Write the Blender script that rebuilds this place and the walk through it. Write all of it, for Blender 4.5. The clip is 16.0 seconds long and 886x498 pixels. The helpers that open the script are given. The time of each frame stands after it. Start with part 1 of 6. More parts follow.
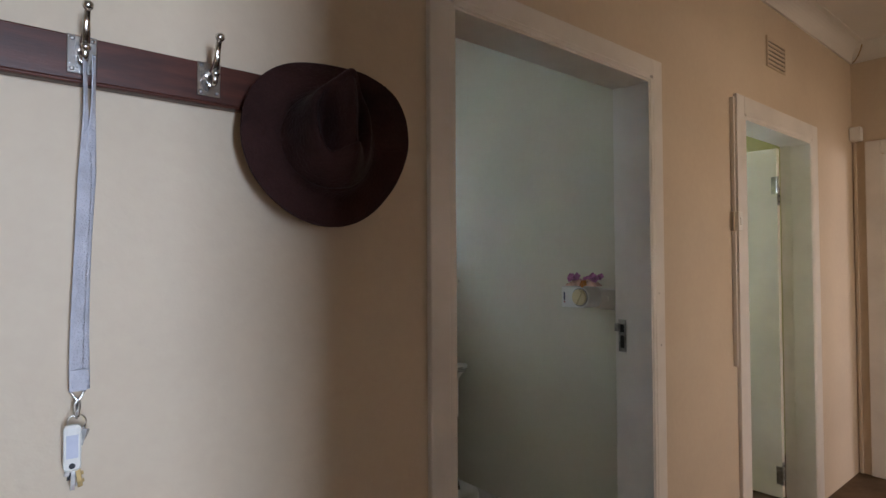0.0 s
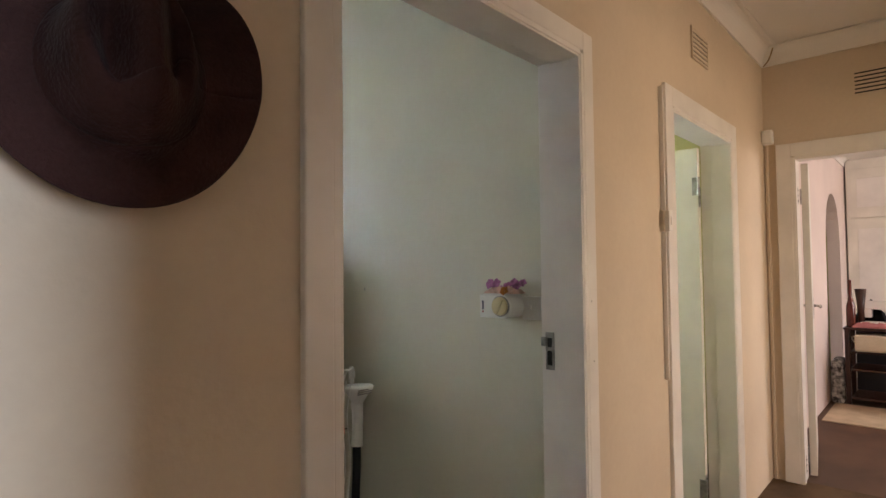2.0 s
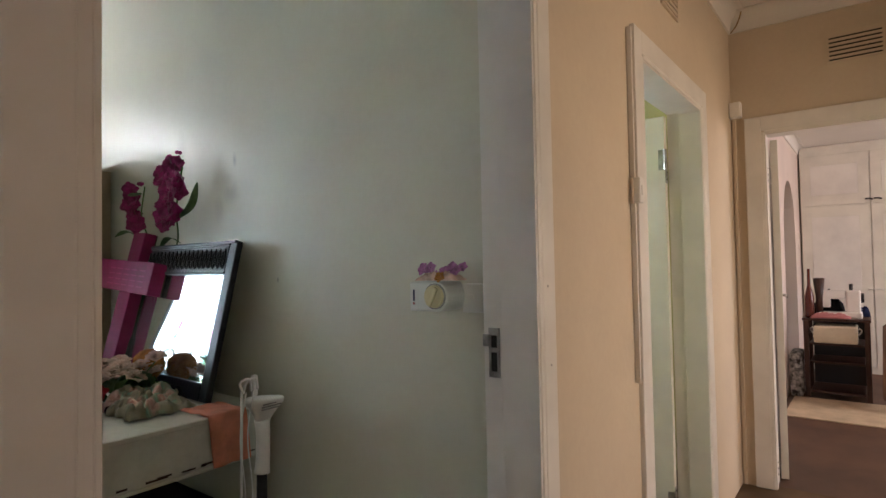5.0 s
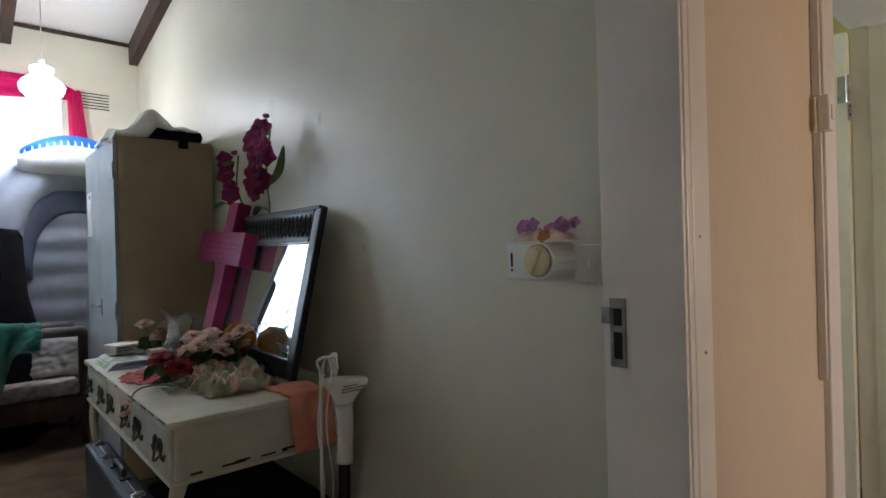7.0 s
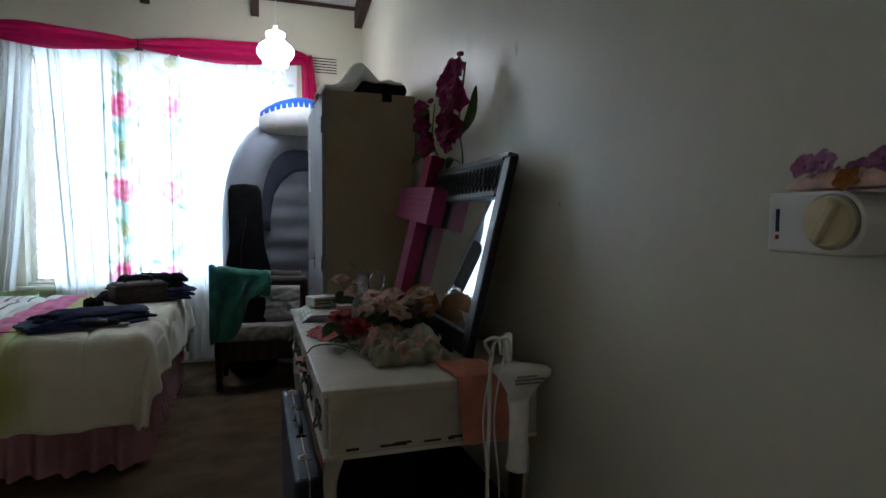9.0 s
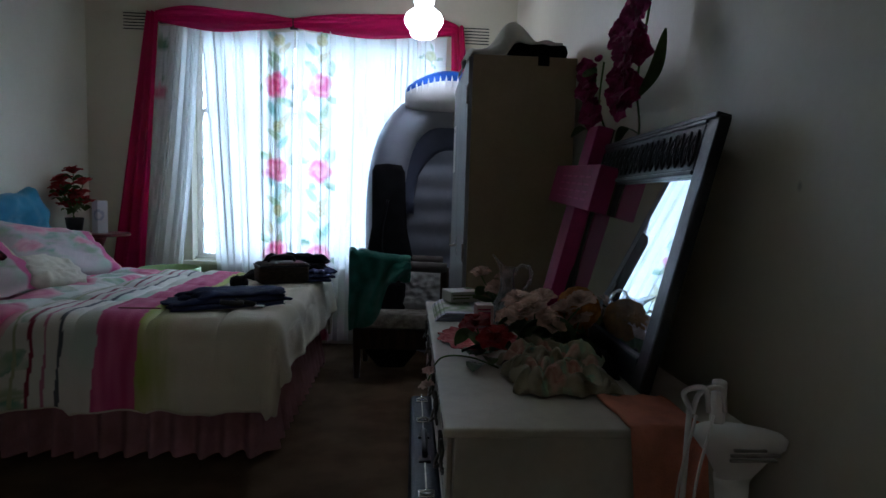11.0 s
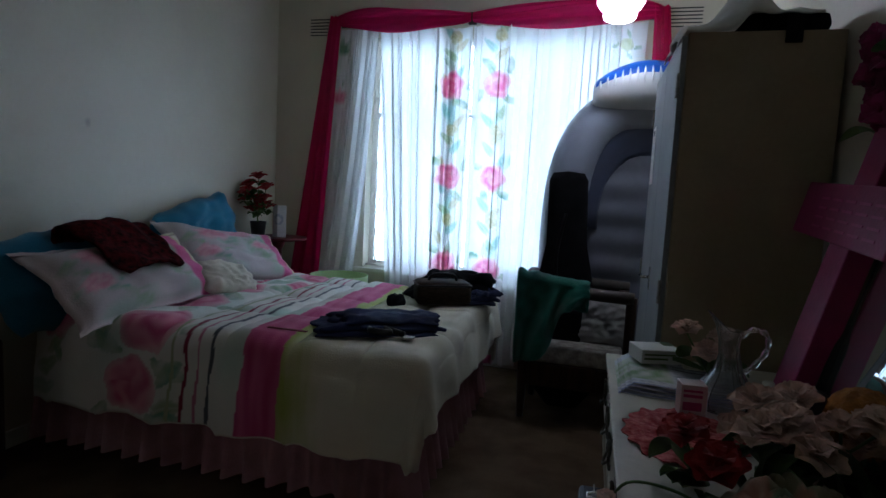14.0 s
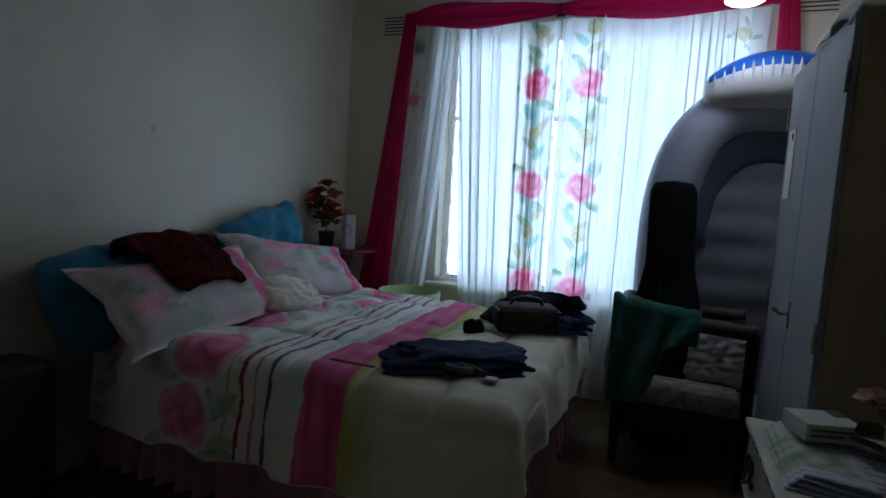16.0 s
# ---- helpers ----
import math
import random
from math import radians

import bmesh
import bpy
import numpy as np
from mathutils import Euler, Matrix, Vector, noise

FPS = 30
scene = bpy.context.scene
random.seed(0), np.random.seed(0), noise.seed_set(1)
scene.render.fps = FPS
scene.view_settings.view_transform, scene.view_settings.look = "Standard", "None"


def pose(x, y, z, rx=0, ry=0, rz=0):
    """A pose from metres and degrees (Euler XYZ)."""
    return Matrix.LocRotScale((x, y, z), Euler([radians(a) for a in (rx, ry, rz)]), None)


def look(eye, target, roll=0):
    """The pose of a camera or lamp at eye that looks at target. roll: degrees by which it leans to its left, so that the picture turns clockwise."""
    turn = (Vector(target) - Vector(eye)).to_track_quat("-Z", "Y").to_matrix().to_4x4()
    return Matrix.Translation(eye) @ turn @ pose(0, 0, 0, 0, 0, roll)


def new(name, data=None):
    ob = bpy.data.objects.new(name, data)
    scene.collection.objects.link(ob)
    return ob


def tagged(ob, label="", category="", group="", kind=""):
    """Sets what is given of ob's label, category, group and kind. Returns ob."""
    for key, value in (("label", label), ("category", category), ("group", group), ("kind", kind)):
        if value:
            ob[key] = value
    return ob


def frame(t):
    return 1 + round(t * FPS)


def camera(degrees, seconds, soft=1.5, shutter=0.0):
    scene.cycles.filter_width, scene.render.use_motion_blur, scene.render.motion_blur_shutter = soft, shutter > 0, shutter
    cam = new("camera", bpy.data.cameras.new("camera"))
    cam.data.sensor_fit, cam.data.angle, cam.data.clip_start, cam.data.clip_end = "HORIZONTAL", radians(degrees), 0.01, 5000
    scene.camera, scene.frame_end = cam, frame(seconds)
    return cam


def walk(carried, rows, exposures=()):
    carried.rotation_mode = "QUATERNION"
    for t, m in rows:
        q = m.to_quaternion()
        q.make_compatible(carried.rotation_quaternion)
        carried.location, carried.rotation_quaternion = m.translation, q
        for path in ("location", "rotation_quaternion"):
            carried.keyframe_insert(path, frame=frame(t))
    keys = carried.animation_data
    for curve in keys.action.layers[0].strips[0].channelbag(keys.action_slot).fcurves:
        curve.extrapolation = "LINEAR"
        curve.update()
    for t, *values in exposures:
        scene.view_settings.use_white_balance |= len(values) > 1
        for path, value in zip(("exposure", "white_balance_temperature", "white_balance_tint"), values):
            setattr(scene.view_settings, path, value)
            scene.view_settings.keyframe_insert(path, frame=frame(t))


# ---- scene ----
cam = camera(76.6, 16.0)
PATH = [
    (0, (0.024, 0.11, 1.369), (1.299, 1.651, 1.415), -0.3),
    (0.5, (0.087, 0.167, 1.356), (1.42, 1.657, 1.421), -0.6),
    (1, (0.16, 0.233, 1.369), (1.556, 1.664, 1.433), -0.6),
    (1.5, (0.235, 0.303, 1.369), (1.681, 1.682, 1.436), -0.6),
    (2, (0.308, 0.353, 1.359), (1.797, 1.687, 1.428), -0.6),
    (2.5, (0.377, 0.41, 1.345), (1.905, 1.699, 1.415), -0.6),
    (3, (0.438, 0.485, 1.327), (2.001, 1.73, 1.402), -0.6),
    (3.5, (0.492, 0.535, 1.313), (2.078, 1.751, 1.39), -0.7),
    (4, (0.561, 0.551, 1.317), (2.162, 1.748, 1.38), -0.6),
    (4.2, (0.596, 0.559, 1.319), (2.2, 1.751, 1.377), -0.6),
    (6.3, (0.925, 0.622, 1.240), (2.395, 1.972, 1.295), -1.6),
    (6.5, (0.955, 0.668, 1.232), (2.393, 2.058, 1.2815), -1.35),
    (7, (1.034, 0.777, 1.241), (2.343, 2.289, 1.241), -1.5),
    (7.5, (1.146, 0.886, 1.204), (2.302, 2.519, 1.186), -0.9),
    (8, (1.202, 0.958, 1.203), (2.217, 2.68, 1.142), -0.7),
    (8.5, (1.275, 1.026, 1.21), (2.097, 2.847, 1.124), -0.1),
    (9, (1.34, 1.086, 1.205), (1.97, 2.982, 1.099), 0.5),
    (9.5, (1.376, 1.16, 1.191), (1.845, 3.1, 1.058), 1.0),
    (9.7, (1.389, 1.208, 1.183), (1.811, 3.158, 1.042), 1.1),
    (11.8, (1.442, 1.636, 1.227), (1.371, 3.626, 1.05), 2.1),
    (12, (1.451, 1.666, 1.235), (1.335, 3.655, 1.056), 2.2),
    (12.5, (1.483, 1.747, 1.247), (1.256, 3.726, 1.061), 2.5),
    (13, (1.492, 1.813, 1.25), (1.157, 3.776, 1.062), 2.7),
    (13.5, (1.471, 1.889, 1.26), (1.044, 3.833, 1.068), 2.8),
    (14, (1.422, 1.991, 1.28), (0.912, 3.915, 1.084), 3.0),
    (14.5, (1.353, 2.095, 1.293), (0.789, 4.004, 1.096), 3.1),
    (15, (1.298, 2.173, 1.298), (0.685, 4.067, 1.101), 3.2),
    (15.5, (1.261, 2.243, 1.3), (0.586, 4.116, 1.104), 3.3),
    (16, (1.249, 2.305, 1.317), (0.511, 4.153, 1.121), 3.4),
]
EXPOSURES = [(0, 1.05, 5800, 12), (1, 1.35, 6000, 12), (2, 1.7, 6150, 12), (4, 1.6, 6000, 11), (5.5, 1.45, 5950, 11), (7, 1.15, 5750, 11), (8, 0.8, 5700, 11), (9, 0.2, 5700, 11), (10.5, -0.42, 5500, 13), (12, -0.75, 5350, 14), (14, -0.75, 5350, 14), (16, -1.0, 5350, 14)]
walk(cam, [(t, look(eye, target, roll)) for t, eye, target, roll in PATH], EXPOSURES)


# ---- small builders ----
ORIGIN = {}


def part(name, bm, material, parent=None, label="", smooth=False, solid=0.0):
    """One mesh object out of a bmesh drawn in world metres, under a thing or a part."""
    at = ORIGIN.get(parent, Vector((0, 0, 0)))
    if at.length > 0:
        bmesh.ops.translate(bm, verts=bm.verts, vec=-at)
    bmesh.ops.recalc_face_normals(bm, faces=bm.faces)
    me = bpy.data.meshes.new(name)
    bm.to_mesh(me)
    bm.free()
    if smooth:
        for p in me.polygons:
            p.use_smooth = True
    me.materials.append(material)
    ob = new(name, me)
    if parent:
        ob.parent = parent
    ORIGIN[ob] = at
    if label:
        ob["label"] = label
    if solid:
        sm = ob.modifiers.new("solid", "SOLIDIFY")
        sm.thickness, sm.offset = solid, 0.0
    return ob


def thing(name, loc, label, category, group="", kind=""):
    """An Empty at a thing's base, which parents its parts."""
    ob = new(name)
    ob.empty_display_size = 0.05
    ob.location = loc
    ORIGIN[ob] = Vector(loc)
    return tagged(ob, label, category, group, kind)


def lone(name, bm, material, label, category, kind="", smooth=False, solid=0.0):
    return tagged(part(name, bm, material, None, "", smooth, solid), label, category, "", kind)


def box(bm, a, b, bev=0.0):
    a, b = Vector(a), Vector(b)
    r = bmesh.ops.create_cube(bm, size=1.0)
    bmesh.ops.scale(bm, vec=b - a, verts=r["verts"])
    bmesh.ops.translate(bm, vec=(a + b) / 2, verts=r["verts"])
    if bev:
        es = list({e for v in r["verts"] for e in v.link_edges})
        bmesh.ops.bevel(bm, geom=es, offset=bev, segments=2, profile=0.5, affect="EDGES")
    return bm


def boxes(*pairs, bev=0.0):
    bm = bmesh.new()
    for a, b in pairs:
        box(bm, a, b, bev)
    return bm


def cyl(bm, p0, p1, r0, r1=None, seg=16):
    p0, p1 = Vector(p0), Vector(p1)
    d = p1 - p0
    m = Matrix.Translation((p0 + p1) / 2) @ d.to_track_quat("Z", "Y").to_matrix().to_4x4()
    bmesh.ops.create_cone(bm, cap_ends=True, segments=seg, radius1=r0, radius2=r0 if r1 is None else r1, depth=d.length, matrix=m)
    return bm


def ball(bm, c, r, sub=2, turn=(0, 0, 0)):
    m = pose(*c, *turn) @ Matrix.Diagonal((*(r if isinstance(r, tuple) else (r, r, r)), 1))
    bmesh.ops.create_icosphere(bm, subdivisions=sub, radius=1.0, matrix=m)
    return bm


def lathe(bm, c, prof, seg=28):
    rings = []
    for r, z in prof:
        rings.append([bm.verts.new((c[0] + r * math.cos(2 * math.pi * k / seg), c[1] + r * math.sin(2 * math.pi * k / seg), c[2] + z)) for k in range(seg)])
    for a, b in zip(rings, rings[1:]):
        for k in range(seg):
            bm.faces.new((a[k], a[(k + 1) % seg], b[(k + 1) % seg], b[k]))
    return bm


def smooth_line(pts, n=6):
    """A Catmull-Rom line through the points."""
    P = [Vector(p) for p in pts]
    P = [2 * P[0] - P[1]] + P + [2 * P[-1] - P[-2]]
    out = []
    for a, b, c, d in zip(P, P[1:], P[2:], P[3:]):
        for k in range(n):
            t = k / n
            out.append(0.5 * (2 * b + (c - a) * t + (2 * a - 5 * b + 4 * c - d) * t * t + (3 * b - a - 3 * c + d) * t ** 3))
    return out + [P[-2]]


def tube(bm, pts, r, seg=8, n=6):
    line = smooth_line(pts, n) if n > 1 else [Vector(p) for p in pts]
    rings, up = [], Vector((0.31, 0.17, 0.93))
    for i, p in enumerate(line):
        d = (line[min(i + 1, len(line) - 1)] - line[max(i - 1, 0)]).normalized()
        s = d.cross(up).normalized()
        w = s.cross(d)
        rr = r(i / (len(line) - 1)) if callable(r) else r
        rings.append([bm.verts.new(p + rr * (math.cos(2 * math.pi * k / seg) * s + math.sin(2 * math.pi * k / seg) * w)) for k in range(seg)])
    for a, b in zip(rings, rings[1:]):
        for k in range(seg):
            bm.faces.new((a[k], a[(k + 1) % seg], b[(k + 1) % seg], b[k]))
    bm.faces.new(rings[0][::-1])
    bm.faces.new(rings[-1])
    return bm


def sheet(f, nu, nv, tint=None, bm=None):
    """A grid of points f(u, v); tint(u, v) gives each its printed colour."""
    bm = bm or bmesh.new()
    layer = bm.verts.layers.float_color.new("Print") if tint and not bm.verts.layers.float_color.get("Print") else bm.verts.layers.float_color.get("Print")
    g = []
    for i in range(nu + 1):
        row = []
        for j in range(nv + 1):
            v = bm.verts.new(f(i / nu, j / nv))
            if tint:
                v[layer] = (*tint(i / nu, j / nv), 1)
            row.append(v)
        g.append(row)
    for i in range(nu):
        for j in range(nv):
            bm.faces.new((g[i][j], g[i + 1][j], g[i + 1][j + 1], g[i][j + 1]))
    return bm


def wob(x, y, z=0.0):
    return noise.noise(Vector((x, y, z)))


def mix3(a, b, t):
    t = min(1.0, max(0.0, t))
    return tuple(p + (q - p) * t for p, q in zip(a, b))


# ---- materials ----
def mat(name, col, rough=0.6, metal=0.0, var=0.12, scale=3.0, bump=0.1, fine=80.0, stretch=(1, 1, 1), col2=None, printed=False, sheen=0.0, spec=0.5, trans=0.0, ior=1.45):
    m = bpy.data.materials.new(name)
    m.use_nodes = True
    nt = m.node_tree
    N, L = nt.nodes, nt.links
    bs = N["Principled BSDF"]
    bs.inputs["Roughness"].default_value = rough
    bs.inputs["Metallic"].default_value = metal
    bs.inputs["Specular IOR Level"].default_value = spec
    bs.inputs["Transmission Weight"].default_value = trans
    bs.inputs["IOR"].default_value = ior
    bs.inputs["Sheen Weight"].default_value = sheen
    tc = N.new("ShaderNodeTexCoord")
    mp = N.new("ShaderNodeMapping")
    mp.inputs["Scale"].default_value = stretch
    L.new(tc.outputs["Object"], mp.inputs["Vector"])
    big, small = N.new("ShaderNodeTexNoise"), N.new("ShaderNodeTexNoise")
    for n, s in ((big, scale), (small, fine)):
        n.inputs["Scale"].default_value, n.inputs["Detail"].default_value = s, 5.0
        L.new(mp.outputs["Vector"], n.inputs["Vector"])
    c2 = col2 or tuple(c * (1 - 2 * var) for c in col)
    blend = N.new("ShaderNodeMix")
    blend.data_type = "RGBA"
    ramp = N.new("ShaderNodeMapRange")
    ramp.inputs["From Min"].default_value, ramp.inputs["From Max"].default_value = 0.38, 0.66
    L.new(big.outputs["Fac"], ramp.inputs["Value"])
    L.new(ramp.outputs["Result"], blend.inputs["Factor"])
    if printed:
        at = N.new("ShaderNodeAttribute")
        at.attribute_name = "Print"
        dark = N.new("ShaderNodeMix")
        dark.data_type, dark.blend_type = "RGBA", "MULTIPLY"
        dark.inputs["Factor"].default_value = 1.0
        dark.inputs["B"].default_value = (1 - var, 1 - var, 1 - var, 1)
        L.new(at.outputs["Color"], dark.inputs["A"])
        L.new(at.outputs["Color"], blend.inputs["A"])
        L.new(dark.outputs["Result"], blend.inputs["B"])
    else:
        blend.inputs["A"].default_value, blend.inputs["B"].default_value = (*col, 1), (*c2, 1)
    grain = N.new("ShaderNodeMix")
    grain.data_type, grain.blend_type = "RGBA", "OVERLAY"
    grain.inputs["Factor"].default_value = min(0.6, 1.5 * var)
    L.new(blend.outputs["Result"], grain.inputs["A"])
    grey = N.new("ShaderNodeRGBToBW")
    L.new(small.outputs["Color"], grey.inputs["Color"])
    L.new(grey.outputs["Val"], grain.inputs["B"])
    L.new(grain.outputs["Result"], bs.inputs["Base Color"])
    if bump:
        b = N.new("ShaderNodeBump")
        b.inputs["Strength"].default_value, b.inputs["Distance"].default_value = bump, 0.01
        L.new(small.outputs["Fac"], b.inputs["Height"])
        L.new(b.outputs["Normal"], bs.inputs["Normal"])
    m.diffuse_color = (*col, 1)
    return m


def glowing(name, col, strength):
    m = bpy.data.materials.new(name)
    m.use_nodes = True
    bs = m.node_tree.nodes["Principled BSDF"]
    bs.inputs["Base Color"].default_value = (*col, 1)
    bs.inputs["Emission Color"].default_value = (*col, 1)
    bs.inputs["Emission Strength"].default_value = strength
    return m


def veil(name, col, clear, through_light, printed=False):
    """Thin cloth that lets light through: part clear, part translucent, part matt, with a fine weave."""
    m = bpy.data.materials.new(name)
    m.use_nodes = True
    nt = m.node_tree
    N, L = nt.nodes, nt.links
    N.remove(N["Principled BSDF"])
    dif, tra, cle = N.new("ShaderNodeBsdfDiffuse"), N.new("ShaderNodeBsdfTranslucent"), N.new("ShaderNodeBsdfTransparent")
    for b in (dif, tra):
        b.inputs["Color"].default_value = (*col, 1)
        if printed:
            at = N.new("ShaderNodeAttribute")
            at.attribute_name = "Print"
            L.new(at.outputs["Color"], b.inputs["Color"])
    tc, weave = N.new("ShaderNodeTexCoord"), N.new("ShaderNodeTexNoise")
    weave.inputs["Scale"].default_value, weave.inputs["Detail"].default_value = 220.0, 3.0
    L.new(tc.outputs["Object"], weave.inputs["Vector"])
    bump = N.new("ShaderNodeBump")
    bump.inputs["Strength"].default_value, bump.inputs["Distance"].default_value = 0.3, 0.003
    L.new(weave.outputs["Fac"], bump.inputs["Height"])
    L.new(bump.outputs["Normal"], dif.inputs["Normal"])
    a, b = N.new("ShaderNodeMixShader"), N.new("ShaderNodeMixShader")
    a.inputs["Fac"].default_value, b.inputs["Fac"].default_value = through_light, clear
    L.new(dif.outputs[0], a.inputs[1])
    L.new(tra.outputs[0], a.inputs[2])
    L.new(a.outputs[0], b.inputs[1])
    L.new(cle.outputs[0], b.inputs[2])
    L.new(b.outputs[0], N["Material Output"].inputs["Surface"])
    m.diffuse_color = (*col, 1)
    return m


HALL_PAINT = mat("hall_paint", (0.64, 0.53, 0.385), 0.55, var=0.05, scale=1.6, bump=0.12, fine=45)
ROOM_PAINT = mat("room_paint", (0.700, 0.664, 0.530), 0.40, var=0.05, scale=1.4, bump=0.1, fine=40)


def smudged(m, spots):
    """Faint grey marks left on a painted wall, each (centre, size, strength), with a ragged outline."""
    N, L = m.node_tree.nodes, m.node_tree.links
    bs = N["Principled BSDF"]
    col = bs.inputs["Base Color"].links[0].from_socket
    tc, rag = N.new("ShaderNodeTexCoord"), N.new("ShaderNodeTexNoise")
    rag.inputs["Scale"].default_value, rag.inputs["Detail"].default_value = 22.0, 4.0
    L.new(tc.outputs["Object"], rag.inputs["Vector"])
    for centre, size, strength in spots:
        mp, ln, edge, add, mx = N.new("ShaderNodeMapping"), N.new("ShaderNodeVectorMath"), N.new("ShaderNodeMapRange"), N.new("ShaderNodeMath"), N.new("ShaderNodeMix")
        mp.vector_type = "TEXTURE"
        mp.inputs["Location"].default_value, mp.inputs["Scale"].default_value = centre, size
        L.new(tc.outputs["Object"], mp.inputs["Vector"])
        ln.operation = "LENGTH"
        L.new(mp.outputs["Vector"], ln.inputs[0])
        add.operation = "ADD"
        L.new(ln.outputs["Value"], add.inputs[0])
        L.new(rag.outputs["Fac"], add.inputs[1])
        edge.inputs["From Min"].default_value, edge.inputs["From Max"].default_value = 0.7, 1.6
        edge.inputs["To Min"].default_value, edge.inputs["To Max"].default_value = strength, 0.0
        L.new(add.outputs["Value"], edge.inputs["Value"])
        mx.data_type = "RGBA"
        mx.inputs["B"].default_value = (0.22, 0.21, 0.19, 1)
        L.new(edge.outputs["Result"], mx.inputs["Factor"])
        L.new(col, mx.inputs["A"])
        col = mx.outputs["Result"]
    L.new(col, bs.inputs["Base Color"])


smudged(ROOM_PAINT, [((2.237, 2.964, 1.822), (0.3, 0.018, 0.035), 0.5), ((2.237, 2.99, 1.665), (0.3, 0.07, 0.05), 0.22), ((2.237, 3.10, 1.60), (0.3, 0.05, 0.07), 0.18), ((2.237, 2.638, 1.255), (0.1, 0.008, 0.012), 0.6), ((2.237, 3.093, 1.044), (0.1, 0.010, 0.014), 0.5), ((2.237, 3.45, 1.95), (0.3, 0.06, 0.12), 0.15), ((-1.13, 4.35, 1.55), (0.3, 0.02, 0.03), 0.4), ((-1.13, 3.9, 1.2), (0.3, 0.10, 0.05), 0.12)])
GREEN_PAINT = mat("green_paint", (0.56, 0.53, 0.27), 0.5, var=0.05, scale=1.5)
PINK_PAINT = mat("pink_paint", (0.74, 0.63, 0.56), 0.5, var=0.05, scale=1.5)
CEIL_PAINT = mat("ceiling_paint", (0.80, 0.77, 0.70), 0.7, var=0.04, scale=1.2)
FRAME_PAINT = mat("frame_enamel", (0.80, 0.76, 0.69), 0.32, var=0.06, scale=4, bump=0.05, fine=30)
DOOR_PAINT = mat("door_enamel", (0.76, 0.72, 0.62), 0.35, var=0.06, scale=4, bump=0.05, fine=30)
CARPET = mat("brown_carpet", (0.17, 0.115, 0.07), 0.95, var=0.2, scale=5, bump=0.8, fine=260, spec=0.1)
RED_FLOOR = mat("red_brown_floor", (0.12, 0.062, 0.035), 0.6, var=0.2, scale=3, bump=0.2, fine=120)
BEIGE_MAT = mat("beige_mat", (0.58, 0.46, 0.30), 0.85, var=0.12, scale=6, bump=0.5, fine=150)
DARK_BEAM = mat("dark_stained_beam", (0.06, 0.032, 0.02), 0.55, var=0.25, scale=6, bump=0.3, fine=40, stretch=(8, 1, 8))
MAHOGANY = mat("mahogany", (0.085, 0.024, 0.014), 0.35, var=0.22, scale=7, bump=0.035, fine=60, stretch=(1, 8, 8))
CHROME = mat("chrome", (0.75, 0.74, 0.72), 0.2, 1.0, var=0.08, scale=20, bump=0.05)
STEEL = mat("dull_steel", (0.42, 0.40, 0.37), 0.42, 1.0, var=0.2, scale=25, bump=0.1)
BRASS = mat("old_brass", (0.45, 0.32, 0.14), 0.4, 1.0, var=0.2, scale=25)
ANTIQUE = mat("antique_metal", (0.17, 0.15, 0.12), 0.45, 1.0, var=0.3, scale=30)
FELT = mat("dark_brown_felt", (0.042, 0.017, 0.015), 0.7, var=0.25, scale=9, bump=0.4, fine=180, sheen=0.04, spec=0.15)
RIBBON = mat("grey_webbing", (0.60, 0.60, 0.66), 0.7, var=0.08, scale=30, bump=0.5, fine=300)
WHITE_PLASTIC = mat("white_plastic", (0.80, 0.78, 0.72), 0.3, var=0.03, scale=8, bump=0.02)
CREAM_PLASTIC = mat("cream_plastic", (0.72, 0.62, 0.36), 0.35, var=0.05, scale=8, bump=0.02)
BLACK_PLASTIC = mat("black_plastic", (0.015, 0.015, 0.016), 0.4, var=0.1, scale=12, bump=0.1)
BLACK_CLOTH = mat("black_cloth", (0.010, 0.010, 0.013), 0.85, var=0.2, scale=10, bump=0.4, fine=200, spec=0.2)
DARK_WOOD = mat("dark_wood", (0.055, 0.022, 0.013), 0.4, var=0.3, scale=6, bump=0.15, fine=50, stretch=(6, 6, 1))
CREAM_ENAMEL = mat("chipped_cream_enamel", (0.66, 0.62, 0.50), 0.4, var=0.1, scale=5, bump=0.12, fine=35)
TAN_BOARD = mat("tan_board", (0.42, 0.33, 0.21), 0.5, var=0.08, scale=3, bump=0.08, fine=60)
WARD_WHITE = mat("pale_grey_enamel", (0.34, 0.35, 0.36), 0.6, var=0.06, scale=4, bump=0.05, spec=0.25)
MAGENTA = mat("magenta_paint", (0.34, 0.016, 0.11), 0.6, var=0.15, scale=6, bump=0.1)
MAGENTA_PETAL = mat("magenta_petal", (0.36, 0.012, 0.13), 0.6, var=0.25, scale=25, bump=0.2)
PINK_PETAL = mat("pale_pink_petal", (0.82, 0.55, 0.42), 0.65, var=0.2, scale=25, bump=0.2)
RED_PETAL = mat("red_petal", (0.46, 0.02, 0.02), 0.6, var=0.25, scale=20, bump=0.2)
LILAC_PETAL = mat("lilac_petal", (0.55, 0.20, 0.42), 0.5, var=0.3, scale=40, bump=0.2)
ORANGE_FLUFF = mat("orange_fluff", (0.55, 0.22, 0.04), 0.9, var=0.25, scale=30, bump=1.0, fine=120)
LEAF = mat("silk_leaf", (0.12, 0.20, 0.055), 0.55, var=0.25, scale=20, bump=0.2)
BLUE_CLOTH = mat("turquoise_cotton", (0.03, 0.22, 0.36), 0.85, var=0.12, scale=6, bump=0.4, fine=160, sheen=0.2)
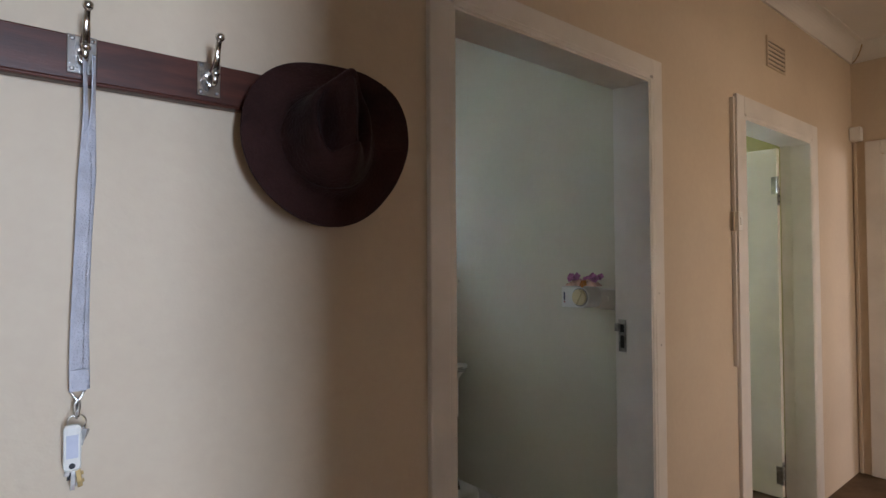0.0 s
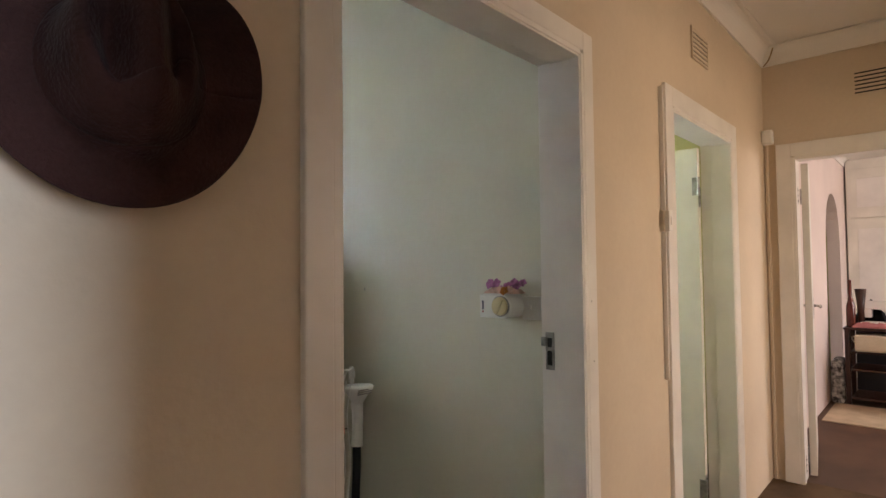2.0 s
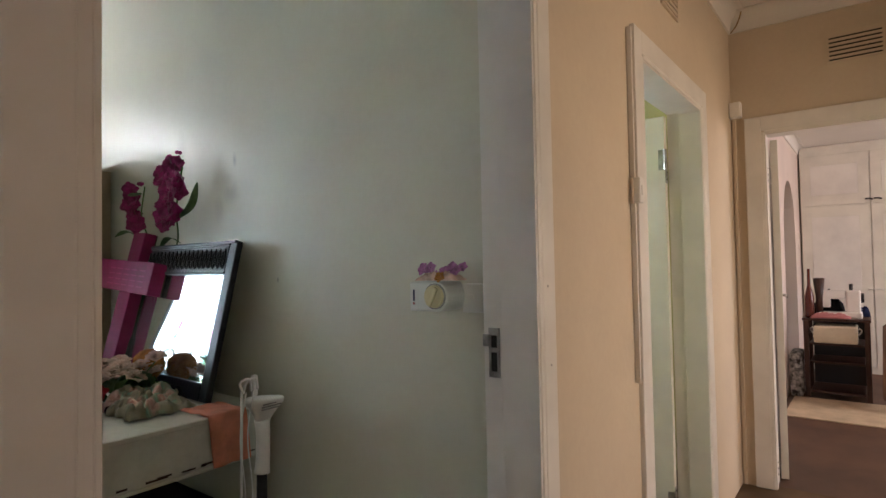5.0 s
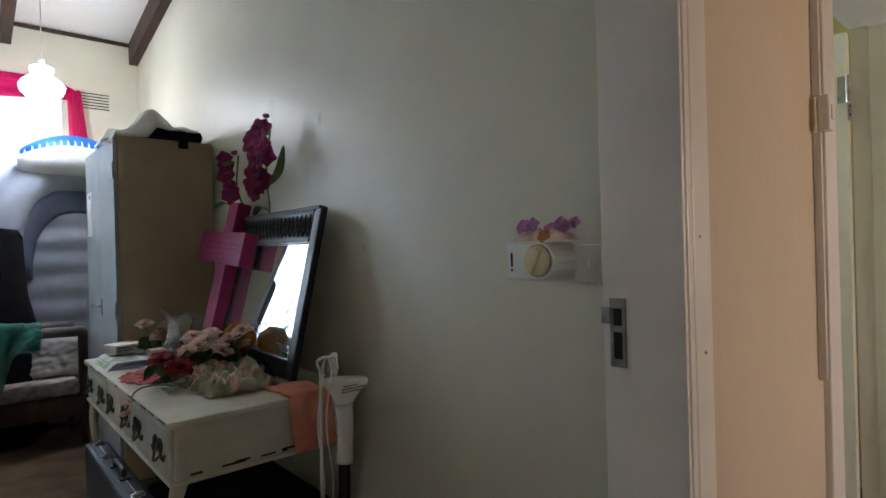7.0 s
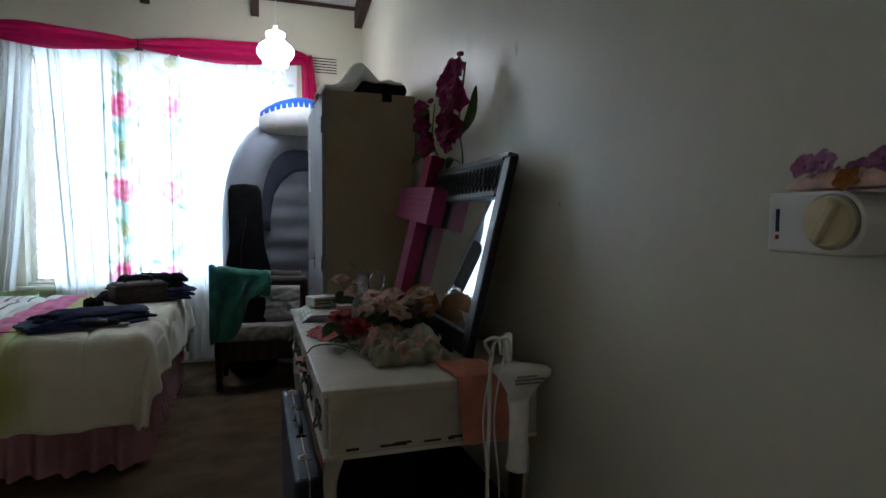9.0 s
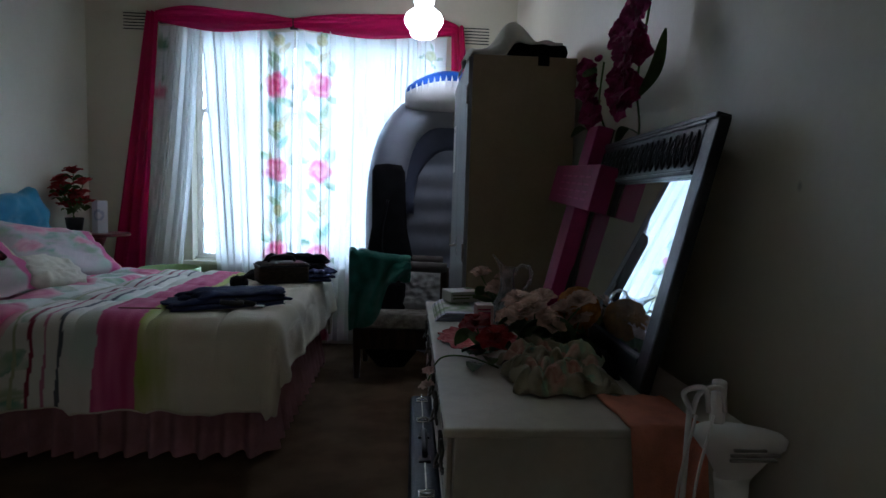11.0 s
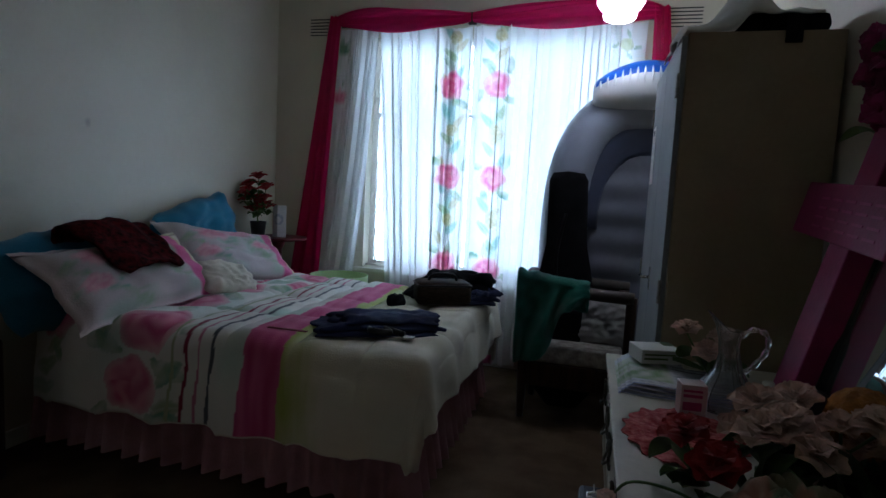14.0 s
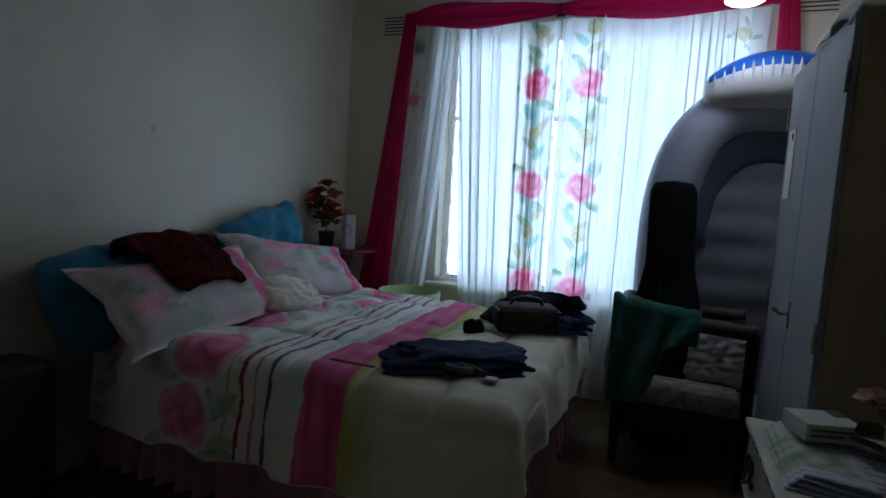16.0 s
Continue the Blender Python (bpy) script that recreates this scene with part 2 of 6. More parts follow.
GREEN_TOWEL = mat("green_towelling", (0.02, 0.21, 0.16), 0.95, var=0.2, scale=14, bump=1.0, fine=240, sheen=0.3)
PEACH_TOWEL = mat("peach_towelling", (0.82, 0.30, 0.19), 0.95, var=0.12, scale=14, bump=0.8, fine=240)
DENIM = mat("navy_cotton", (0.012, 0.022, 0.085), 0.85, var=0.2, scale=12, bump=0.4, fine=200)
SKIRT_CLOTH = mat("dusty_pink_valance", (0.42, 0.22, 0.24), 0.85, var=0.12, scale=9, bump=0.3, fine=150)
PRINT_COTTON = mat("printed_cotton", (0.8, 0.78, 0.72), 0.8, var=0.08, scale=5, bump=0.25, fine=160, printed=True, sheen=0.15)
CREAM_COTTON = mat("cream_cotton", (0.72, 0.68, 0.56), 0.85, var=0.08, scale=6, bump=0.3, fine=160)
DARK_RED_CLOTH = mat("dark_red_print_cloth", (0.085, 0.006, 0.008), 0.9, var=0.3, scale=32, bump=0.4, col2=(0.010, 0.003, 0.003), spec=0.1)
WHITE_COTTON = mat("white_cotton", (0.78, 0.77, 0.72), 0.85, var=0.06, scale=6, bump=0.3, fine=160)
PRINT_PAPER = mat("printed_paper", (0.7, 0.7, 0.68), 0.7, var=0.04, scale=5, bump=0.1, printed=True)
PVC_GREY = mat("grey_vinyl", (0.24, 0.26, 0.33), 0.35, var=0.08, scale=4, bump=0.08, fine=20)
# vinyl toned down to grey for the shade on the backlit boat tube
PVC_SHADED = mat("shaded_white_vinyl", (0.36, 0.40, 0.50), 0.38, var=0.06, scale=3, bump=0.10, fine=14)
PVC_DARK = mat("slate_vinyl", (0.10, 0.12, 0.20), 0.42, var=0.08, scale=4, bump=0.08, fine=20)
PVC_WHITE = mat("white_vinyl", (0.72, 0.74, 0.78), 0.3, var=0.06, scale=4, bump=0.08, fine=20)
PVC_BLUE = mat("blue_vinyl", (0.015, 0.10, 0.50), 0.3, var=0.1, scale=5, bump=0.08, fine=20)
CASE_BLUE = mat("blue_black_leather", (0.009, 0.016, 0.032), 0.5, var=0.2, scale=8, bump=0.25, fine=120)
BAG_PLAID = mat("dark_plaid_bag", (0.040, 0.024, 0.014), 0.75, var=0.35, scale=30, bump=0.4, fine=120, stretch=(1, 1, 3))
LACQUER = mat("black_lacquer", (0.016, 0.016, 0.022), 0.3, var=0.2, scale=10, bump=0.1, fine=60)
MIRROR = mat("mirror_glass", (0.84, 0.90, 0.95), 0.01, 0.84, var=0.0, scale=1, bump=0)
CRYSTAL = mat("cut_glass", (0.92, 0.94, 0.95), 0.06, 0.0, var=0.0, scale=1, bump=0, trans=0.92, ior=1.5)
PANE = mat("window_glass", (0.97, 0.98, 0.98), 0.0, 0.0, var=0.0, scale=1, bump=0, trans=1.0, ior=1.45)
PRINT_SHEER = veil("printed_voile", (0.90, 0.90, 0.88), 0.06, 0.60, printed=True)
PINK_SCARF = veil("magenta_chiffon", (0.62, 0.010, 0.12), 0.06, 0.5)
OPAL = glowing("opal_glass_lit", (1.0, 0.98, 0.95), 19.0)
SKY_GLOW = glowing("overcast_sky_glow", (0.72, 0.88, 1.0), 10.5)

# ---- world and daylight ----
world = bpy.data.worlds.new("sky")
scene.world = world
world.use_nodes = True
sky = world.node_tree.nodes.new("ShaderNodeTexSky")
sky.sky_type, sky.sun_disc = "NISHITA", False
sky.sun_elevation, sky.sun_rotation = radians(48), radians(200)
world.node_tree.links.new(sky.outputs["Color"], world.node_tree.nodes["Background"].inputs["Color"])
world.node_tree.nodes["Background"].inputs["Strength"].default_value = 0.1


def unseen_light(name, m, sx, sy, watts, col):
    """An area lamp in an unseen opening, added to light the hall and rooms."""
    d = bpy.data.lights.new(name, "AREA")
    d.shape, d.size, d.size_y, d.energy, d.color = "RECTANGLE", sx, sy, watts, col
    ob = new(name, d)
    ob.matrix_world = m
    return ob


unseen_light("unseen_light", look((-0.06, -3.10, 1.55), (-0.06, 1.2, 1.3)), 0.46, 1.3, 64, (0.78, 0.87, 1.0))
# warm lamp in an added, unseen room, to brighten the hall's far corner
unseen_light("unseen_light", look((3.1, -2.30, 1.35), (3.1, 1.2, 0.9)), 1.5, 0.9, 21, (1.0, 0.74, 0.52))
# lamp added to brighten the far room, its window out of view
unseen_light("unseen_light", look((6.6, -2.40, 1.6), (6.6, 1.0, 1.0)), 1.6, 1.2, 28, (1.0, 0.82, 0.74))
# weak lamp added for the small room, its window out of view
unseen_light("unseen_light", look((3.1, 3.10, 1.8), (3.1, 1.0, 1.4)), 0.8, 0.7, 3.0, (1.0, 0.92, 0.72))

# ---- the plan, in metres ----
HY0, HY1 = 1.215, 1.345          # hall wall: hall face, room face
RX0, RX1, WY = -1.13, 2.237, 6.12  # bedroom: west and east wall, window wall
EX = 4.41                        # hall's end wall
HZ = 2.75                        # hall ceiling


def roof_z(y):
    return 3.06 + 0.19 * (WY - y)


def wall_along_x(name, x0, x1, y0, y1, z1, holes, material, label="painted plaster wall"):
    """A wall from x0 to x1 with openings (xa, xb, za, zb) right through it."""
    bm = bmesh.new()
    x = x0
    for xa, xb, za, zb in sorted(holes):
        box(bm, (x, y0, 0), (xa, y1, z1))
        if za > 0:
            box(bm, (xa, y0, 0), (xb, y1, za))
        box(bm, (xa, y0, zb), (xb, y1, z1))
        x = xb
    box(bm, (x, y0, 0), (x1, y1, z1))
    return lone(name, bm, material, label, "wall", "structure")


def wall_along_y(name, y0, y1, x0, x1, z1, holes, material, label="painted plaster wall"):
    bm = bmesh.new()
    y = y0
    for ya, yb, za, zb in sorted(holes):
        box(bm, (x0, y, 0), (x1, ya, z1))
        if za > 0:
            box(bm, (x0, ya, 0), (x1, yb, za))
        box(bm, (x0, ya, zb), (x1, yb, z1))
        y = yb
    box(bm, (x0, y, 0), (x1, y1, z1))
    return lone(name, bm, material, label, "wall", "structure")


D1, D2, D3 = (0.962, 1.924), (2.74, 3.605), (0.23, 1.05)
# the hall wall is two skins, since each room has its own paint
MID = (HY0 + HY1) / 2
wall_along_x("wall_hall", -1.7, EX + 0.13, HY0, MID, HZ + 0.1, [(D1[0], D1[1], 0, 2.04), (D2[0], D2[1], 0, 2.03)], HALL_PAINT, "cream painted plaster hall wall with door openings")
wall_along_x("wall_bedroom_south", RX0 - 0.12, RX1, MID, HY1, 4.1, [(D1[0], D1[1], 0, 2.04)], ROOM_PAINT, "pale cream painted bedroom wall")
wall_along_x("wall_small_room_south", RX1 + 0.13, EX + 0.13, MID, HY1, 2.8, [(D2[0], D2[1], 0, 2.03)], GREEN_PAINT, "yellow-green painted wall")
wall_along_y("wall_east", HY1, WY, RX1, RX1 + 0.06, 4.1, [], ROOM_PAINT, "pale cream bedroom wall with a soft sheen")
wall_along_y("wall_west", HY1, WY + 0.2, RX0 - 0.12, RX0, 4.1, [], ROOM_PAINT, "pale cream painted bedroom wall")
WIN = (-0.33, 1.66, 0.67, 2.45)
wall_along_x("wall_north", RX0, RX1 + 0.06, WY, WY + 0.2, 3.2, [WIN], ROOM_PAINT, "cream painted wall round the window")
wall_along_y("wall_hall_end", -0.6, HY0, EX, EX + 0.13, HZ + 0.1, [(D3[0], D3[1], 0, 2.03)], HALL_PAINT, "cream hall end wall with a doorway")
wall_along_y("wall_hall_west", -0.6, HY0, -1.82, -1.7, HZ + 0.1, [], HALL_PAINT)
# second opening is unseen and added, to let the warm lamp through
wall_along_x("wall_hall_south", -1.82, EX + 0.13, -0.72, -0.6, HZ + 0.1, [(-0.75, 0.24, 0, 2.03), (2.3, 3.95, 0, 2.03)], HALL_PAINT)
# plain walls that close the room opposite
wall_along_x("wall_opposite_south", -1.7, 1.2, -3.3, -3.18, HZ, [(-0.6, 0.2, 0.9, 2.2)], PINK_PAINT)
wall_along_y("wall_opposite_west", -3.18, -0.72, -1.82, -1.7, HZ, [], PINK_PAINT)
wall_along_y("wall_opposite_east", -3.18, -0.72, 1.2, 1.32, HZ, [], PINK_PAINT)
# plain walls close the second room opposite, unseen, added round the warm lamp
wall_along_x("wall_second_opposite_south", 1.32, EX + 0.13, -2.5, -2.38, HZ, [(2.3, 3.9, 0.9, 2.1)], PINK_PAINT)
# the small room behind the second door
wall_along_y("wall_small_room_west", HY1, 3.3, RX1 + 0.06, RX1 + 0.13, 2.8, [], GREEN_PAINT)
wall_along_y("wall_small_room_east", HY1, 3.3, EX, EX + 0.13, 2.8, [], GREEN_PAINT)
wall_along_x("wall_small_room_north", RX1 + 0.13, EX, 3.3, 3.42, 2.8, [(2.7, 3.5, 1.4, 2.1)], GREEN_PAINT)

lone("floor", boxes(((-1.9, -3.4, -0.1), (EX + 0.06, WY + 0.2, 0))), CARPET, "brown fitted carpet", "floor", "structure")
lone("floor_far_room", boxes(((EX + 0.06, -2.7, -0.1), (9.3, 2.6, 0))), RED_FLOOR, "reddish brown floor", "floor", "structure")

# hall ceiling with a plaster coving
lone("ceiling_hall", boxes(((-1.82, -0.72, HZ), (EX + 0.13, HY1 - 0.06, HZ + 0.1))), CEIL_PAINT, "white hall ceiling", "ceiling", "structure")
lone("ceiling_opposite", boxes(((-1.82, -3.3, HZ), (EX + 0.13, -0.72, HZ + 0.1))), CEIL_PAINT, "white ceiling", "ceiling", "structure")
lone("ceiling_small_room", boxes(((RX1 + 0.06, HY1, 2.8), (EX + 0.13, 3.42, 2.9))), CEIL_PAINT, "white ceiling", "ceiling", "structure")


def coving(name, a, b, inward, z, r, material):
    """A hollow quarter-round from a to b along the top of a wall."""
    a, b, n = Vector((*a, 0)), Vector((*b, 0)), Vector((*inward, 0))
    prof = [(0, -r - 0.012), (0.012, -r - 0.012), (0.012, -r)]
    prof += [(r - (r - 0.012) * math.cos(k * math.pi / 16), -r + (r - 0.0) * math.sin(k * math.pi / 16)) for k in range(1, 8)]
    prof += [(r, -0.006), (r + 0.012, -0.006), (r + 0.012, 0), (0, 0)]
    bm = bmesh.new()
    rings = [[bm.verts.new(p + n * q + Vector((0, 0, z + h))) for q, h in prof] for p in (a, b)]
    for k in range(len(prof)):
        bm.faces.new((rings[0][k], rings[1][k], rings[1][(k + 1) % len(prof)], rings[0][(k + 1) % len(prof)]))
    bm.faces.new(rings[0][::-1])
    bm.faces.new(rings[1])
    return lone(name, bm, material, "white plaster coving", "coving", "structure")


coving("coving", (-1.7, HY0), (EX, HY0), (0, -1), HZ, 0.09, CEIL_PAINT)
coving("coving", (EX, -0.6), (EX, HY0 - 0.004), (-1, 0), HZ - 0.002, 0.09, CEIL_PAINT)
# a hairline crack where the two runs of coving meet
bm = tube(bmesh.new(), [(4.40, 1.20, 2.650), (4.36, 1.165, 2.668), (4.335, 1.142, 2.70), (4.328, 1.13, 2.735)], 0.004, 5)
lone("coving_joint", bm, BRASS, "dark open joint in the coving's corner", "joint", "structure")

# bedroom roof: boards on dark rafters, rising from the window wall
bm = bmesh.new()
vs = [bm.verts.new(p) for p in ((RX0 - 0.12, WY + 0.2, roof_z(WY + 0.2)), (RX1 + 0.06, WY + 0.2, roof_z(WY + 0.2)), (RX1 + 0.06, MID, roof_z(MID)), (RX0 - 0.12, MID, roof_z(MID)))]
f = bm.faces.new(vs)
r = bmesh.ops.extrude_face_region(bm, geom=[f])
bmesh.ops.translate(bm, vec=(0, 0, 0.06), verts=[v for v in r["geom"] if isinstance(v, bmesh.types.BMVert)])
lone("ceiling", bm, CEIL_PAINT, "sloping white boarded bedroom ceiling", "ceiling", "structure")
for x in (2.204, 1.34, 0.52, -0.30, -1.09):
    w = 0.033
    bm = bmesh.new()
    q = []
    for y in (WY - 0.002, HY1 + 0.002):
        q.append([bm.verts.new((xx, y, roof_z(y) + h)) for xx, h in ((x - w, -0.18), (x + w, -0.18), (x + w, -0.002), (x - w, -0.002))])
    for k in range(4):
        bm.faces.new((q[0][k], q[0][(k + 1) % 4], q[1][(k + 1) % 4], q[1][k]))
    bm.faces.new(q[0])
    bm.faces.new(q[1][::-1])
    lone("rafter", bm, DARK_BEAM, "dark stained exposed wooden rafter", "rafter", "structure")
lone("ceiling_trim", boxes(((RX0, WY - 0.018, 3.025), (RX1, WY - 0.004, 3.055))), DARK_BEAM, "dark wooden strip under the ceiling", "trim", "structure")

# skirting
lone("baseboard", boxes(((RX1 - 0.015, HY1, 0), (RX1 - 0.003, WY, 0.08)), ((RX0, WY - 0.015, 0), (RX1 - 0.016, WY - 0.003, 0.08)), ((RX0 + 0.003, HY1, 0), (RX0 + 0.015, WY - 0.016, 0.08))), FRAME_PAINT, "painted wooden skirting", "skirting", "structure")


# ---- doors ----
def door_frame(name, axis, a, b, head, c0, c1, label, w=0.095):
    """A pressed steel frame: the lining through the wall and a folded architrave on both faces."""
    bm = bmesh.new()
    lip = 0.017

    def bar(p, q, u, v, z0, z1, bev=0.004):
        box(bm, (p, u, z0) if axis == "x" else (u, p, z0), (q, v, z1) if axis == "x" else (v, q, z1), bev)
    for s in ((c0 - lip, c0 + 0.003), (c1 - 0.003, c1 + lip)):
        bar(a - w, a - 0.012, *s, 0, head + w)
        bar(b + 0.012, b + w, *s, 0, head + w)
        bar(a - 0.012, b + 0.012, *s, head + 0.012, head + w)
    u, v = c0 - lip + 0.0015, c1 + lip - 0.0015
    bar(a - 0.014, a + 0.004, u, v, 0, head + 0.004, 0.003)
    bar(b - 0.004, b + 0.014, u, v, 0, head + 0.004, 0.003)
    bar(a + 0.004, b - 0.004, u, v, head - 0.004, head + 0.014, 0.003)
    # the stop that the leaf shuts against
    m = c0 + 0.088 if axis == "x" else c0 + 0.03
    bar(b - 0.012, b - 0.004, u + 0.003, m, 0.002, head - 0.006, 0.002)
    bar(a + 0.004, a + 0.012, u + 0.003, m, 0.002, head - 0.006, 0.002)
    bar(a + 0.012, b - 0.012, u + 0.003, m, head - 0.012, head - 0.004, 0.002)
    return lone(name, bm, FRAME_PAINT, label, "door frame", "structure")


f1 = door_frame("door_frame_1", "x", *D1, 2.04, HY0, HY1, "cream enamelled steel door frame with an open doorway", 0.076)
f2 = door_frame("door_frame_2", "x", *D2, 2.03, HY0, HY1, "cream enamelled steel door frame")
f3 = door_frame("door_frame_3", "y", *D3, 2.03, EX, EX + 0.13, "cream enamelled steel door frame at the hall's end")

# strike plate on the first frame
sp = thing("strike_plate", (1.914, 1.32, 1.08), "worn steel lock strike plate let into the door frame", "strike plate")
bm = bmesh.new()
for a, b in (((1.318, 1.024), (1.324, 1.146)), ((1.342, 1.024), (1.348, 1.146)), ((1.324, 1.024), (1.342, 1.038)), ((1.324, 1.086), (1.342, 1.097)), ((1.324, 1.128), (1.342, 1.146))):
    box(bm, (1.913, a[0] - 0.006, a[1]), (1.918, b[0] - 0.006, b[1]))
part("plate", bm, STEEL, sp)
# solid black box, coloured for the shade inside the lock hole
part("recess_shade", boxes(((1.916, 1.318, 1.036), (1.9192, 1.336, 1.130))), BLACK_PLASTIC, sp)
part("lip", boxes(((1.908, 1.338, 1.100), (1.917, 1.357, 1.130)), bev=0.002), STEEL, sp)


def door_leaf(name, hinge, angle, width, label, handle_z=1.05):
    """A flush door on its hinge; angle: where it points, in degrees from +x."""
    root = thing(name, (0, 0, 0), label, "door", kind="structure")
    part("leaf", boxes(((0.004, -0.02, 0.012), (width, 0.02, 2.015)), bev=0.003), DOOR_PAINT, root)
    for s in (-1, 1):
        bm = cyl(bmesh.new(), (width - 0.06, 0.02 * s, handle_z), (width - 0.06, 0.065 * s, handle_z), 0.009)
        tube(bm, [(width - 0.06, 0.062 * s, handle_z), (width - 0.10, 0.064 * s, handle_z + 0.003), (width - 0.17, 0.060 * s, handle_z - 0.004)], 0.009)
        part("handle", bm, CHROME, root, "chrome lever handle", smooth=True)
        part("handle_plate", boxes(((width - 0.08, 0.020 * s - 0.002, handle_z - 0.10), (width - 0.04, 0.020 * s + 0.002, handle_z + 0.06)), bev=0.001), CHROME, root)
    for z in (0.14, 1.80):
        bm = cyl(bmesh.new(), (0, 0.026, z - 0.05), (0, 0.026, z + 0.05), 0.008)
        box(bm, (0.002, 0.019, z - 0.05), (0.035, 0.0225, z + 0.05))
        part("hinge", bm, STEEL, root, "worn steel butt hinge")
    root.matrix_world = pose(*hinge, 0, 0, angle)
    return root


def frame_hinges(x0, x1, y0, y1, zs):
    for z in zs:
        h = thing("hinge", ((x0 + x1) / 2, (y0 + y1) / 2, z), "steel butt hinge leaf screwed to the door frame", "hinge")
        part("leaf", boxes(((x0, y0, z - 0.055), (x1, y1, z + 0.055))), STEEL, h)
        for dz in (-0.035, 0, 0.035):
            cx, cy = (x0 + x1) / 2, y0 if (y1 - y0) < (x1 - x0) else (y0 + y1) / 2
            c = (cx, y0 - 0.001, z + dz) if (y1 - y0) < (x1 - x0) else (x0 - 0.001, cy, z + dz)
            part("screw", ball(bmesh.new(), c, 0.005, 1), BLACK_PLASTIC, h)


door_leaf("door_1", (0.985, 1.392, 0), 165, 0.86, "cream painted flush door swung wide open")
door_leaf("door_2", (3.582, 1.3605, 0), 91, 0.82, "cream painted flush door standing open into the small room")
door_leaf("door_3", (4.575, 1.020, 0), 8.0, 0.80, "cream painted flush door standing open into the far room")
frame_hinges(4.46, 4.50, 1.0445, 1.0465, (1.80, 0.10))
frame_hinges(3.561, 3.599, 1.3622, 1.3640, (1.74, 0.16))


# ---- vents, switches and boxes on the walls ----
def vent(axis, a, b, z0, z1, face, out):
    """A louvred wall vent with five slots."""
    c = (a + b) / 2
    root = thing("wall_vent", (c, face, z0) if axis == "x" else (face, c, z0), "painted louvred wall air vent", "air vent", "wall vents")

    def bar(bm, p, q, d0, d1, u, v):
        lo, hi = sorted((face + out * d0, face + out * d1))
        box(bm, (p, lo, u) if axis == "x" else (lo, p, u), (q, hi, v) if axis == "x" else (hi, q, v))
    # a black sheet gives the slots the shade of an open duct
    bm = bmesh.new()
    bar(bm, a, b, 0.001, 0.004, z0, z1)
    part("shade_backing", bm, BLACK_PLASTIC, root)
    bm = bmesh.new()
    for p, q, u, v in ((a - 0.01, a, z0 - 0.01, z1 + 0.01), (b, b + 0.01, z0 - 0.01, z1 + 0.01), (a, b, z0 - 0.01, z0), (a, b, z1, z1 + 0.01)):
        bar(bm, p, q, 0.001, 0.010, u, v)
    part("frame", bm, HALL_PAINT if face < 2 or axis == "y" else ROOM_PAINT, root)
    n = 6
    h = (z1 - z0) / n
    for k in range(n):
        bm = bmesh.new()
        bar(bm, a, b, 0.004, 0.009, z0 + k * h + 0.42 * h, z0 + (k + 1) * h)
        part("slat", bm, HALL_PAINT if face < 2 or axis == "y" else ROOM_PAINT, root)
    return root


vent("x", 3.035, 3.25, 2.345, 2.478, HY0, -1)
vent("y", 0.495, 0.725, 2.368, 2.508, EX, -1)
vent("x", -0.842, -0.633, 2.46, 2.602, WY, -1)
vent("x", 1.805, 2.015, 2.463, 2.606, WY, -1)

sb = thing("sensor_box", (4.39, 1.17, 2.14), "small white plastic box in the hall's corner", "sensor")
part("case", boxes(((4.345, 1.153, 2.132), (4.405, 1.2135, 2.222)), bev=0.006), WHITE_PLASTIC, sb)
part("lid", boxes(((4.340, 1.158, 2.138), (4.345, 1.209, 2.216)), bev=0.002), WHITE_PLASTIC, sb)
lone("cable_trunking", boxes(((4.398, 1.190, 0.0), (4.4085, 1.208, 2.131)), bev=0.003), HALL_PAINT, "painted cable trunking down the hall's corner", "trunking")
bs = thing("bell_switch", (2.60, 1.19, 1.53), "small white switch box on a painted cable strip beside the door", "switch")
part("case", boxes(((2.592, 1.175, 1.50), (2.634, 1.196, 1.585)), bev=0.004), WHITE_PLASTIC, bs)
part("rocker", boxes(((2.604, 1.171, 1.525), (2.622, 1.1755, 1.56)), bev=0.002), WHITE_PLASTIC, bs)
lone("cable_strip", boxes(((2.606, 1.197, 0.9), (2.616, 1.2135, 1.498)), ((2.606, 1.197, 1.587), (2.616, 1.2135, 2.10))), FRAME_PAINT, "painted cable strip along the door frame", "cable")
for x, y, z in ((1.898 + 0.06, 1.193, 1.06), (1.898 + 0.05, 1.193, 1.25)):
    ball(bm := bmesh.new(), (x, y, z), (0.002, 0.002, 0.0035), 1)
    lone("chip", bm, STEEL, "small chip in the frame's enamel", "chip", "structure")

# ---- window, bars, curtains ----
win = thing("window_1", (0.6, WY + 0.1, WIN[2]), "white steel-framed window with bright overcast daylight behind", "window", kind="structure")
x0, x1, z0, z1 = WIN
yw = WY + 0.11
part("frame", boxes(((x0, yw, z0), (x0 + 0.045, yw + 0.04, z1)), ((x1 - 0.045, yw, z0), (x1, yw + 0.04, z1)), ((x0 + 0.045, yw, z0), (x1 - 0.045, yw + 0.04, z0 + 0.045)), ((x0 + 0.045, yw, z1 - 0.045), (x1 - 0.045, yw + 0.04, z1))), FRAME_PAINT, win)
for xm in (x0 + 0.62, x1 - 0.62):
    part("mullion", boxes(((xm - 0.018, yw + 0.002, z0 + 0.045), (xm + 0.018, yw + 0.038, z1 - 0.045))), FRAME_PAINT, win)
part("transom", boxes(((x0 + 0.045, yw + 0.004, 1.86), (x1 - 0.045, yw + 0.036, 1.89))), FRAME_PAINT, win)
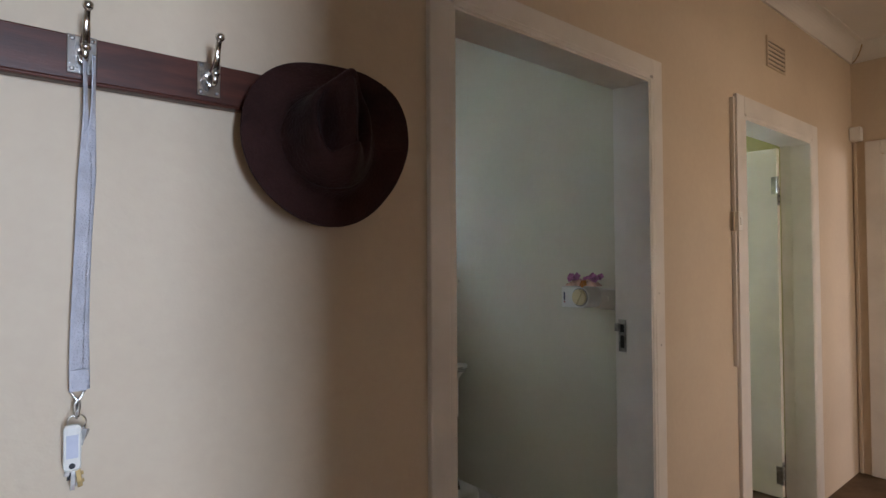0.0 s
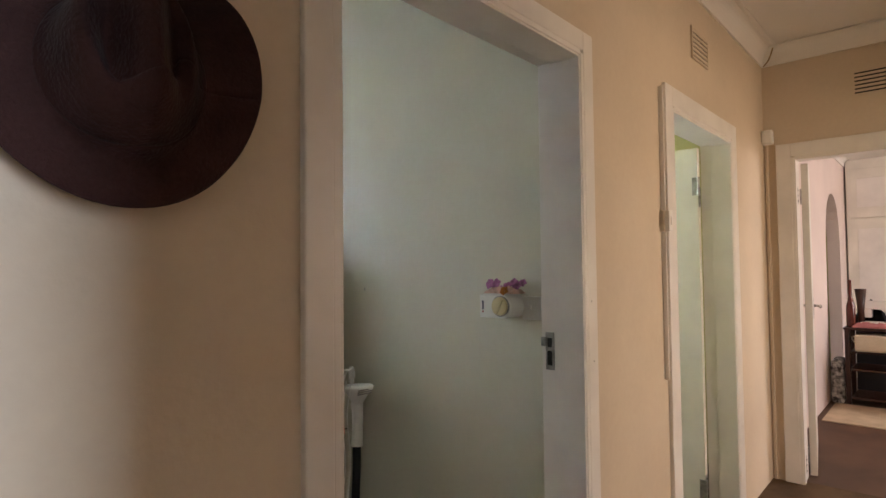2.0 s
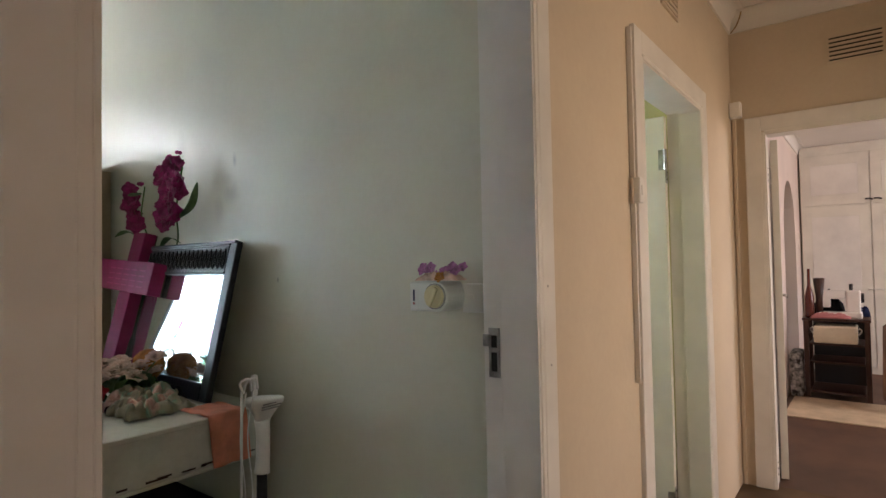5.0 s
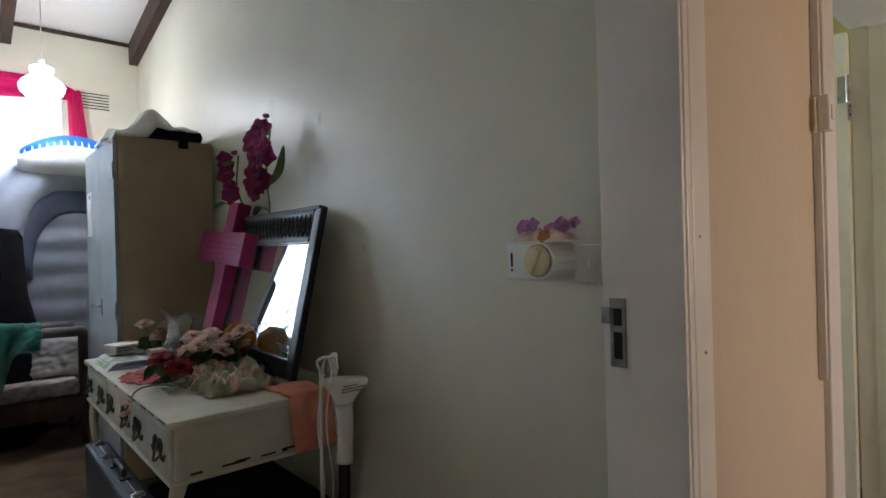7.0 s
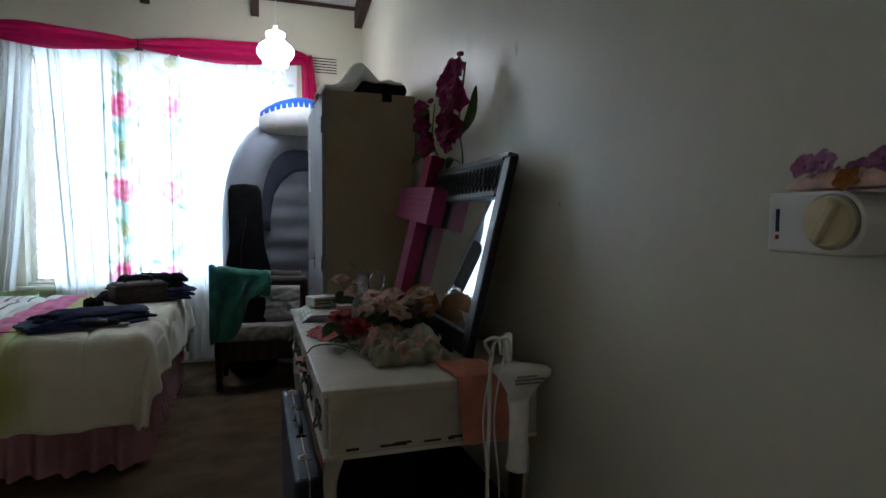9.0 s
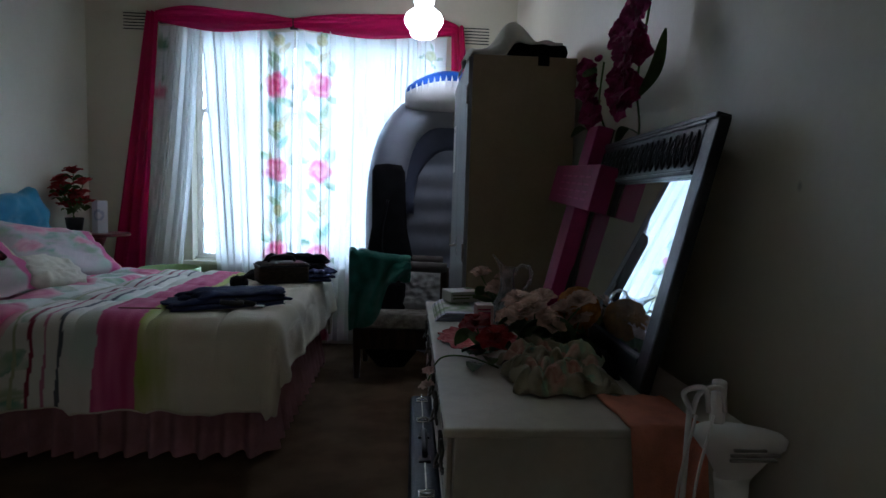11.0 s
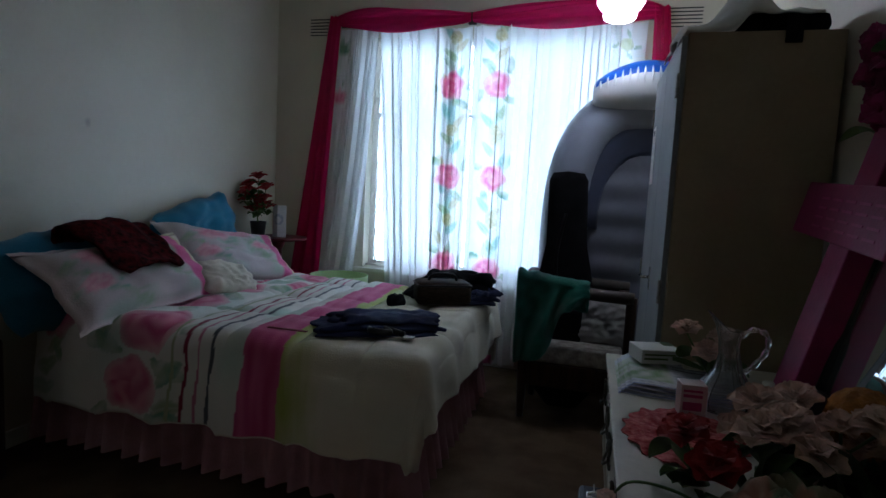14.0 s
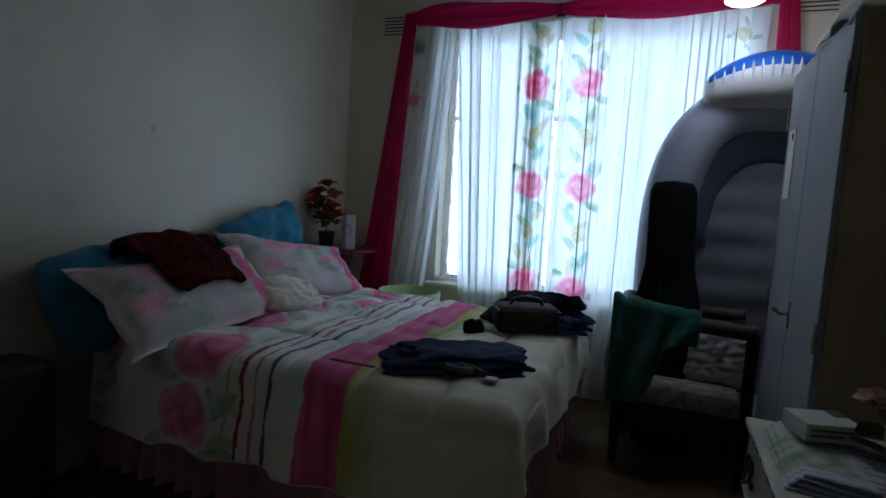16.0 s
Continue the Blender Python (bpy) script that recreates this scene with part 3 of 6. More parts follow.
xs = (x0 + 0.045, x0 + 0.602, x0 + 0.638, x1 - 0.638, x1 - 0.602, x1 - 0.045)
for k in (0, 2, 4):
    for za, zb in ((z0 + 0.045, 1.86), (1.89, z1 - 0.045)):
        p = part("pane", boxes(((xs[k], yw + 0.018, za), (xs[k + 1], yw + 0.022, zb))), PANE, win)
        p.visible_shadow = False
part("sill", boxes(((x0 - 0.06, WY - 0.05, z0 - 0.03), (x1 + 0.06, WY - 0.003, z0 - 0.002)), ((x0, WY - 0.003, z0 - 0.03), (x1, yw, z0 - 0.002)), bev=0.004), FRAME_PAINT, win)
guard = thing("burglar_guard", (0.6, WY + 0.06, z0), "white steel diamond-pattern burglar guard inside the window", "burglar bars")
n, step = 0, 0.155
x = x0 + 0.02
while x < x1 - 0.02:
    for s in (0, 1):
        pts = [(x + (step / 2 if (k + s) % 2 else 0.0), WY + 0.065 + 0.004 * s, z0 + 0.02 + k * (z1 - z0 - 0.04) / 10) for k in range(11)]
        if pts[0][0] < x1 and x + step / 2 < x1:
            part("bar", tube(bmesh.new(), pts, 0.0055, 6, 1), FRAME_PAINT, guard)
    x += step / 2
for z in (z0 + 0.015, z1 - 0.015):
    part("rail", boxes(((x0, WY + 0.055, z - 0.008), (x1, WY + 0.08, z + 0.008))), FRAME_PAINT, guard)
lone("backdrop", boxes(((-9, 11.0, -3), (11, 11.05, 9))), SKY_GLOW, "bright overcast sky outside the window", "sky", "structure")

RY, RZ = WY - 0.085, 2.535
rod = thing("curtain_rod", (0.6, RY, RZ), "dark wooden curtain rod with turned ends on the window wall", "curtain rod")
part("pole", cyl(bmesh.new(), (-0.55, RY, RZ), (1.76, RY, RZ), 0.012), DARK_WOOD, rod)
for x, s in ((-0.55, -1), (1.76, 1)):
    part("finial", lathe(bmesh.new(), (0, 0, 0), [(0.0, 0)] + [(0.014 + 0.014 * math.sin(k * 1.25), 0.012 * k) for k in range(7)] + [(0, 0.085)], 14), BRASS, rod).matrix_local = pose(x - 0.6, 0, 0, 0, 90 * s, 0)
for x in (-0.50, 0.485, 1.71):
    part("bracket", boxes(((x - 0.03, RY - 0.02, RZ - 0.045), (x + 0.03, RY + 0.004, RZ + 0.04)), ((x - 0.012, RY + 0.004, RZ - 0.02), (x + 0.012, WY - 0.001, RZ + 0.01)), bev=0.003), DARK_WOOD, rod)

ROSES, FOLIAGE = ((0.72, 0.09, 0.29), (0.92, 0.50, 0.60)), ((0.16, 0.36, 0.26), (0.34, 0.46, 0.28))


def rose(px, py, cx, cy, r, under, tones=ROSES, leaves=True, seed=0.0):
    """The colour of a printed rose with leaves at (px, py), over the colour under it."""
    dx, dy = px - cx, py - cy
    d = math.hypot(dx, dy)
    if d > 2.3 * r:
        return under
    a = math.atan2(dy, dx)
    edge = r * (0.90 + 0.05 * math.sin(5 * a + seed) + 0.16 * wob(px * 1.6 / r, py * 1.6 / r, seed))
    if d < edge:
        swirl = 0.5 + 0.5 * math.sin(8.5 * d / r - 1.5 * a + seed + 2.6 * wob(px * 2.2 / r, py * 2.2 / r, seed + 3))
        body = mix3(tones[0], tones[1], 0.15 + 0.7 * swirl * (0.45 + 0.55 * d / edge))
        return mix3(body, under, 0.8 * max(0.0, d / edge - 0.75) / 0.25 * 0.6 + 0.35 * max(0.0, wob(px * 1.1 / r, py * 1.1 / r, seed + 7)))
    if leaves:
        for k in range(4):
            b = seed * 2 + k * 1.75
            lx, ly = dx - 1.45 * r * math.cos(b), dy - 1.45 * r * math.sin(b)
            u = lx * math.cos(b + 0.5) + ly * math.sin(b + 0.5)
            v = -lx * math.sin(b + 0.5) + ly * math.cos(b + 0.5)
            if (u / (0.55 * r)) ** 2 + (v / (0.25 * r)) ** 2 < 1:
                return mix3(mix3(FOLIAGE[0], FOLIAGE[1], 0.5 + 0.5 * math.sin(9 * v / r + k)), under, 0.45 + 0.8 * wob(px * 16, py * 16, k))
    return under


def sprig(px, py, cx, cy, turn, long, wide, under, tone):
    """One printed leaf, paler along its rib and soft at the rim."""
    u = (px - cx) * math.cos(turn) + (py - cy) * math.sin(turn)
    v = -(px - cx) * math.sin(turn) + (py - cy) * math.cos(turn)
    q = (u / long) ** 2 + (v / (wide * (1 - 0.45 * u / long))) ** 2 if abs(u) < long else 2.0
    if q > 1:
        return under
    return mix3(tone, under, 0.25 + 0.5 * q * q + (0.25 if abs(v) < 0.12 * wide else 0.0))


def curtain(name, top, bottom, z_top, z_bot, folds, depth, material, label, tint=None, y=RY, nu=120, nv=60, bow=0.0, seed=0):
    """A hanging cloth: top and bottom give its edges in x; folds run down it and deepen."""
    def at(u, v):
        z = z_top + (z_bot - z_top) * v
        s = v + bow * math.sin(math.pi * v)
        xa, xb = top[0] + (bottom[0] - top[0]) * s, top[1] + (bottom[1] - top[1]) * s
        ph = folds * 2 * math.pi * (u + 0.03 * wob(u * 4, v * 0.8, seed)) + seed + 1.7 * math.sin(13 * u + seed) + 0.9 * math.sin(31 * u)
        dd = depth * (0.6 + 0.4 * v) * (0.8 + 0.9 * wob(u * 9, 0.4, seed))
        return Vector((xa + (xb - xa) * u + 0.026 * (0.25 + 1.3 * abs(wob(u * 5, 1.3, seed))) * math.sin(2 * ph), y - dd * (0.5 + 0.5 * math.sin(ph)), z))
    tint2 = (lambda u, v: tint(at(u, v).x, at(u, v).z)) if tint else None
    return lone(name, sheet(at, nu, nv, tint2), material, label, "curtain", smooth=True)


def voile(x, z):
    c = (0.90, 0.91, 0.90)
    for k, bx in enumerate((0.355, 0.69)):
        if abs(x - bx) < 0.125:
            c = mix3(c, (0.66, 0.82, 0.80), max(0, 2.2 * wob(x * 12, z * 4, k)) * (1 - abs(x - bx) / 0.125))
            for j in range(26):
                zz = 2.46 - j * 0.094
                if abs(z - zz) < 0.08:
                    side = 1 if (j + k) % 2 else -1
                    tone = ((0.22, 0.52, 0.46), (0.30, 0.42, 0.18), (0.56, 0.48, 0.22))[(j * 2 + k) % 3]
                    c = sprig(x, z, bx + side * (0.045 + 0.02 * math.sin(2.1 * j)), zz + 0.02 * math.sin(3.7 * j + k), 1.57 - side * (0.5 + 0.4 * math.sin(j)), 0.068, 0.026, c, tone)
            for j in range(4):
                zz = 2.07 - j * 0.66
                c = rose(x, z, bx + 0.012, zz + 0.34, 0.052, c, ((0.52, 0.46, 0.22), (0.80, 0.78, 0.60)), leaves=False, seed=j + 2.0 * k)
                c = rose(x, z, bx, zz, 0.108, c, seed=1.7 * j + k)
    if x < -0.46 and z > 1.7:
        c = rose(x, z, -0.50, 2.33, 0.06, c, FOLIAGE, seed=1.0)
        c = rose(x, z, -0.53, 1.98, 0.06, c, seed=2.0)
    if x > 1.45 and z > 2.1:
        c = rose(x, z, 1.55, 2.33, 0.05, c, ((0.50, 0.52, 0.28), (0.66, 0.66, 0.42)), seed=3.0)
    return c


curtain("curtain", (-0.52, -0.23), (-0.86, -0.44), 2.475, 0.06, 6, 0.035, PRINT_SHEER, "white sheer curtain gathered and swept aside", voile, nu=110, bow=-0.12, seed=1)
curtain("curtain", (-0.24, 0.50), (-0.06, 0.49), 2.475, 0.05, 8, 0.066, PRINT_SHEER, "white voile curtain with a printed band of roses", voile, nu=260, nv=200, seed=2, y=RY + 0.03)
curtain("curtain", (0.50, 1.68), (0.51, 1.66), 2.475, 0.05, 12, 0.072, PRINT_SHEER, "white voile curtain with printed roses and leaves", voile, nu=360, nv=200, seed=3)


def swag(xa, xb, sag, lift, seed):
    """A scarf slung along the rod: gathered at both ends, bellied between, thickened by soft folds."""
    def at(u, v):
        x = xa + (xb - xa) * u
        w = math.sin(math.pi * u) ** 0.7
        hi = RZ + 0.028 + lift * w * (1 - 0.7 * u if seed == 1 else 0.35 + 0.6 * u)
        lo = RZ - 0.03 - sag * w
        z = hi + (lo - hi) * v + 0.008 * math.sin(9 * u + 7 * v) * w
        return Vector((x, RY - 0.035 - 0.045 * math.sin(math.pi * v) * (0.4 + w) - 0.010 * math.sin(22 * v + 5 * u + seed), z))
    return sheet(at, 60, 22)


scarf = thing("scarf_valance", (0.5, RY, RZ), "magenta chiffon scarf draped along the curtain rod", "valance")
part("swag", swag(-0.55, 0.48, 0.060, 0.085, 1), PINK_SCARF, scarf, smooth=True)
part("swag", swag(0.49, 1.76, 0.062, 0.115, 2), PINK_SCARF, scarf, smooth=True)


def tail(top, bottom, z1, seed):
    def at(u, v):
        z = RZ + 0.03 + (z1 - RZ - 0.03) * v
        xa, xb = top[0] + (bottom[0] - top[0]) * v, top[1] + (bottom[1] - top[1]) * v
        return Vector((xa + (xb - xa) * u, RY - 0.05 - 0.022 * math.sin(5 * math.pi * u + seed) - 0.02 * v, z))
    return sheet(at, 40, 40)


part("tail", tail((-0.60, -0.52), (-0.92, -0.66), 0.30, 0.5), PINK_SCARF, scarf, smooth=True)
part("tail", tail((1.70, 1.80), (1.74, 1.98), 0.9, 1.5), PINK_SCARF, scarf, smooth=True)

# ---- pendant lamp ----
lx, ly = 1.476, 5.26
lamp = thing("pendant_lamp", (lx, ly, 2.26), "lit white opal glass pendant lamp on a long cord", "pendant lamp")
part("shade", lathe(bmesh.new(), (lx, ly, 2.262), [(0.066, 0.0), (0.084, 0.010), (0.088, 0.030), (0.084, 0.044), (0.108, 0.062), (0.124, 0.090), (0.126, 0.114), (0.112, 0.144), (0.078, 0.170), (0.058, 0.184), (0.056, 0.198), (0.064, 0.216), (0.066, 0.232), (0.050, 0.242), (0.018, 0.244), (0.0, 0.244)], 36), OPAL, lamp, "glowing opal glass shade", smooth=True)
part("lamp_holder", cyl(bmesh.new(), (lx, ly, 2.50), (lx, ly, 2.55), 0.016), WHITE_PLASTIC, lamp)
part("cord", cyl(bmesh.new(), (lx, ly, 2.55), (lx, ly, roof_z(ly) - 0.01), 0.0035, seg=8), WHITE_PLASTIC, lamp)
part("ceiling_rose", cyl(bmesh.new(), (lx, ly, roof_z(ly) - 0.035), (lx, ly, roof_z(ly) + 0.01), 0.04), WHITE_PLASTIC, lamp)

# ---- bed ----
BX0, BX1, BY0, BY1, BT = -1.08, 0.80, 4.00, 5.46, 0.665
bed = thing("double_bed", ((BX0 + BX1) / 2, (BY0 + BY1) / 2, 0), "double bed with a turquoise sheet and a pleated pink valance", "bed")
part("base", boxes(((BX0, BY0 + 0.05, 0.06), (BX1 - 0.04, BY1 - 0.05, 0.36)), bev=0.02), CREAM_COTTON, bed)
part("mattress", boxes(((BX0, BY0 + 0.03, 0.36), (BX1 - 0.03, BY1 - 0.03, 0.615)), bev=0.05), BLUE_CLOTH, bed, "mattress in a turquoise sheet", smooth=True)
for x in (BX0 + 0.1, BX1 - 0.15):
    for y in (BY0 + 0.15, BY1 - 0.15):
        part("foot", cyl(bmesh.new(), (x, y, 0), (x, y, 0.06), 0.03), DARK_WOOD, bed)


def valance(u, v):
    """Round the near side, the foot and the far side, pleated."""
    lx, ly = BX1 - BX0 - 0.02, BY1 - BY0 - 0.02
    s = u * (2 * lx + ly)
    ph = s * 2 * math.pi / 0.105 + 1.2 * wob(s * 5, 0.2)
    w = 0.004 + 0.030 * v * (1 + 0.6 * wob(s * 7, 3))
    o = w * math.sin(ph) + 0.03 * v
    if s < lx:
        p = Vector((BX0 + s, BY0 + 0.01 - o, 0))
    elif s < lx + ly:
        p = Vector((BX1 - 0.02 + o, BY0 + 0.01 + s - lx, 0))
    else:
        p = Vector((BX1 - 0.02 - (s - lx - ly), BY1 - 0.01 + o, 0))
    p.z = 0.37 + (0.035 + 0.012 * wob(s * 6, 9) - 0.37) * v
    return p


part("valance", sheet(valance, 620, 8), SKIRT_CLOTH, bed, "dusty pink pleated valance", smooth=True)

HANG = 0.44


def duvet_xy(u, v):
    return -0.97 + (BX1 + HANG - 0.14 + 0.97) * u, BY0 - HANG + (BY1 - BY0 + 2 * HANG) * v


def duvet(u, v):
    x, y = duvet_xy(u, v)
    px, py = min(x, BX1), min(max(y, BY0), BY1)
    ox, oy = x - px, y - py
    d = math.hypot(ox, oy)
    drop = (abs(ox) ** 3 + abs(oy) ** 3) ** (1 / 3)
    puff = 0.022 * wob(x * 3.1, y * 3.1) + 0.010 * wob(x * 9, y * 9, 4) - 0.024 * (1 - abs(math.sin(x * 10.5 + 0.5 * wob(y * 3, 1)))) ** 3 - 0.016 * (1 - abs(math.sin(y * 6.5))) ** 4
    z = BT + puff
    if d < 1e-6:
        return Vector((x, y, z))
    e = Vector((ox / d, oy / d, 0))
    r = 0.07
    a = min(drop / r, math.pi / 2)
    fall = max(0.0, drop - r * math.pi / 2)
    along = x if abs(oy) > abs(ox) else y
    out = r * math.sin(a) + 0.10 * fall + 0.030 * fall / HANG * math.sin(along * 15 + 2 * wob(along * 3, 7)) + 0.02 * wob(x * 6, y * 6, 2)
    return Vector((px, py, 0)) + e * out + Vector((0, 0, max(0.05, z - r * (1 - math.cos(a)) - 0.98 * fall)))


WHITE, CREAM = (0.80, 0.78, 0.72), (0.72, 0.68, 0.54)
BED_ROSES = [(-0.38, 4.00, 0.17), (-0.50, 4.42, 0.17), (-0.53, 4.80, 0.17), (-0.66, 5.20, 0.16), (-0.62, 5.60, 0.15), (-0.44, 3.69, 0.15), (-0.84, 3.95, 0.11), (-0.30, 5.10, 0.11), (-0.36, 5.42, 0.12)]


def duvet_print(u, v):
    x, y = duvet_xy(u, v)
    w = 0.006 * math.sin(y * 11) + 0.012 * wob(y * 3, 2)
    q = x + w
    if q > 0.26:
        return mix3((0.40, 0.45, 0.10), CREAM, (q - 0.26) / 0.20 + 0.45 * wob(x * 9, y * 5) + 0.25 * wob(x * 40, y * 4, 3))
    if q > 0.10:
        return mix3((0.52, 0.045, 0.19), (0.68, 0.14, 0.31), 0.5 + wob(x * 30, y * 3))
    for a, c, half in ((-0.235, (0.42, 0.46, 0.28), 0.007), (-0.175, (0.26, 0.02, 0.06), 0.008), (-0.120, (0.56, 0.20, 0.30), 0.006), (-0.058, (0.09, 0.10, 0.12), 0.008)):
        if abs(q - a) < half * (1 + 0.7 * wob(y * 9, a * 30)):
            return c
    c = mix3(WHITE, (0.62, 0.74, 0.66), 1.6 * max(0, wob(x * 4, y * 4, 8)))
    if x < -0.14:
        for k in range(24):
            cx, cy = -0.24 - 0.68 * (k * 0.618 % 1.0), 3.62 + 2.2 * (k * 0.381 % 1.0)
            c = sprig(x, y, cx, cy, k * 2.4, 0.075, 0.036, c, ((0.24, 0.36, 0.15), (0.36, 0.50, 0.38))[k % 2])
    if x < -0.16:
        for k, (cx, cy, r) in enumerate(BED_ROSES):
            c = rose(x, y, cx, cy, r, c, ((0.58, 0.035, 0.17), (0.86, 0.40, 0.50)), seed=k * 1.3)
    return c


WOVEN_TAG = mat("woven_tag", (0.30, 0.07, 0.09), 0.85, var=0.2, scale=40)
dv = thing("duvet", (0, 4.7, BT), "white quilted duvet printed with pink roses, stripes and a magenta band", "duvet")
part("quilt", sheet(duvet, 330, 240, duvet_print), PRINT_COTTON, dv, smooth=True, solid=0.022)
hem = [duvet(k / 60, 0.0) for k in range(1, 61)] + [duvet(1.0, k / 60) for k in range(1, 61)] + [duvet(1 - k / 60, 1.0) for k in range(1, 60)]
part("piping", tube(bmesh.new(), hem, 0.009, 6, 1), CREAM_COTTON, dv, "corded edge", smooth=True)
part("woven_label", boxes(((0.14, BY0 + 0.03, BT + 0.020), (0.32, BY0 + 0.045, BT + 0.024))), WOVEN_TAG, dv, "small dark woven label")


def pillow(name, m, w, h, t, material, label, tint=None, seed=0, category="pillow", flange=0.0):
    """A stuffed pillow with drawn-out corners, a seam and perhaps a flat flange, in the plane of m."""
    bm = bmesh.new()
    for s in (-1, 1):
        def at(u, v, s=s):
            x, y = 2 * u - 1, 2 * v - 1
            xi, yi = min(1.0, abs(x) / (1 - flange)), min(1.0, abs(y) / (1 - flange * w / h))
            body = max(0.0, (1 - xi ** 4) * (1 - yi ** 4)) ** 0.55
            px = math.sqrt(1 - 0.20 * y * y) + 0.07 * wob(x * 2, y * 2, seed + 9) if not flange else 0.92 + 0.10 * y * y + 0.05 * wob(x * 2, y * 2, seed + 9)
            py = math.sqrt(1 - 0.22 * x * x) + 0.12 * wob(x * 3, y * 2, seed + 3) if not flange else 0.88 + 0.14 * x * x + 0.06 * wob(x * 2, y * 2, seed + 3)
            z = s * t * body * (1 + 0.25 * wob(x * 2.2, y * 2.2, seed)) + 0.018 * wob(x * 4, y * 5, seed + 5) * body ** 0.5 + 0.022 * wob(x * 3, y * 3, seed + 8) * (1 - body) + s * 0.002
            return m @ Vector((x * w / 2 * px, y * h / 2 * py, z))
        sheet(at, 36, 30, (lambda u, v: tint(u, v)) if tint else None, bm)
    bmesh.ops.remove_doubles(bm, verts=bm.verts, dist=0.0045)
    return lone(name, bm, material, label, category, smooth=True)


def pillow_print(u, v):
    if u > 0.80:
        return mix3((0.52, 0.56, 0.26), CREAM, (u - 0.91) / 0.06) if u > 0.91 else (0.60, 0.10, 0.27)
    if u < 0.04 or v < 0.05 or v > 0.95:
        return (0.70, 0.60, 0.60)
    c = mix3((0.54, 0.47, 0.47), (0.42, 0.50, 0.42), 1.8 * max(0, wob(u * 6, v * 6, 2)))
    for k in range(12):
        c = sprig(u, v, 0.35 + 0.42 * (k * 0.618 % 1), (k * 0.381 + 0.2) % 1, k * 2.4, 0.09, 0.035, c, (0.30, 0.42, 0.26))
    for k, (a, b, r) in enumerate(((0.30, 0.72, 0.15), (0.55, 0.80, 0.14), (0.70, 0.55, 0.10), (0.18, 0.40, 0.11))):
        c = rose(u, v, a, b, r, c, ((0.66, 0.20, 0.30), (0.78, 0.52, 0.54)), seed=k * 2.1)
    return c


def leaning(x, y, z, lean, yaw=0.0, roll=0.0):
    """The plane of a pillow that leans on the west wall: its width runs along y."""
    return pose(x, y, z, 0, 0, yaw) @ pose(0, 0, 0, 90 - lean, 0, 90) @ pose(0, 0, 0, 0, 0, roll)


pillow("pillow", leaning(-0.955, 4.15, 0.815, 22, roll=7), 0.90, 0.46, 0.095, BLUE_CLOTH, "plump turquoise pillow slumped against the wall", seed=1)
pillow("pillow", leaning(-1.005, 5.04, 0.93, 8, roll=13), 0.74, 0.46, 0.085, BLUE_CLOTH, "turquoise pillow propped upright against the wall", seed=2)
pillow("pillow", leaning(-0.715, 4.22, 0.805, 50, yaw=-4, roll=4), 0.92, 0.48, 0.085, PRINT_COTTON, "white rose-printed pillow with a pink band and flat flange", pillow_print, 3, flange=0.05)
pillow("pillow", leaning(-0.77, 5.08, 0.815, 48, roll=-12), 0.98, 0.48, 0.095, PRINT_COTTON, "white rose-printed pillow with a pink edge band", pillow_print, 4, flange=0.04)
pillow("cushion", leaning(-0.57, 4.72, 0.735, 52, roll=-16), 0.40, 0.24, 0.060, CREAM_COTTON, "small cream cushion between the pillows", seed=5, category="cushion")


def throw(u, v):
    y = 4.03 + 0.45 * u + 0.20 * (v - 0.5) * (1 - u) + 0.03 * wob(v * 4, 1)
    s = v * 0.50
    if s < 0.16:
        x, z = -0.93 + 0.02 * s, 0.86 + s * 0.9
    else:
        x, z = -0.93 + (s - 0.14) * 0.92, 1.01 - max(0, s - 0.21) * 0.62
    return Vector((x + 0.02 * wob(u * 5, v * 5, 2), y - 0.06 * v, z + 0.028 * wob(u * 4, v * 4, 6) + 0.03 * math.sin(math.pi * u) + 0.02))


lone("throw", sheet(throw, 40, 40), DARK_RED_CLOTH, "dark red patterned cloth thrown over the pillow", "throw", smooth=True, solid=0.015)

# clothes and bag on the bed
def folded(name, cx, cy, z, w, d, h, turn, material, label, seed, layers=3):
    """A rumpled stack of folded cloth."""
    root = thing(name, (cx, cy, z), label, "clothes")
    for k in range(layers):
        def at(u, v, k=k):
            a, b = 2 * u - 1, 2 * v - 1
            edge = max(0.0, (1 - abs(a) ** 6) * (1 - abs(b) ** 6)) ** 0.4
            x = a * w / 2 * (1 - 0.10 * k) * (1 + 0.35 * wob(b * 1.7, k, seed)) + 0.03 * k
            y = b * d / 2 * (1 - 0.16 * k) * (1 + 0.40 * wob(a * 1.7, k + 4, seed))
            zz = h / layers * (k + edge * (0.7 + 0.9 * wob(a * 2.4, b * 2.4, seed + k)) + 0.16 * wob(a * 8, b * 8, seed))
            q = pose(cx, cy, z, 0, 0, turn) @ Vector((x, y, max(0.004, zz)))
            return q
        part("fold", sheet(at, 30, 24), material, root, smooth=True, solid=0.008)
    return root


folded("folded_trousers", 0.52, 4.29, BT + 0.008, 0.52, 0.36, 0.065, 25, DENIM, "folded navy blue trousers lying on the duvet", 3)
belt = thing("belt", (0.62, 4.13, BT + 0.02), "coiled dark leather belt with a steel buckle", "belt")
part("strap", tube(bmesh.new(), [(0.54, 4.17, BT + 0.03), (0.57, 4.13, BT + 0.035), (0.64, 4.15, BT + 0.03), (0.60, 4.19, BT + 0.035), (0.70, 4.16, BT + 0.025)], 0.014, 6), BLACK_PLASTIC, belt, smooth=True)
part("buckle", boxes(((0.70, 4.13, BT + 0.012), (0.745, 4.17, BT + 0.022)), bev=0.003), STEEL, belt)
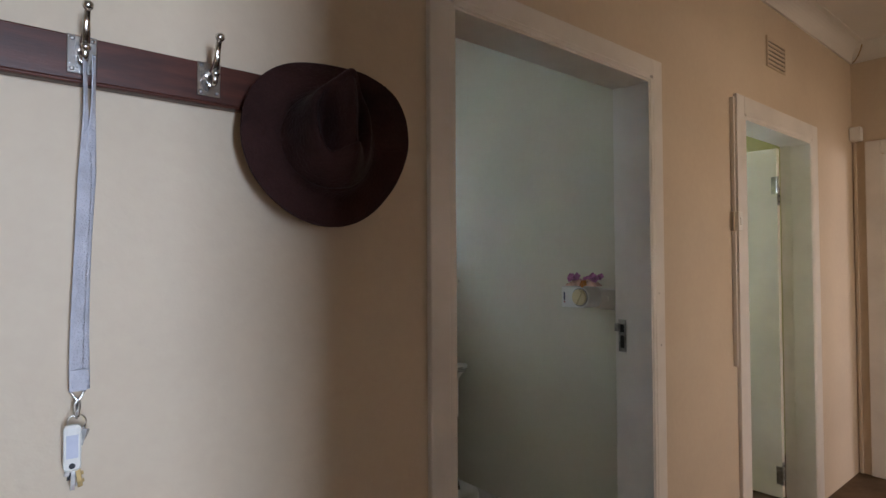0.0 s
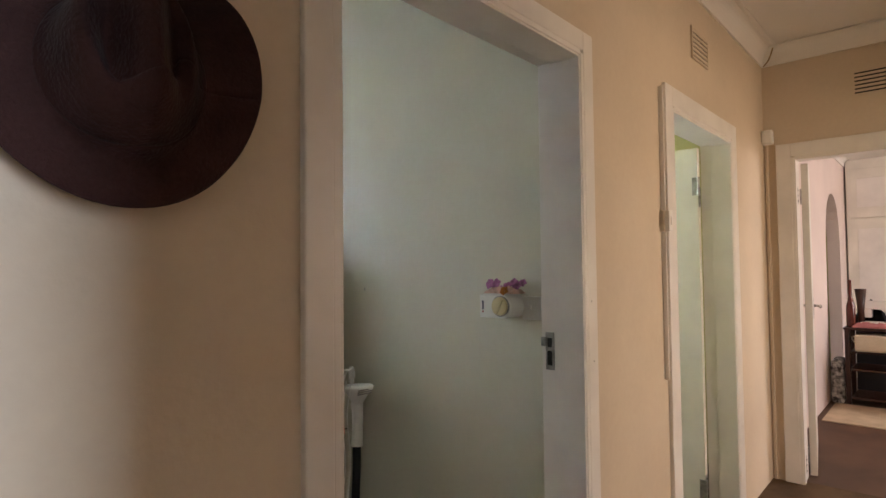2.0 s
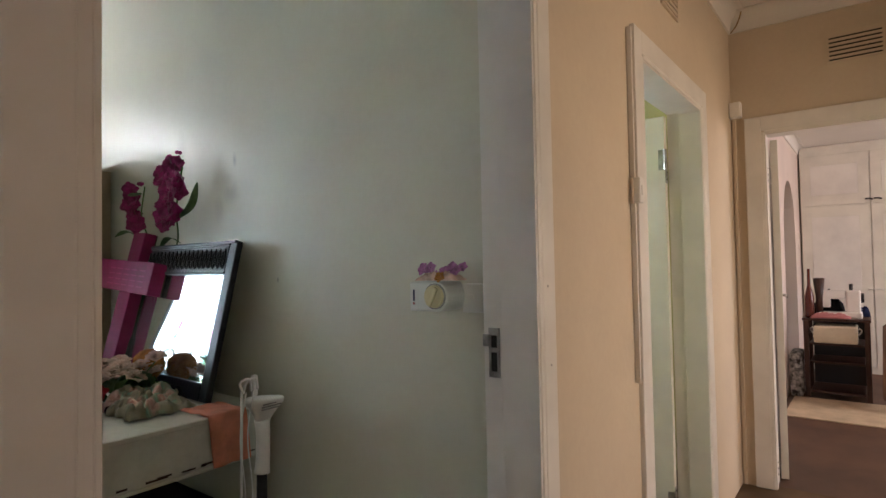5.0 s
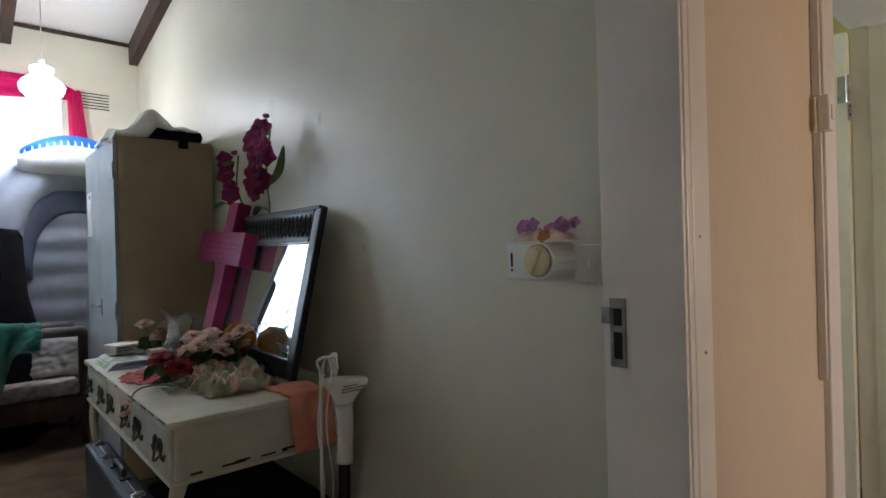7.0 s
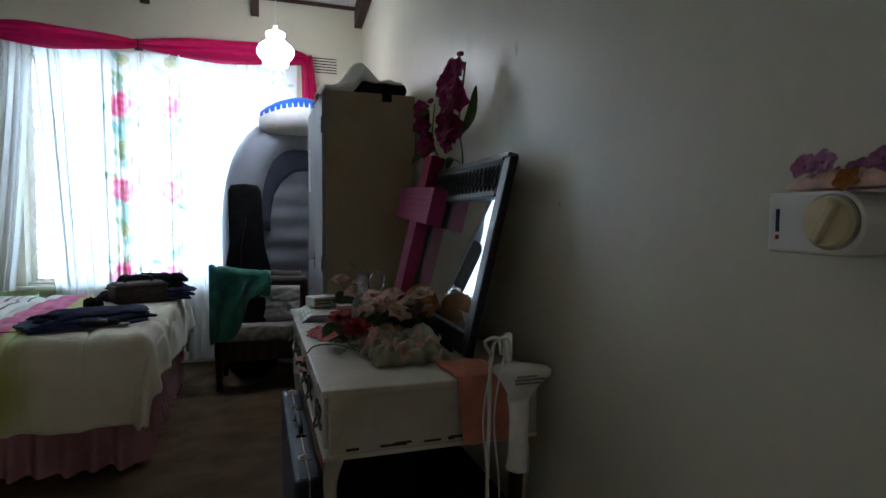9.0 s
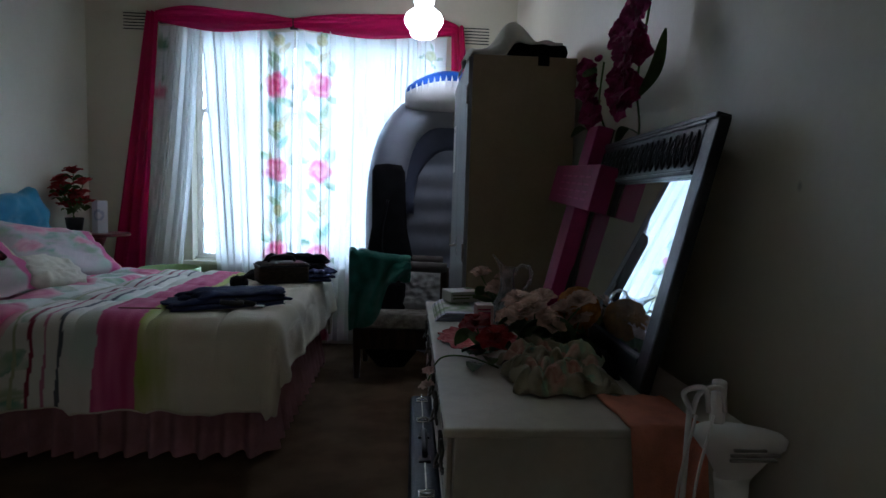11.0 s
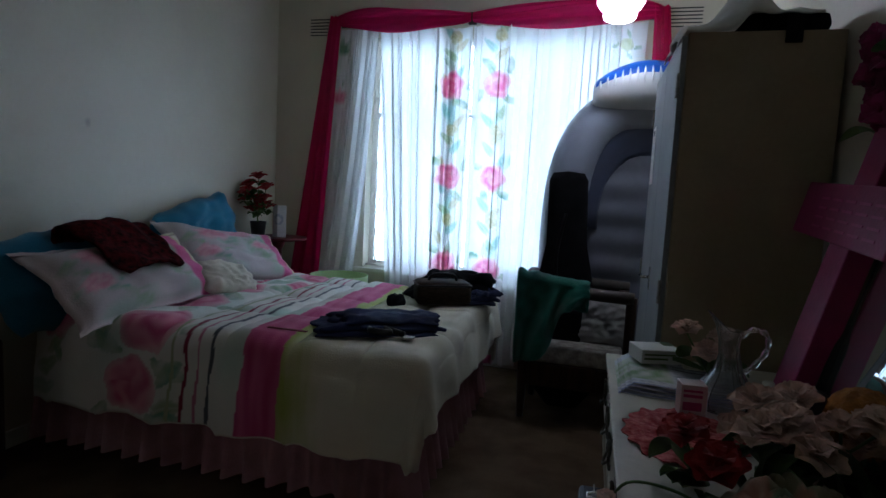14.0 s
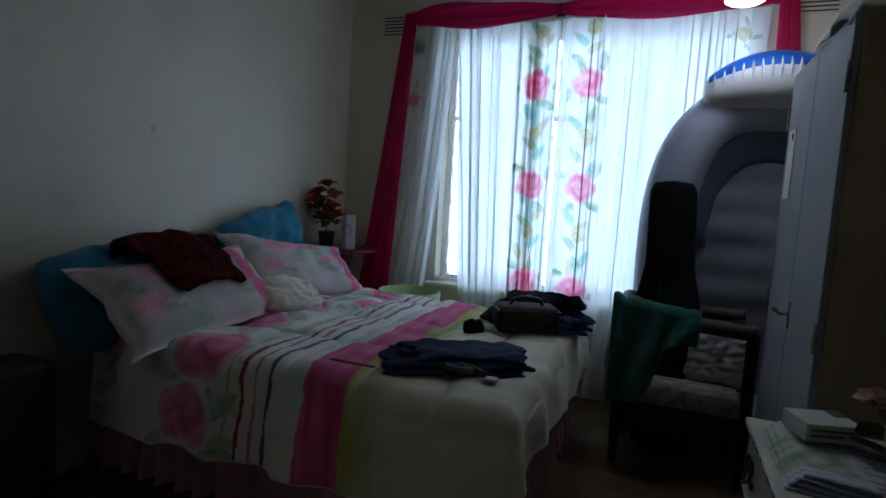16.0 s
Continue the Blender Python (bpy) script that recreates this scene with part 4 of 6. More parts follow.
bag = thing("travel_bag", (0.64, 4.98, BT + 0.01), "small dark plaid travel bag with a handle", "bag")
bm = boxes(((-0.15, -0.09, 0), (0.15, 0.09, 0.125)), bev=0.022)
bmesh.ops.transform(bm, matrix=pose(0.64, 4.97, BT + 0.012, 0, 0, 26), verts=bm.verts)
part("body", bm, BAG_PLAID, bag, smooth=True)
bm = boxes(((-0.152, -0.092, 0.10), (0.152, 0.092, 0.112)), bev=0.003)
bmesh.ops.transform(bm, matrix=pose(0.64, 4.97, BT + 0.012, 0, 0, 26), verts=bm.verts)
part("zip", bm, BLACK_PLASTIC, bag)
bm = tube(bmesh.new(), [(-0.08, 0, 0.125), (-0.06, -0.01, 0.155), (0.0, -0.015, 0.165), (0.06, -0.01, 0.155), (0.08, 0, 0.125)], 0.009)
bmesh.ops.transform(bm, matrix=pose(0.64, 4.97, BT + 0.012, 0, 0, 26), verts=bm.verts)
part("handle", bm, BLACK_PLASTIC, bag, smooth=True)
folded("folded_clothes", 0.62, 5.22, BT + 0.012, 0.50, 0.32, 0.15, 15, BLACK_CLOTH, "heap of dark folded clothes behind the bag", 8)
folded("folded_shirts", 0.80, 5.12, BT + 0.010, 0.20, 0.26, 0.07, 20, DENIM, "folded blue shirts beside the dark clothes", 11)
pillow("sock_roll", pose(0.44, 4.78, BT + 0.035, 0, 0, 30), 0.10, 0.07, 0.03, BLACK_CLOTH, "rolled dark socks lying on the duvet", seed=9, category="socks")

# ---- wardrobe ----
WX, WYA, WYB, WZ = 1.685, 4.255, 5.12, 1.912
ward = thing("wardrobe", (1.95, 4.69, 0), "tan wardrobe with pale grey doors and a chrome handle", "wardrobe")
part("body", boxes(((WX + 0.022, WYA, 0.0), (2.215, WYB, WZ)), bev=0.004), TAN_BOARD, ward, "plain tan board side")
for ya, yb in ((WYA + 0.003, 4.685), (4.690, WYB - 0.003)):
    door = part("door", boxes(((WX, ya, 0.07), (WX + 0.020, yb, WZ - 0.012)), bev=0.003), WARD_WHITE, ward, "pale grey enamelled door")
    near = ya < 4.5
    hy = yb - 0.03 if near else ya + 0.03
    if near:
        bm = cyl(bmesh.new(), (WX, 4.655, 0.955), (WX - 0.035, 4.655, 0.955), 0.007)
        tube(bm, [(WX - 0.034, 4.655, 0.955), (WX - 0.036, 4.70, 0.957), (WX - 0.034, 4.76, 0.952)], 0.0075)
        part("handle", bm, CHROME, door, "chrome lever handle", smooth=True)
        part("handle_plate", boxes(((WX - 0.004, 4.64, 0.90), (WX - 0.0005, 4.67, 1.0)), bev=0.001), CHROME, door)
    for z in (0.95, 1.72):
        y = WYA + 0.004 if near else WYB - 0.004
        part("hinge", cyl(bmesh.new(), (WX - 0.002, y, z - 0.045), (WX - 0.002, y, z + 0.045), 0.007), STEEL, door)
part("notice", boxes(((WX - 0.003, 4.93, 1.38), (WX - 0.0005, 5.06, 1.66))), WHITE_PLASTIC, ward, "white paper notice taped to the door")
part("lock", cyl(bmesh.new(), (WX - 0.006, 4.97, 1.63), (WX, 4.97, 1.63), 0.014), CHROME, ward)
part("plinth", boxes(((WX + 0.004, WYA + 0.004, 0.0), (WX + 0.021, WYB - 0.004, 0.066))), DARK_WOOD, ward)


def heap(bm, cx, cy, z, w, d, h, seed, nu=34, nv=28, peak=0.5):
    def at(u, v):
        a, b = 2 * u - 1, 2 * v - 1
        e = max(0.0, (1 - abs(a) ** 3) * (1 - abs(b) ** 3))
        return Vector((cx + a * w / 2 * (1 + 0.12 * wob(b * 2, seed)), cy + b * d / 2 * (1 + 0.12 * wob(a * 2, seed, 4)), z + 0.003 + h * e ** peak * (0.62 + 0.75 * abs(wob(a * 2.3, b * 2.3, seed))) + 0.010 * e * wob(a * 9, b * 9, seed)))
    return sheet(at, nu, nv, bm=bm)


tb = thing("blanket_bag", (1.95, 4.5, WZ), "black holdall with a pale cloth over it on the wardrobe", "bag")
bm = boxes(((1.90, 4.30, WZ + 0.002), (2.185, 4.85, WZ + 0.085)), bev=0.035)
part("bag", bm, BLACK_CLOTH, tb, smooth=True)
part("strap", boxes(((2.02, 4.245, WZ - 0.045), (2.075, 4.252, WZ + 0.05)), ((2.02, 4.252, WZ + 0.044), (2.075, 4.31, WZ + 0.052)), bev=0.002), BLACK_CLOTH, tb)


def over(u, v):
    x = 1.672 + 0.47 * u + 0.02 * wob(v * 4, 1)
    base = 0.004 + 0.058 * min(1.0, max(0.0, (u - 0.40) / 0.10))
    top_ = 0.050 + 0.125 * math.exp(-((u - 0.50) / 0.16) ** 2) + 0.030 * u + 0.035 * math.exp(-((u - 0.86) / 0.10) ** 2)
    rise = min(1.0, v / 0.22) ** 0.6 * (1 - 0.35 * max(0.0, v - 0.4))
    z = WZ + base + max(0.0, top_ - base) * rise + 0.010 * wob(u * 7, v * 7, 3)
    if u < 0.06:
        z -= 0.9 * (0.06 - u)
    return Vector((x, 4.262 + 0.45 * v + 0.012 * math.sin(9 * u), max(z, WZ + 0.004) if u > 0.06 else z))


part("cover_cloth", sheet(over, 48, 36), WHITE_COTTON, tb, "pale cream cloth thrown over the bag", smooth=True, solid=0.006)

# ---- dressing table ----
TX0, TX1, TY0, TY1, TZ = 1.515, 2.17, 2.63, 4.08, 0.733
dt = thing("dressing_table", (1.84, 3.35, 0), "cream painted dressing table with chipped paint and ornate drawer pulls", "dressing table")
part("top", boxes(((TX0 - 0.012, TY0 - 0.012, TZ - 0.022), (TX1, TY1 + 0.012, TZ)), bev=0.005), CREAM_ENAMEL, dt, "cream painted top worn at its edge")
part("carcass", boxes(((TX0 + 0.012, TY0, 0.545), (TX1 - 0.004, TY1, TZ - 0.024)), bev=0.003), CREAM_ENAMEL, dt)
part("lower_lip", boxes(((TX0 - 0.006, TY0 - 0.006, 0.530), (TX1 - 0.004, TY1 + 0.006, 0.5445)), bev=0.004), CREAM_ENAMEL, dt)
for k in range(3):
    ya = TY0 + 0.025 + k * (TY1 - TY0 - 0.03) / 3
    yb = ya + (TY1 - TY0 - 0.03) / 3 - 0.02
    dr = part("drawer", boxes(((TX0 - 0.002, ya, 0.556), (TX0 + 0.011, yb, TZ - 0.032)), bev=0.003), CREAM_ENAMEL, dt)
    for c in (ya + 0.09, yb - 0.09):
        bm = bmesh.new()
        for s in (-1, 1):
            tube(bm, [(TX0 - 0.006, c, 0.632), (TX0 - 0.010, c + 0.022 * s, 0.662), (TX0 - 0.008, c + 0.045 * s, 0.645), (TX0 - 0.010, c + 0.035 * s, 0.618), (TX0 - 0.007, c + 0.055 * s, 0.600), (TX0 - 0.008, c + 0.075 * s, 0.622)], lambda t: 0.006 - 0.003 * t, 6)
        ball(bm, (TX0 - 0.008, c, 0.632), (0.007, 0.014, 0.018), 1)
        tube(bm, [(TX0 - 0.008, c - 0.035, 0.615), (TX0 - 0.022, c, 0.590), (TX0 - 0.008, c + 0.035, 0.615)], 0.004, 6)
        part("pull", bm, ANTIQUE, dr, "ornate scrolled antique metal pull", smooth=True)
for x in (TX0 + 0.035, TX1 - 0.045):
    for y in (TY0 + 0.035, TY1 - 0.035):
        s = -1 if x < 1.8 else 1
        part("leg", tube(bmesh.new(), [(x, y, 0.535), (x + 0.018 * s, y, 0.44), (x + 0.004 * s, y, 0.26), (x - 0.008 * s, y, 0.10), (x + 0.014 * s, y, 0.0)], lambda t: 0.026 - 0.013 * math.sin(min(1, t * 1.25) * math.pi / 2), 10), CREAM_ENAMEL, dt, smooth=True)
rng = random.Random(5)
for k in range(9):
    x, z = TX0 + 0.05 + rng.random() * 0.5, 0.551 + 0.006 * rng.random()
    part("paint_chip", boxes(((x, TY0 - 0.0015, z), (x + 0.02 + 0.06 * rng.random(), TY0 - 0.0003, z + 0.004 + 0.004 * rng.random()))), DARK_WOOD, dt, "dark wood under chipped paint")
for k in range(24):
    y = TY0 + 1.3 * rng.random()
    part("paint_chip", boxes(((TX0 - 0.013, y, TZ - 0.008), (TX0 - 0.0115, y + 0.01 + 0.03 * rng.random(), TZ - 0.002))), DARK_WOOD, dt, "dark wood under chipped paint")

# leaning mirror
mo = Vector((2.020, 2.804, TZ + 0.006))
U, V = Vector((0.0175, 1, 0)).normalized(), Vector((0.2249, -0.0039, 0.9744)).normalized()
Nn = V.cross(U)
Nn = -Nn if Nn.x > 0 else Nn
MM = Matrix(((U.x, V.x, Nn.x, mo.x), (U.y, V.y, Nn.y, mo.y), (U.z, V.z, Nn.z, mo.z), (0, 0, 0, 1)))
mir = thing("leaning_mirror", mo, "black carved wooden mirror leaning on the wall over the dressing table", "mirror")
MW, MH = 0.90, 0.698


def mpart(name, bm, material, label="", smooth=False, parent=None):
    bmesh.ops.transform(bm, matrix=MM, verts=bm.verts)
    return part(name, bm, material, parent or mir, label, smooth)


fr = mpart("frame", boxes(((0, 0, 0), (0.060, MH, 0.030)), ((MW - 0.060, 0, 0), (MW, MH, 0.030)), ((0.060, 0, 0), (MW - 0.060, 0.075, 0.030)), ((0.060, MH - 0.135, 0), (MW - 0.060, MH, 0.030)), bev=0.005), LACQUER)
mpart("bead", boxes(((0.056, MH - 0.146, 0.012), (MW - 0.056, MH - 0.134, 0.036)), ((0.052, MH - 0.016, 0.028), (MW - 0.052, MH - 0.006, 0.036)), ((0.006, MH - 0.008, 0.0), (MW - 0.006, MH + 0.006, 0.038)), bev=0.003), LACQUER)
mpart("glass", boxes(((0.058, 0.07, 0.006), (MW - 0.058, MH - 0.13, 0.012))), MIRROR, "silvered glass reflecting the window")
for k in range(19):
    c = 0.065 + (k + 0.5) * (MW - 0.13) / 19
    bm = bmesh.new()
    for s in (-1, 1):
        tube(bm, [(c, MH - 0.122, 0.031), (c + 0.015 * s, MH - 0.095, 0.034), (c + 0.010 * s, MH - 0.060, 0.034), (c, MH - 0.030, 0.031)], 0.004, 6, 4)
    ball(bm, (c, MH - 0.075, 0.031), (0.006, 0.020, 0.007), 1)
    mpart("carving", bm, LACQUER, smooth=True, parent=fr)

# magenta cross
co, ct = Vector((2.018, 3.73, TZ + 0.004)), Vector((2.185, 3.68, 1.495))
Vc = (ct - co).normalized()
Uc = Vector((0.03, 1, 0))
Uc = (Uc - Vc * Uc.dot(Vc)).normalized()
Nc = Uc.cross(Vc)
Nc = -Nc if Nc.x > 0 else Nc
CM = Matrix(((Uc.x, Vc.x, Nc.x, co.x), (Uc.y, Vc.y, Nc.y, co.y), (Uc.z, Vc.z, Nc.z, co.z), (0, 0, 0, 1)))
L = (ct - co).length
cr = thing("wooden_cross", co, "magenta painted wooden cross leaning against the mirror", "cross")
bm = boxes(((-0.072, 0.012, 0), (0.072, L, 0.062)), bev=0.004)
bmesh.ops.transform(bm, matrix=CM, verts=bm.verts)
part("post", bm, MAGENTA, cr)
bm = boxes(((-0.29, L - 0.32, 0.004), (0.40, L - 0.155, 0.072)), bev=0.004)
bmesh.ops.transform(bm, matrix=CM, verts=bm.verts)
arm = part("arm", bm, MAGENTA, cr)
FADED = mat("faded_magenta", (0.42, 0.035, 0.15), 0.6)
for r_ in range(4):
    for k in range(5):
        a = -0.22 + k * 0.095
        bm = boxes(((a, L - 0.205 - 0.028 * r_, 0.0715), (a + 0.07, L - 0.198 - 0.028 * r_, 0.0732)))
        bmesh.ops.transform(bm, matrix=CM, verts=bm.verts)
        part("inscription", bm, FADED, arm)
# dark boards added behind, so the cross's mirrored back looks unlit
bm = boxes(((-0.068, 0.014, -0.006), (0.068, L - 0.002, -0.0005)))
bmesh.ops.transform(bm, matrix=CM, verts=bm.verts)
part("shade_backing", bm, DARK_WOOD, cr, "dark board added to keep the mirrored back in shade")
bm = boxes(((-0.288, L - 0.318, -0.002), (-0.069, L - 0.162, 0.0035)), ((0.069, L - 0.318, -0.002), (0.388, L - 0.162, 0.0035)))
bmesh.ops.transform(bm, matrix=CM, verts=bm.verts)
part("shade_backing", bm, DARK_WOOD, cr, "dark board added to keep the mirrored back in shade")


def blossom(bm, c, r, facing, petals=5, turn=0.0, cup=0.35):
    """Petals round a heart: thin curved blades."""
    q = Vector(facing).to_track_quat("Z", "Y").to_matrix().to_4x4()
    base = Matrix.Translation(c) @ q
    for k in range(petals):
        a = turn + 2 * math.pi * k / petals
        d, s = Vector((math.cos(a), math.sin(a), 0)), Vector((-math.sin(a), math.cos(a), 0))
        g = []
        for i in range(4):
            t = i / 3
            w = r * 0.52 * math.sin(math.pi * min(0.93, 0.15 + 0.8 * t))
            g.append([bm.verts.new(base @ (d * r * (0.08 + 0.92 * t) + s * w * j + Vector((0, 0, r * (cup * t * (1.5 - t) + 0.12 * j * j + 0.05 * math.sin(k * 2.4 + i)))))) for j in (-1, 0, 1)])
        for i in range(3):
            for j in range(2):
                bm.faces.new((g[i][j], g[i + 1][j], g[i + 1][j + 1], g[i][j + 1]))
    bmesh.ops.create_icosphere(bm, subdivisions=1, radius=r * 0.16, matrix=base @ Matrix.Translation((0, 0, r * 0.12)))
    return bm


def blade(bm, a, mid, b, w, n=8):
    line = smooth_line([a, mid, b], n)
    prev = None
    for i, p in enumerate(line):
        t = i / (len(line) - 1)
        d = (line[min(i + 1, len(line) - 1)] - line[max(i - 1, 0)]).normalized()
        s = d.cross(Vector((0.2, 0.5, 0.85))).normalized() * w * (0.12 + math.sin(math.pi * t) ** 0.8)
        row = [bm.verts.new(p - s), bm.verts.new(p + Vector((0, 0, -0.25 * w))), bm.verts.new(p + s)]
        if prev:
            for j in range(2):
                bm.faces.new((prev[j], row[j], row[j + 1], prev[j + 1]))
        prev = row
    return bm


orch = thing("silk_orchid", (2.17, 3.66, TZ), "magenta silk orchid sprays rising behind the cross", "artificial flower")
rng = random.Random(11)
st = [[(2.20, 3.66, TZ + 0.004), (2.222, 3.58, 1.30), (2.222, 3.47, 1.46), (2.17, 3.38, 1.62), (2.17, 3.31, 1.86)], [(2.20, 3.70, TZ + 0.004), (2.222, 3.74, 1.30), (2.215, 3.78, 1.48), (2.17, 3.76, 1.60), (2.16, 3.70, 1.76)]]
for line in st:
    part("stem", tube(bmesh.new(), line, 0.004, 6), LEAF, orch, smooth=True)
for line, lo, n in ((st[0], 0.66, 30), (st[1], 0.70, 14)):
    pts = smooth_line(line, 12)
    for k in range(n):
        t = (k + rng.random() * 0.6) / n
        p = pts[int((lo + (1 - lo) * t) * (len(pts) - 1))]
        spread_ = 0.15 if line is st[0] and 0.45 < t < 0.85 else 0.09
        c = p + Vector((-0.01 - 0.05 * rng.random(), spread_ * (rng.random() - 0.35), 0.06 * (rng.random() - 0.5)))
        part("blossom", blossom(bmesh.new(), c, (0.044 + 0.012 * rng.random()) * (1 - 0.55 * max(0.0, t - 0.6)), (-1, rng.random() - 0.9, rng.random() - 0.4), 5, rng.random() * 6), MAGENTA_PETAL, orch)
for k in range(8):
    c = smooth_line(st[k % 2], 12)[-1] + Vector((-0.02, 0.05 * (rng.random() - 0.5), 0.05 * rng.random() - 0.01))
    part("bud", ball(bmesh.new(), c, 0.011, 2), MAGENTA_PETAL, orch, smooth=True)
for a, m_, b, w in (((2.17, 3.66, 1.44), (2.13, 3.82, 1.52), (2.12, 3.97, 1.50), 0.018), ((2.17, 3.56, 1.42), (2.15, 3.42, 1.47), (2.15, 3.30, 1.44), 0.016), ((2.17, 3.38, 1.56), (2.16, 3.22, 1.62), (2.16, 3.16, 1.73), 0.018), ((2.16, 3.80, 1.69), (2.11, 3.72, 1.71), (2.09, 3.58, 1.71), 0.024)):
    part("leaf", blade(bmesh.new(), a, m_, b, w), LEAF, orch, smooth=True)

# glass jug
jx, jy = 1.805, 3.635
jug = thing("glass_jug", (jx, jy, TZ), "cut glass jug with a tall spout and a looped handle", "jug")
bm = bmesh.new()
seg = 30
prof = [(0.066, 0.004), (0.070, 0.010), (0.069, 0.020), (0.072, 0.032), (0.071, 0.044), (0.061, 0.066), (0.047, 0.086), (0.033, 0.112), (0.024, 0.150), (0.021, 0.182), (0.023, 0.205), (0.028, 0.222)]
rings = []
for i, (r, z) in enumerate(prof):
    ring = []
    for k in range(seg):
        a = 2 * math.pi * k / seg
        f_ = 1 + (0.07 * (k % 2) if 1 < i < 9 else 0)
        lift = 0.0
        if i > 8:
            q = max(0.0, math.cos(a - math.pi)) ** 3
            f_ += (i - 8) * 0.42 * q
            lift = (i - 8) * 0.016 * q
        ring.append(bm.verts.new((jx + r * f_ * math.cos(a), jy + r * f_ * math.sin(a), TZ + z + lift)))
    rings.append(ring)
for a, b in zip(rings, rings[1:]):
    for k in range(seg):
        bm.faces.new((a[k], a[(k + 1) % seg], b[(k + 1) % seg], b[k]))
bm.faces.new(rings[0][::-1])
part("body", bm, CRYSTAL, jug, solid=0.004)
part("handle", tube(bmesh.new(), [(jx + 0.022, jy, TZ + 0.205), (jx + 0.052, jy, TZ + 0.228), (jx + 0.084, jy, TZ + 0.218), (jx + 0.090, jy, TZ + 0.180), (jx + 0.070, jy, TZ + 0.140), (jx + 0.036, jy, TZ + 0.105)], lambda t: 0.007 + 0.002 * math.sin(40 * t), 10), CRYSTAL, jug, smooth=True)

bot = thing("small_bottle", (1.885, 3.56, TZ), "small dark bottle with a white cap", "bottle")
part("bottle", lathe(bmesh.new(), (1.885, 3.56, TZ), [(0, 0.001), (0.024, 0.001), (0.027, 0.006), (0.027, 0.070), (0.022, 0.084), (0.012, 0.090), (0, 0.090)], 20), BLACK_PLASTIC, bot, smooth=True)
part("cap", lathe(bmesh.new(), (1.885, 3.56, TZ), [(0, 0.088), (0.014, 0.088), (0.014, 0.110), (0.011, 0.113), (0, 0.113)], 16), WHITE_PLASTIC, bot, smooth=True)
part("label", lathe(bmesh.new(), (1.885, 3.56, TZ), [(0.0275, 0.016), (0.0278, 0.018), (0.0278, 0.058), (0.0275, 0.060)], 20), PEACH_TOWEL, bot, "orange paper label", smooth=True)
tum = thing("small_carton", (1.70, 3.53, TZ), "small pink and white cardboard carton beside the jug", "carton")
bm = boxes(((-0.032, -0.028, 0.0), (0.032, 0.028, 0.085)), bev=0.002)
bmesh.ops.transform(bm, matrix=pose(1.702, 3.535, TZ + 0.009, 0, 0, 4), verts=bm.verts)
part("carton", bm, mat("pale_pink_card", (0.66, 0.52, 0.50), 0.6, var=0.06, scale=12), tum)
for z_, h_ in ((0.018, 0.022), (0.052, 0.008), (0.066, 0.006)):
    bm = boxes(((-0.026, -0.0290, z_), (0.020, -0.0279, z_ + h_)))
    bmesh.ops.transform(bm, matrix=pose(1.702, 3.535, TZ + 0.009, 0, 0, 4), verts=bm.verts)
    part("printed_mark", bm, FADED, tum, "faded pink print")


def doily(u, v):
    a, r = 2 * math.pi * u, v
    e = 1 + 0.05 * math.sin(18 * a) * r ** 3
    return Vector((1.665 + 0.135 * r * e * math.cos(a), 3.385 + 0.175 * r * e * math.sin(a), TZ + 0.004 + 0.004 * r * math.sin(9 * a)))


lone("doily", sheet(doily, 90, 10), mat("red_lace", (0.34, 0.02, 0.025), 0.85, var=0.35, scale=60, bump=0.6, col2=(0.58, 0.16, 0.14)), "red and pink lace doily", "doily", solid=0.003)


def paper(u, v):
    for k in range(9):
        if 0.06 < v - k * 0.11 < 0.085 and 0.08 < u < 0.55:
            return (0.14, 0.14, 0.16)
    if u > 0.58 and 0.15 < v < 0.85:
        return mix3((0.25, 0.38, 0.18), (0.60, 0.62, 0.52), 0.5 + 1.4 * wob(u * 9, v * 9, 3))
    if 0.0 < v < 0.05:
        return (0.20, 0.24, 0.45)
    return (0.62, 0.64, 0.66) if wob(u * 40, v * 40) < 0.18 else (0.36, 0.36, 0.38)


news = thing("newspaper", (1.66, 3.78, TZ), "folded newspaper hanging over the table's front edge", "newspaper")
for k in range(4):
    def leaf_at(u, v, k=k):
        x = 1.84 - 0.315 * u
        z = TZ + 0.006 + 0.006 * k + 0.003 * math.sin(6 * u + k)
        if x < TX0 + 0.02:
            z -= (TX0 + 0.02 - x) * 0.9
        return Vector((x + 0.012 * k, 3.62 + 0.010 * k + 0.34 * v + 0.03 * u, z))
    part("page", sheet(leaf_at, 26, 40, paper), PRINT_PAPER, news, smooth=True, solid=0.002)
tis = thing("tissue_box", (1.71, 3.90, TZ), "small white cardboard box with a green corner on the newspaper", "box")
bm = boxes(((-0.068, -0.055, 0), (0.068, 0.055, 0.046)), bev=0.003)
bmesh.ops.transform(bm, matrix=pose(1.652, 3.945, TZ + 0.034, 0, 0, 18), verts=bm.verts)
part("carton", bm, mat("white_card", (0.72, 0.72, 0.68), 0.6, var=0.05), tis)
for pair in (((0.032, 0.006, 0.0462), (0.067, 0.054, 0.0472)), ((-0.058, -0.0562, 0.014), (0.02, -0.0552, 0.020)), ((-0.058, -0.0562, 0.028), (0.045, -0.0552, 0.033))):
    bm = boxes(pair)
    bmesh.ops.transform(bm, matrix=pose(1.652, 3.945, TZ + 0.034, 0, 0, 18), verts=bm.verts)
    part("printed_mark", bm, LEAF, tis, "green printed mark")
lone("paper_slip", boxes(((1.735, 3.88, TZ + 0.031), (1.815, 3.97, TZ + 0.036))), mat("manila", (0.66, 0.60, 0.46), 0.7), "cream paper slip under the box", "paper")

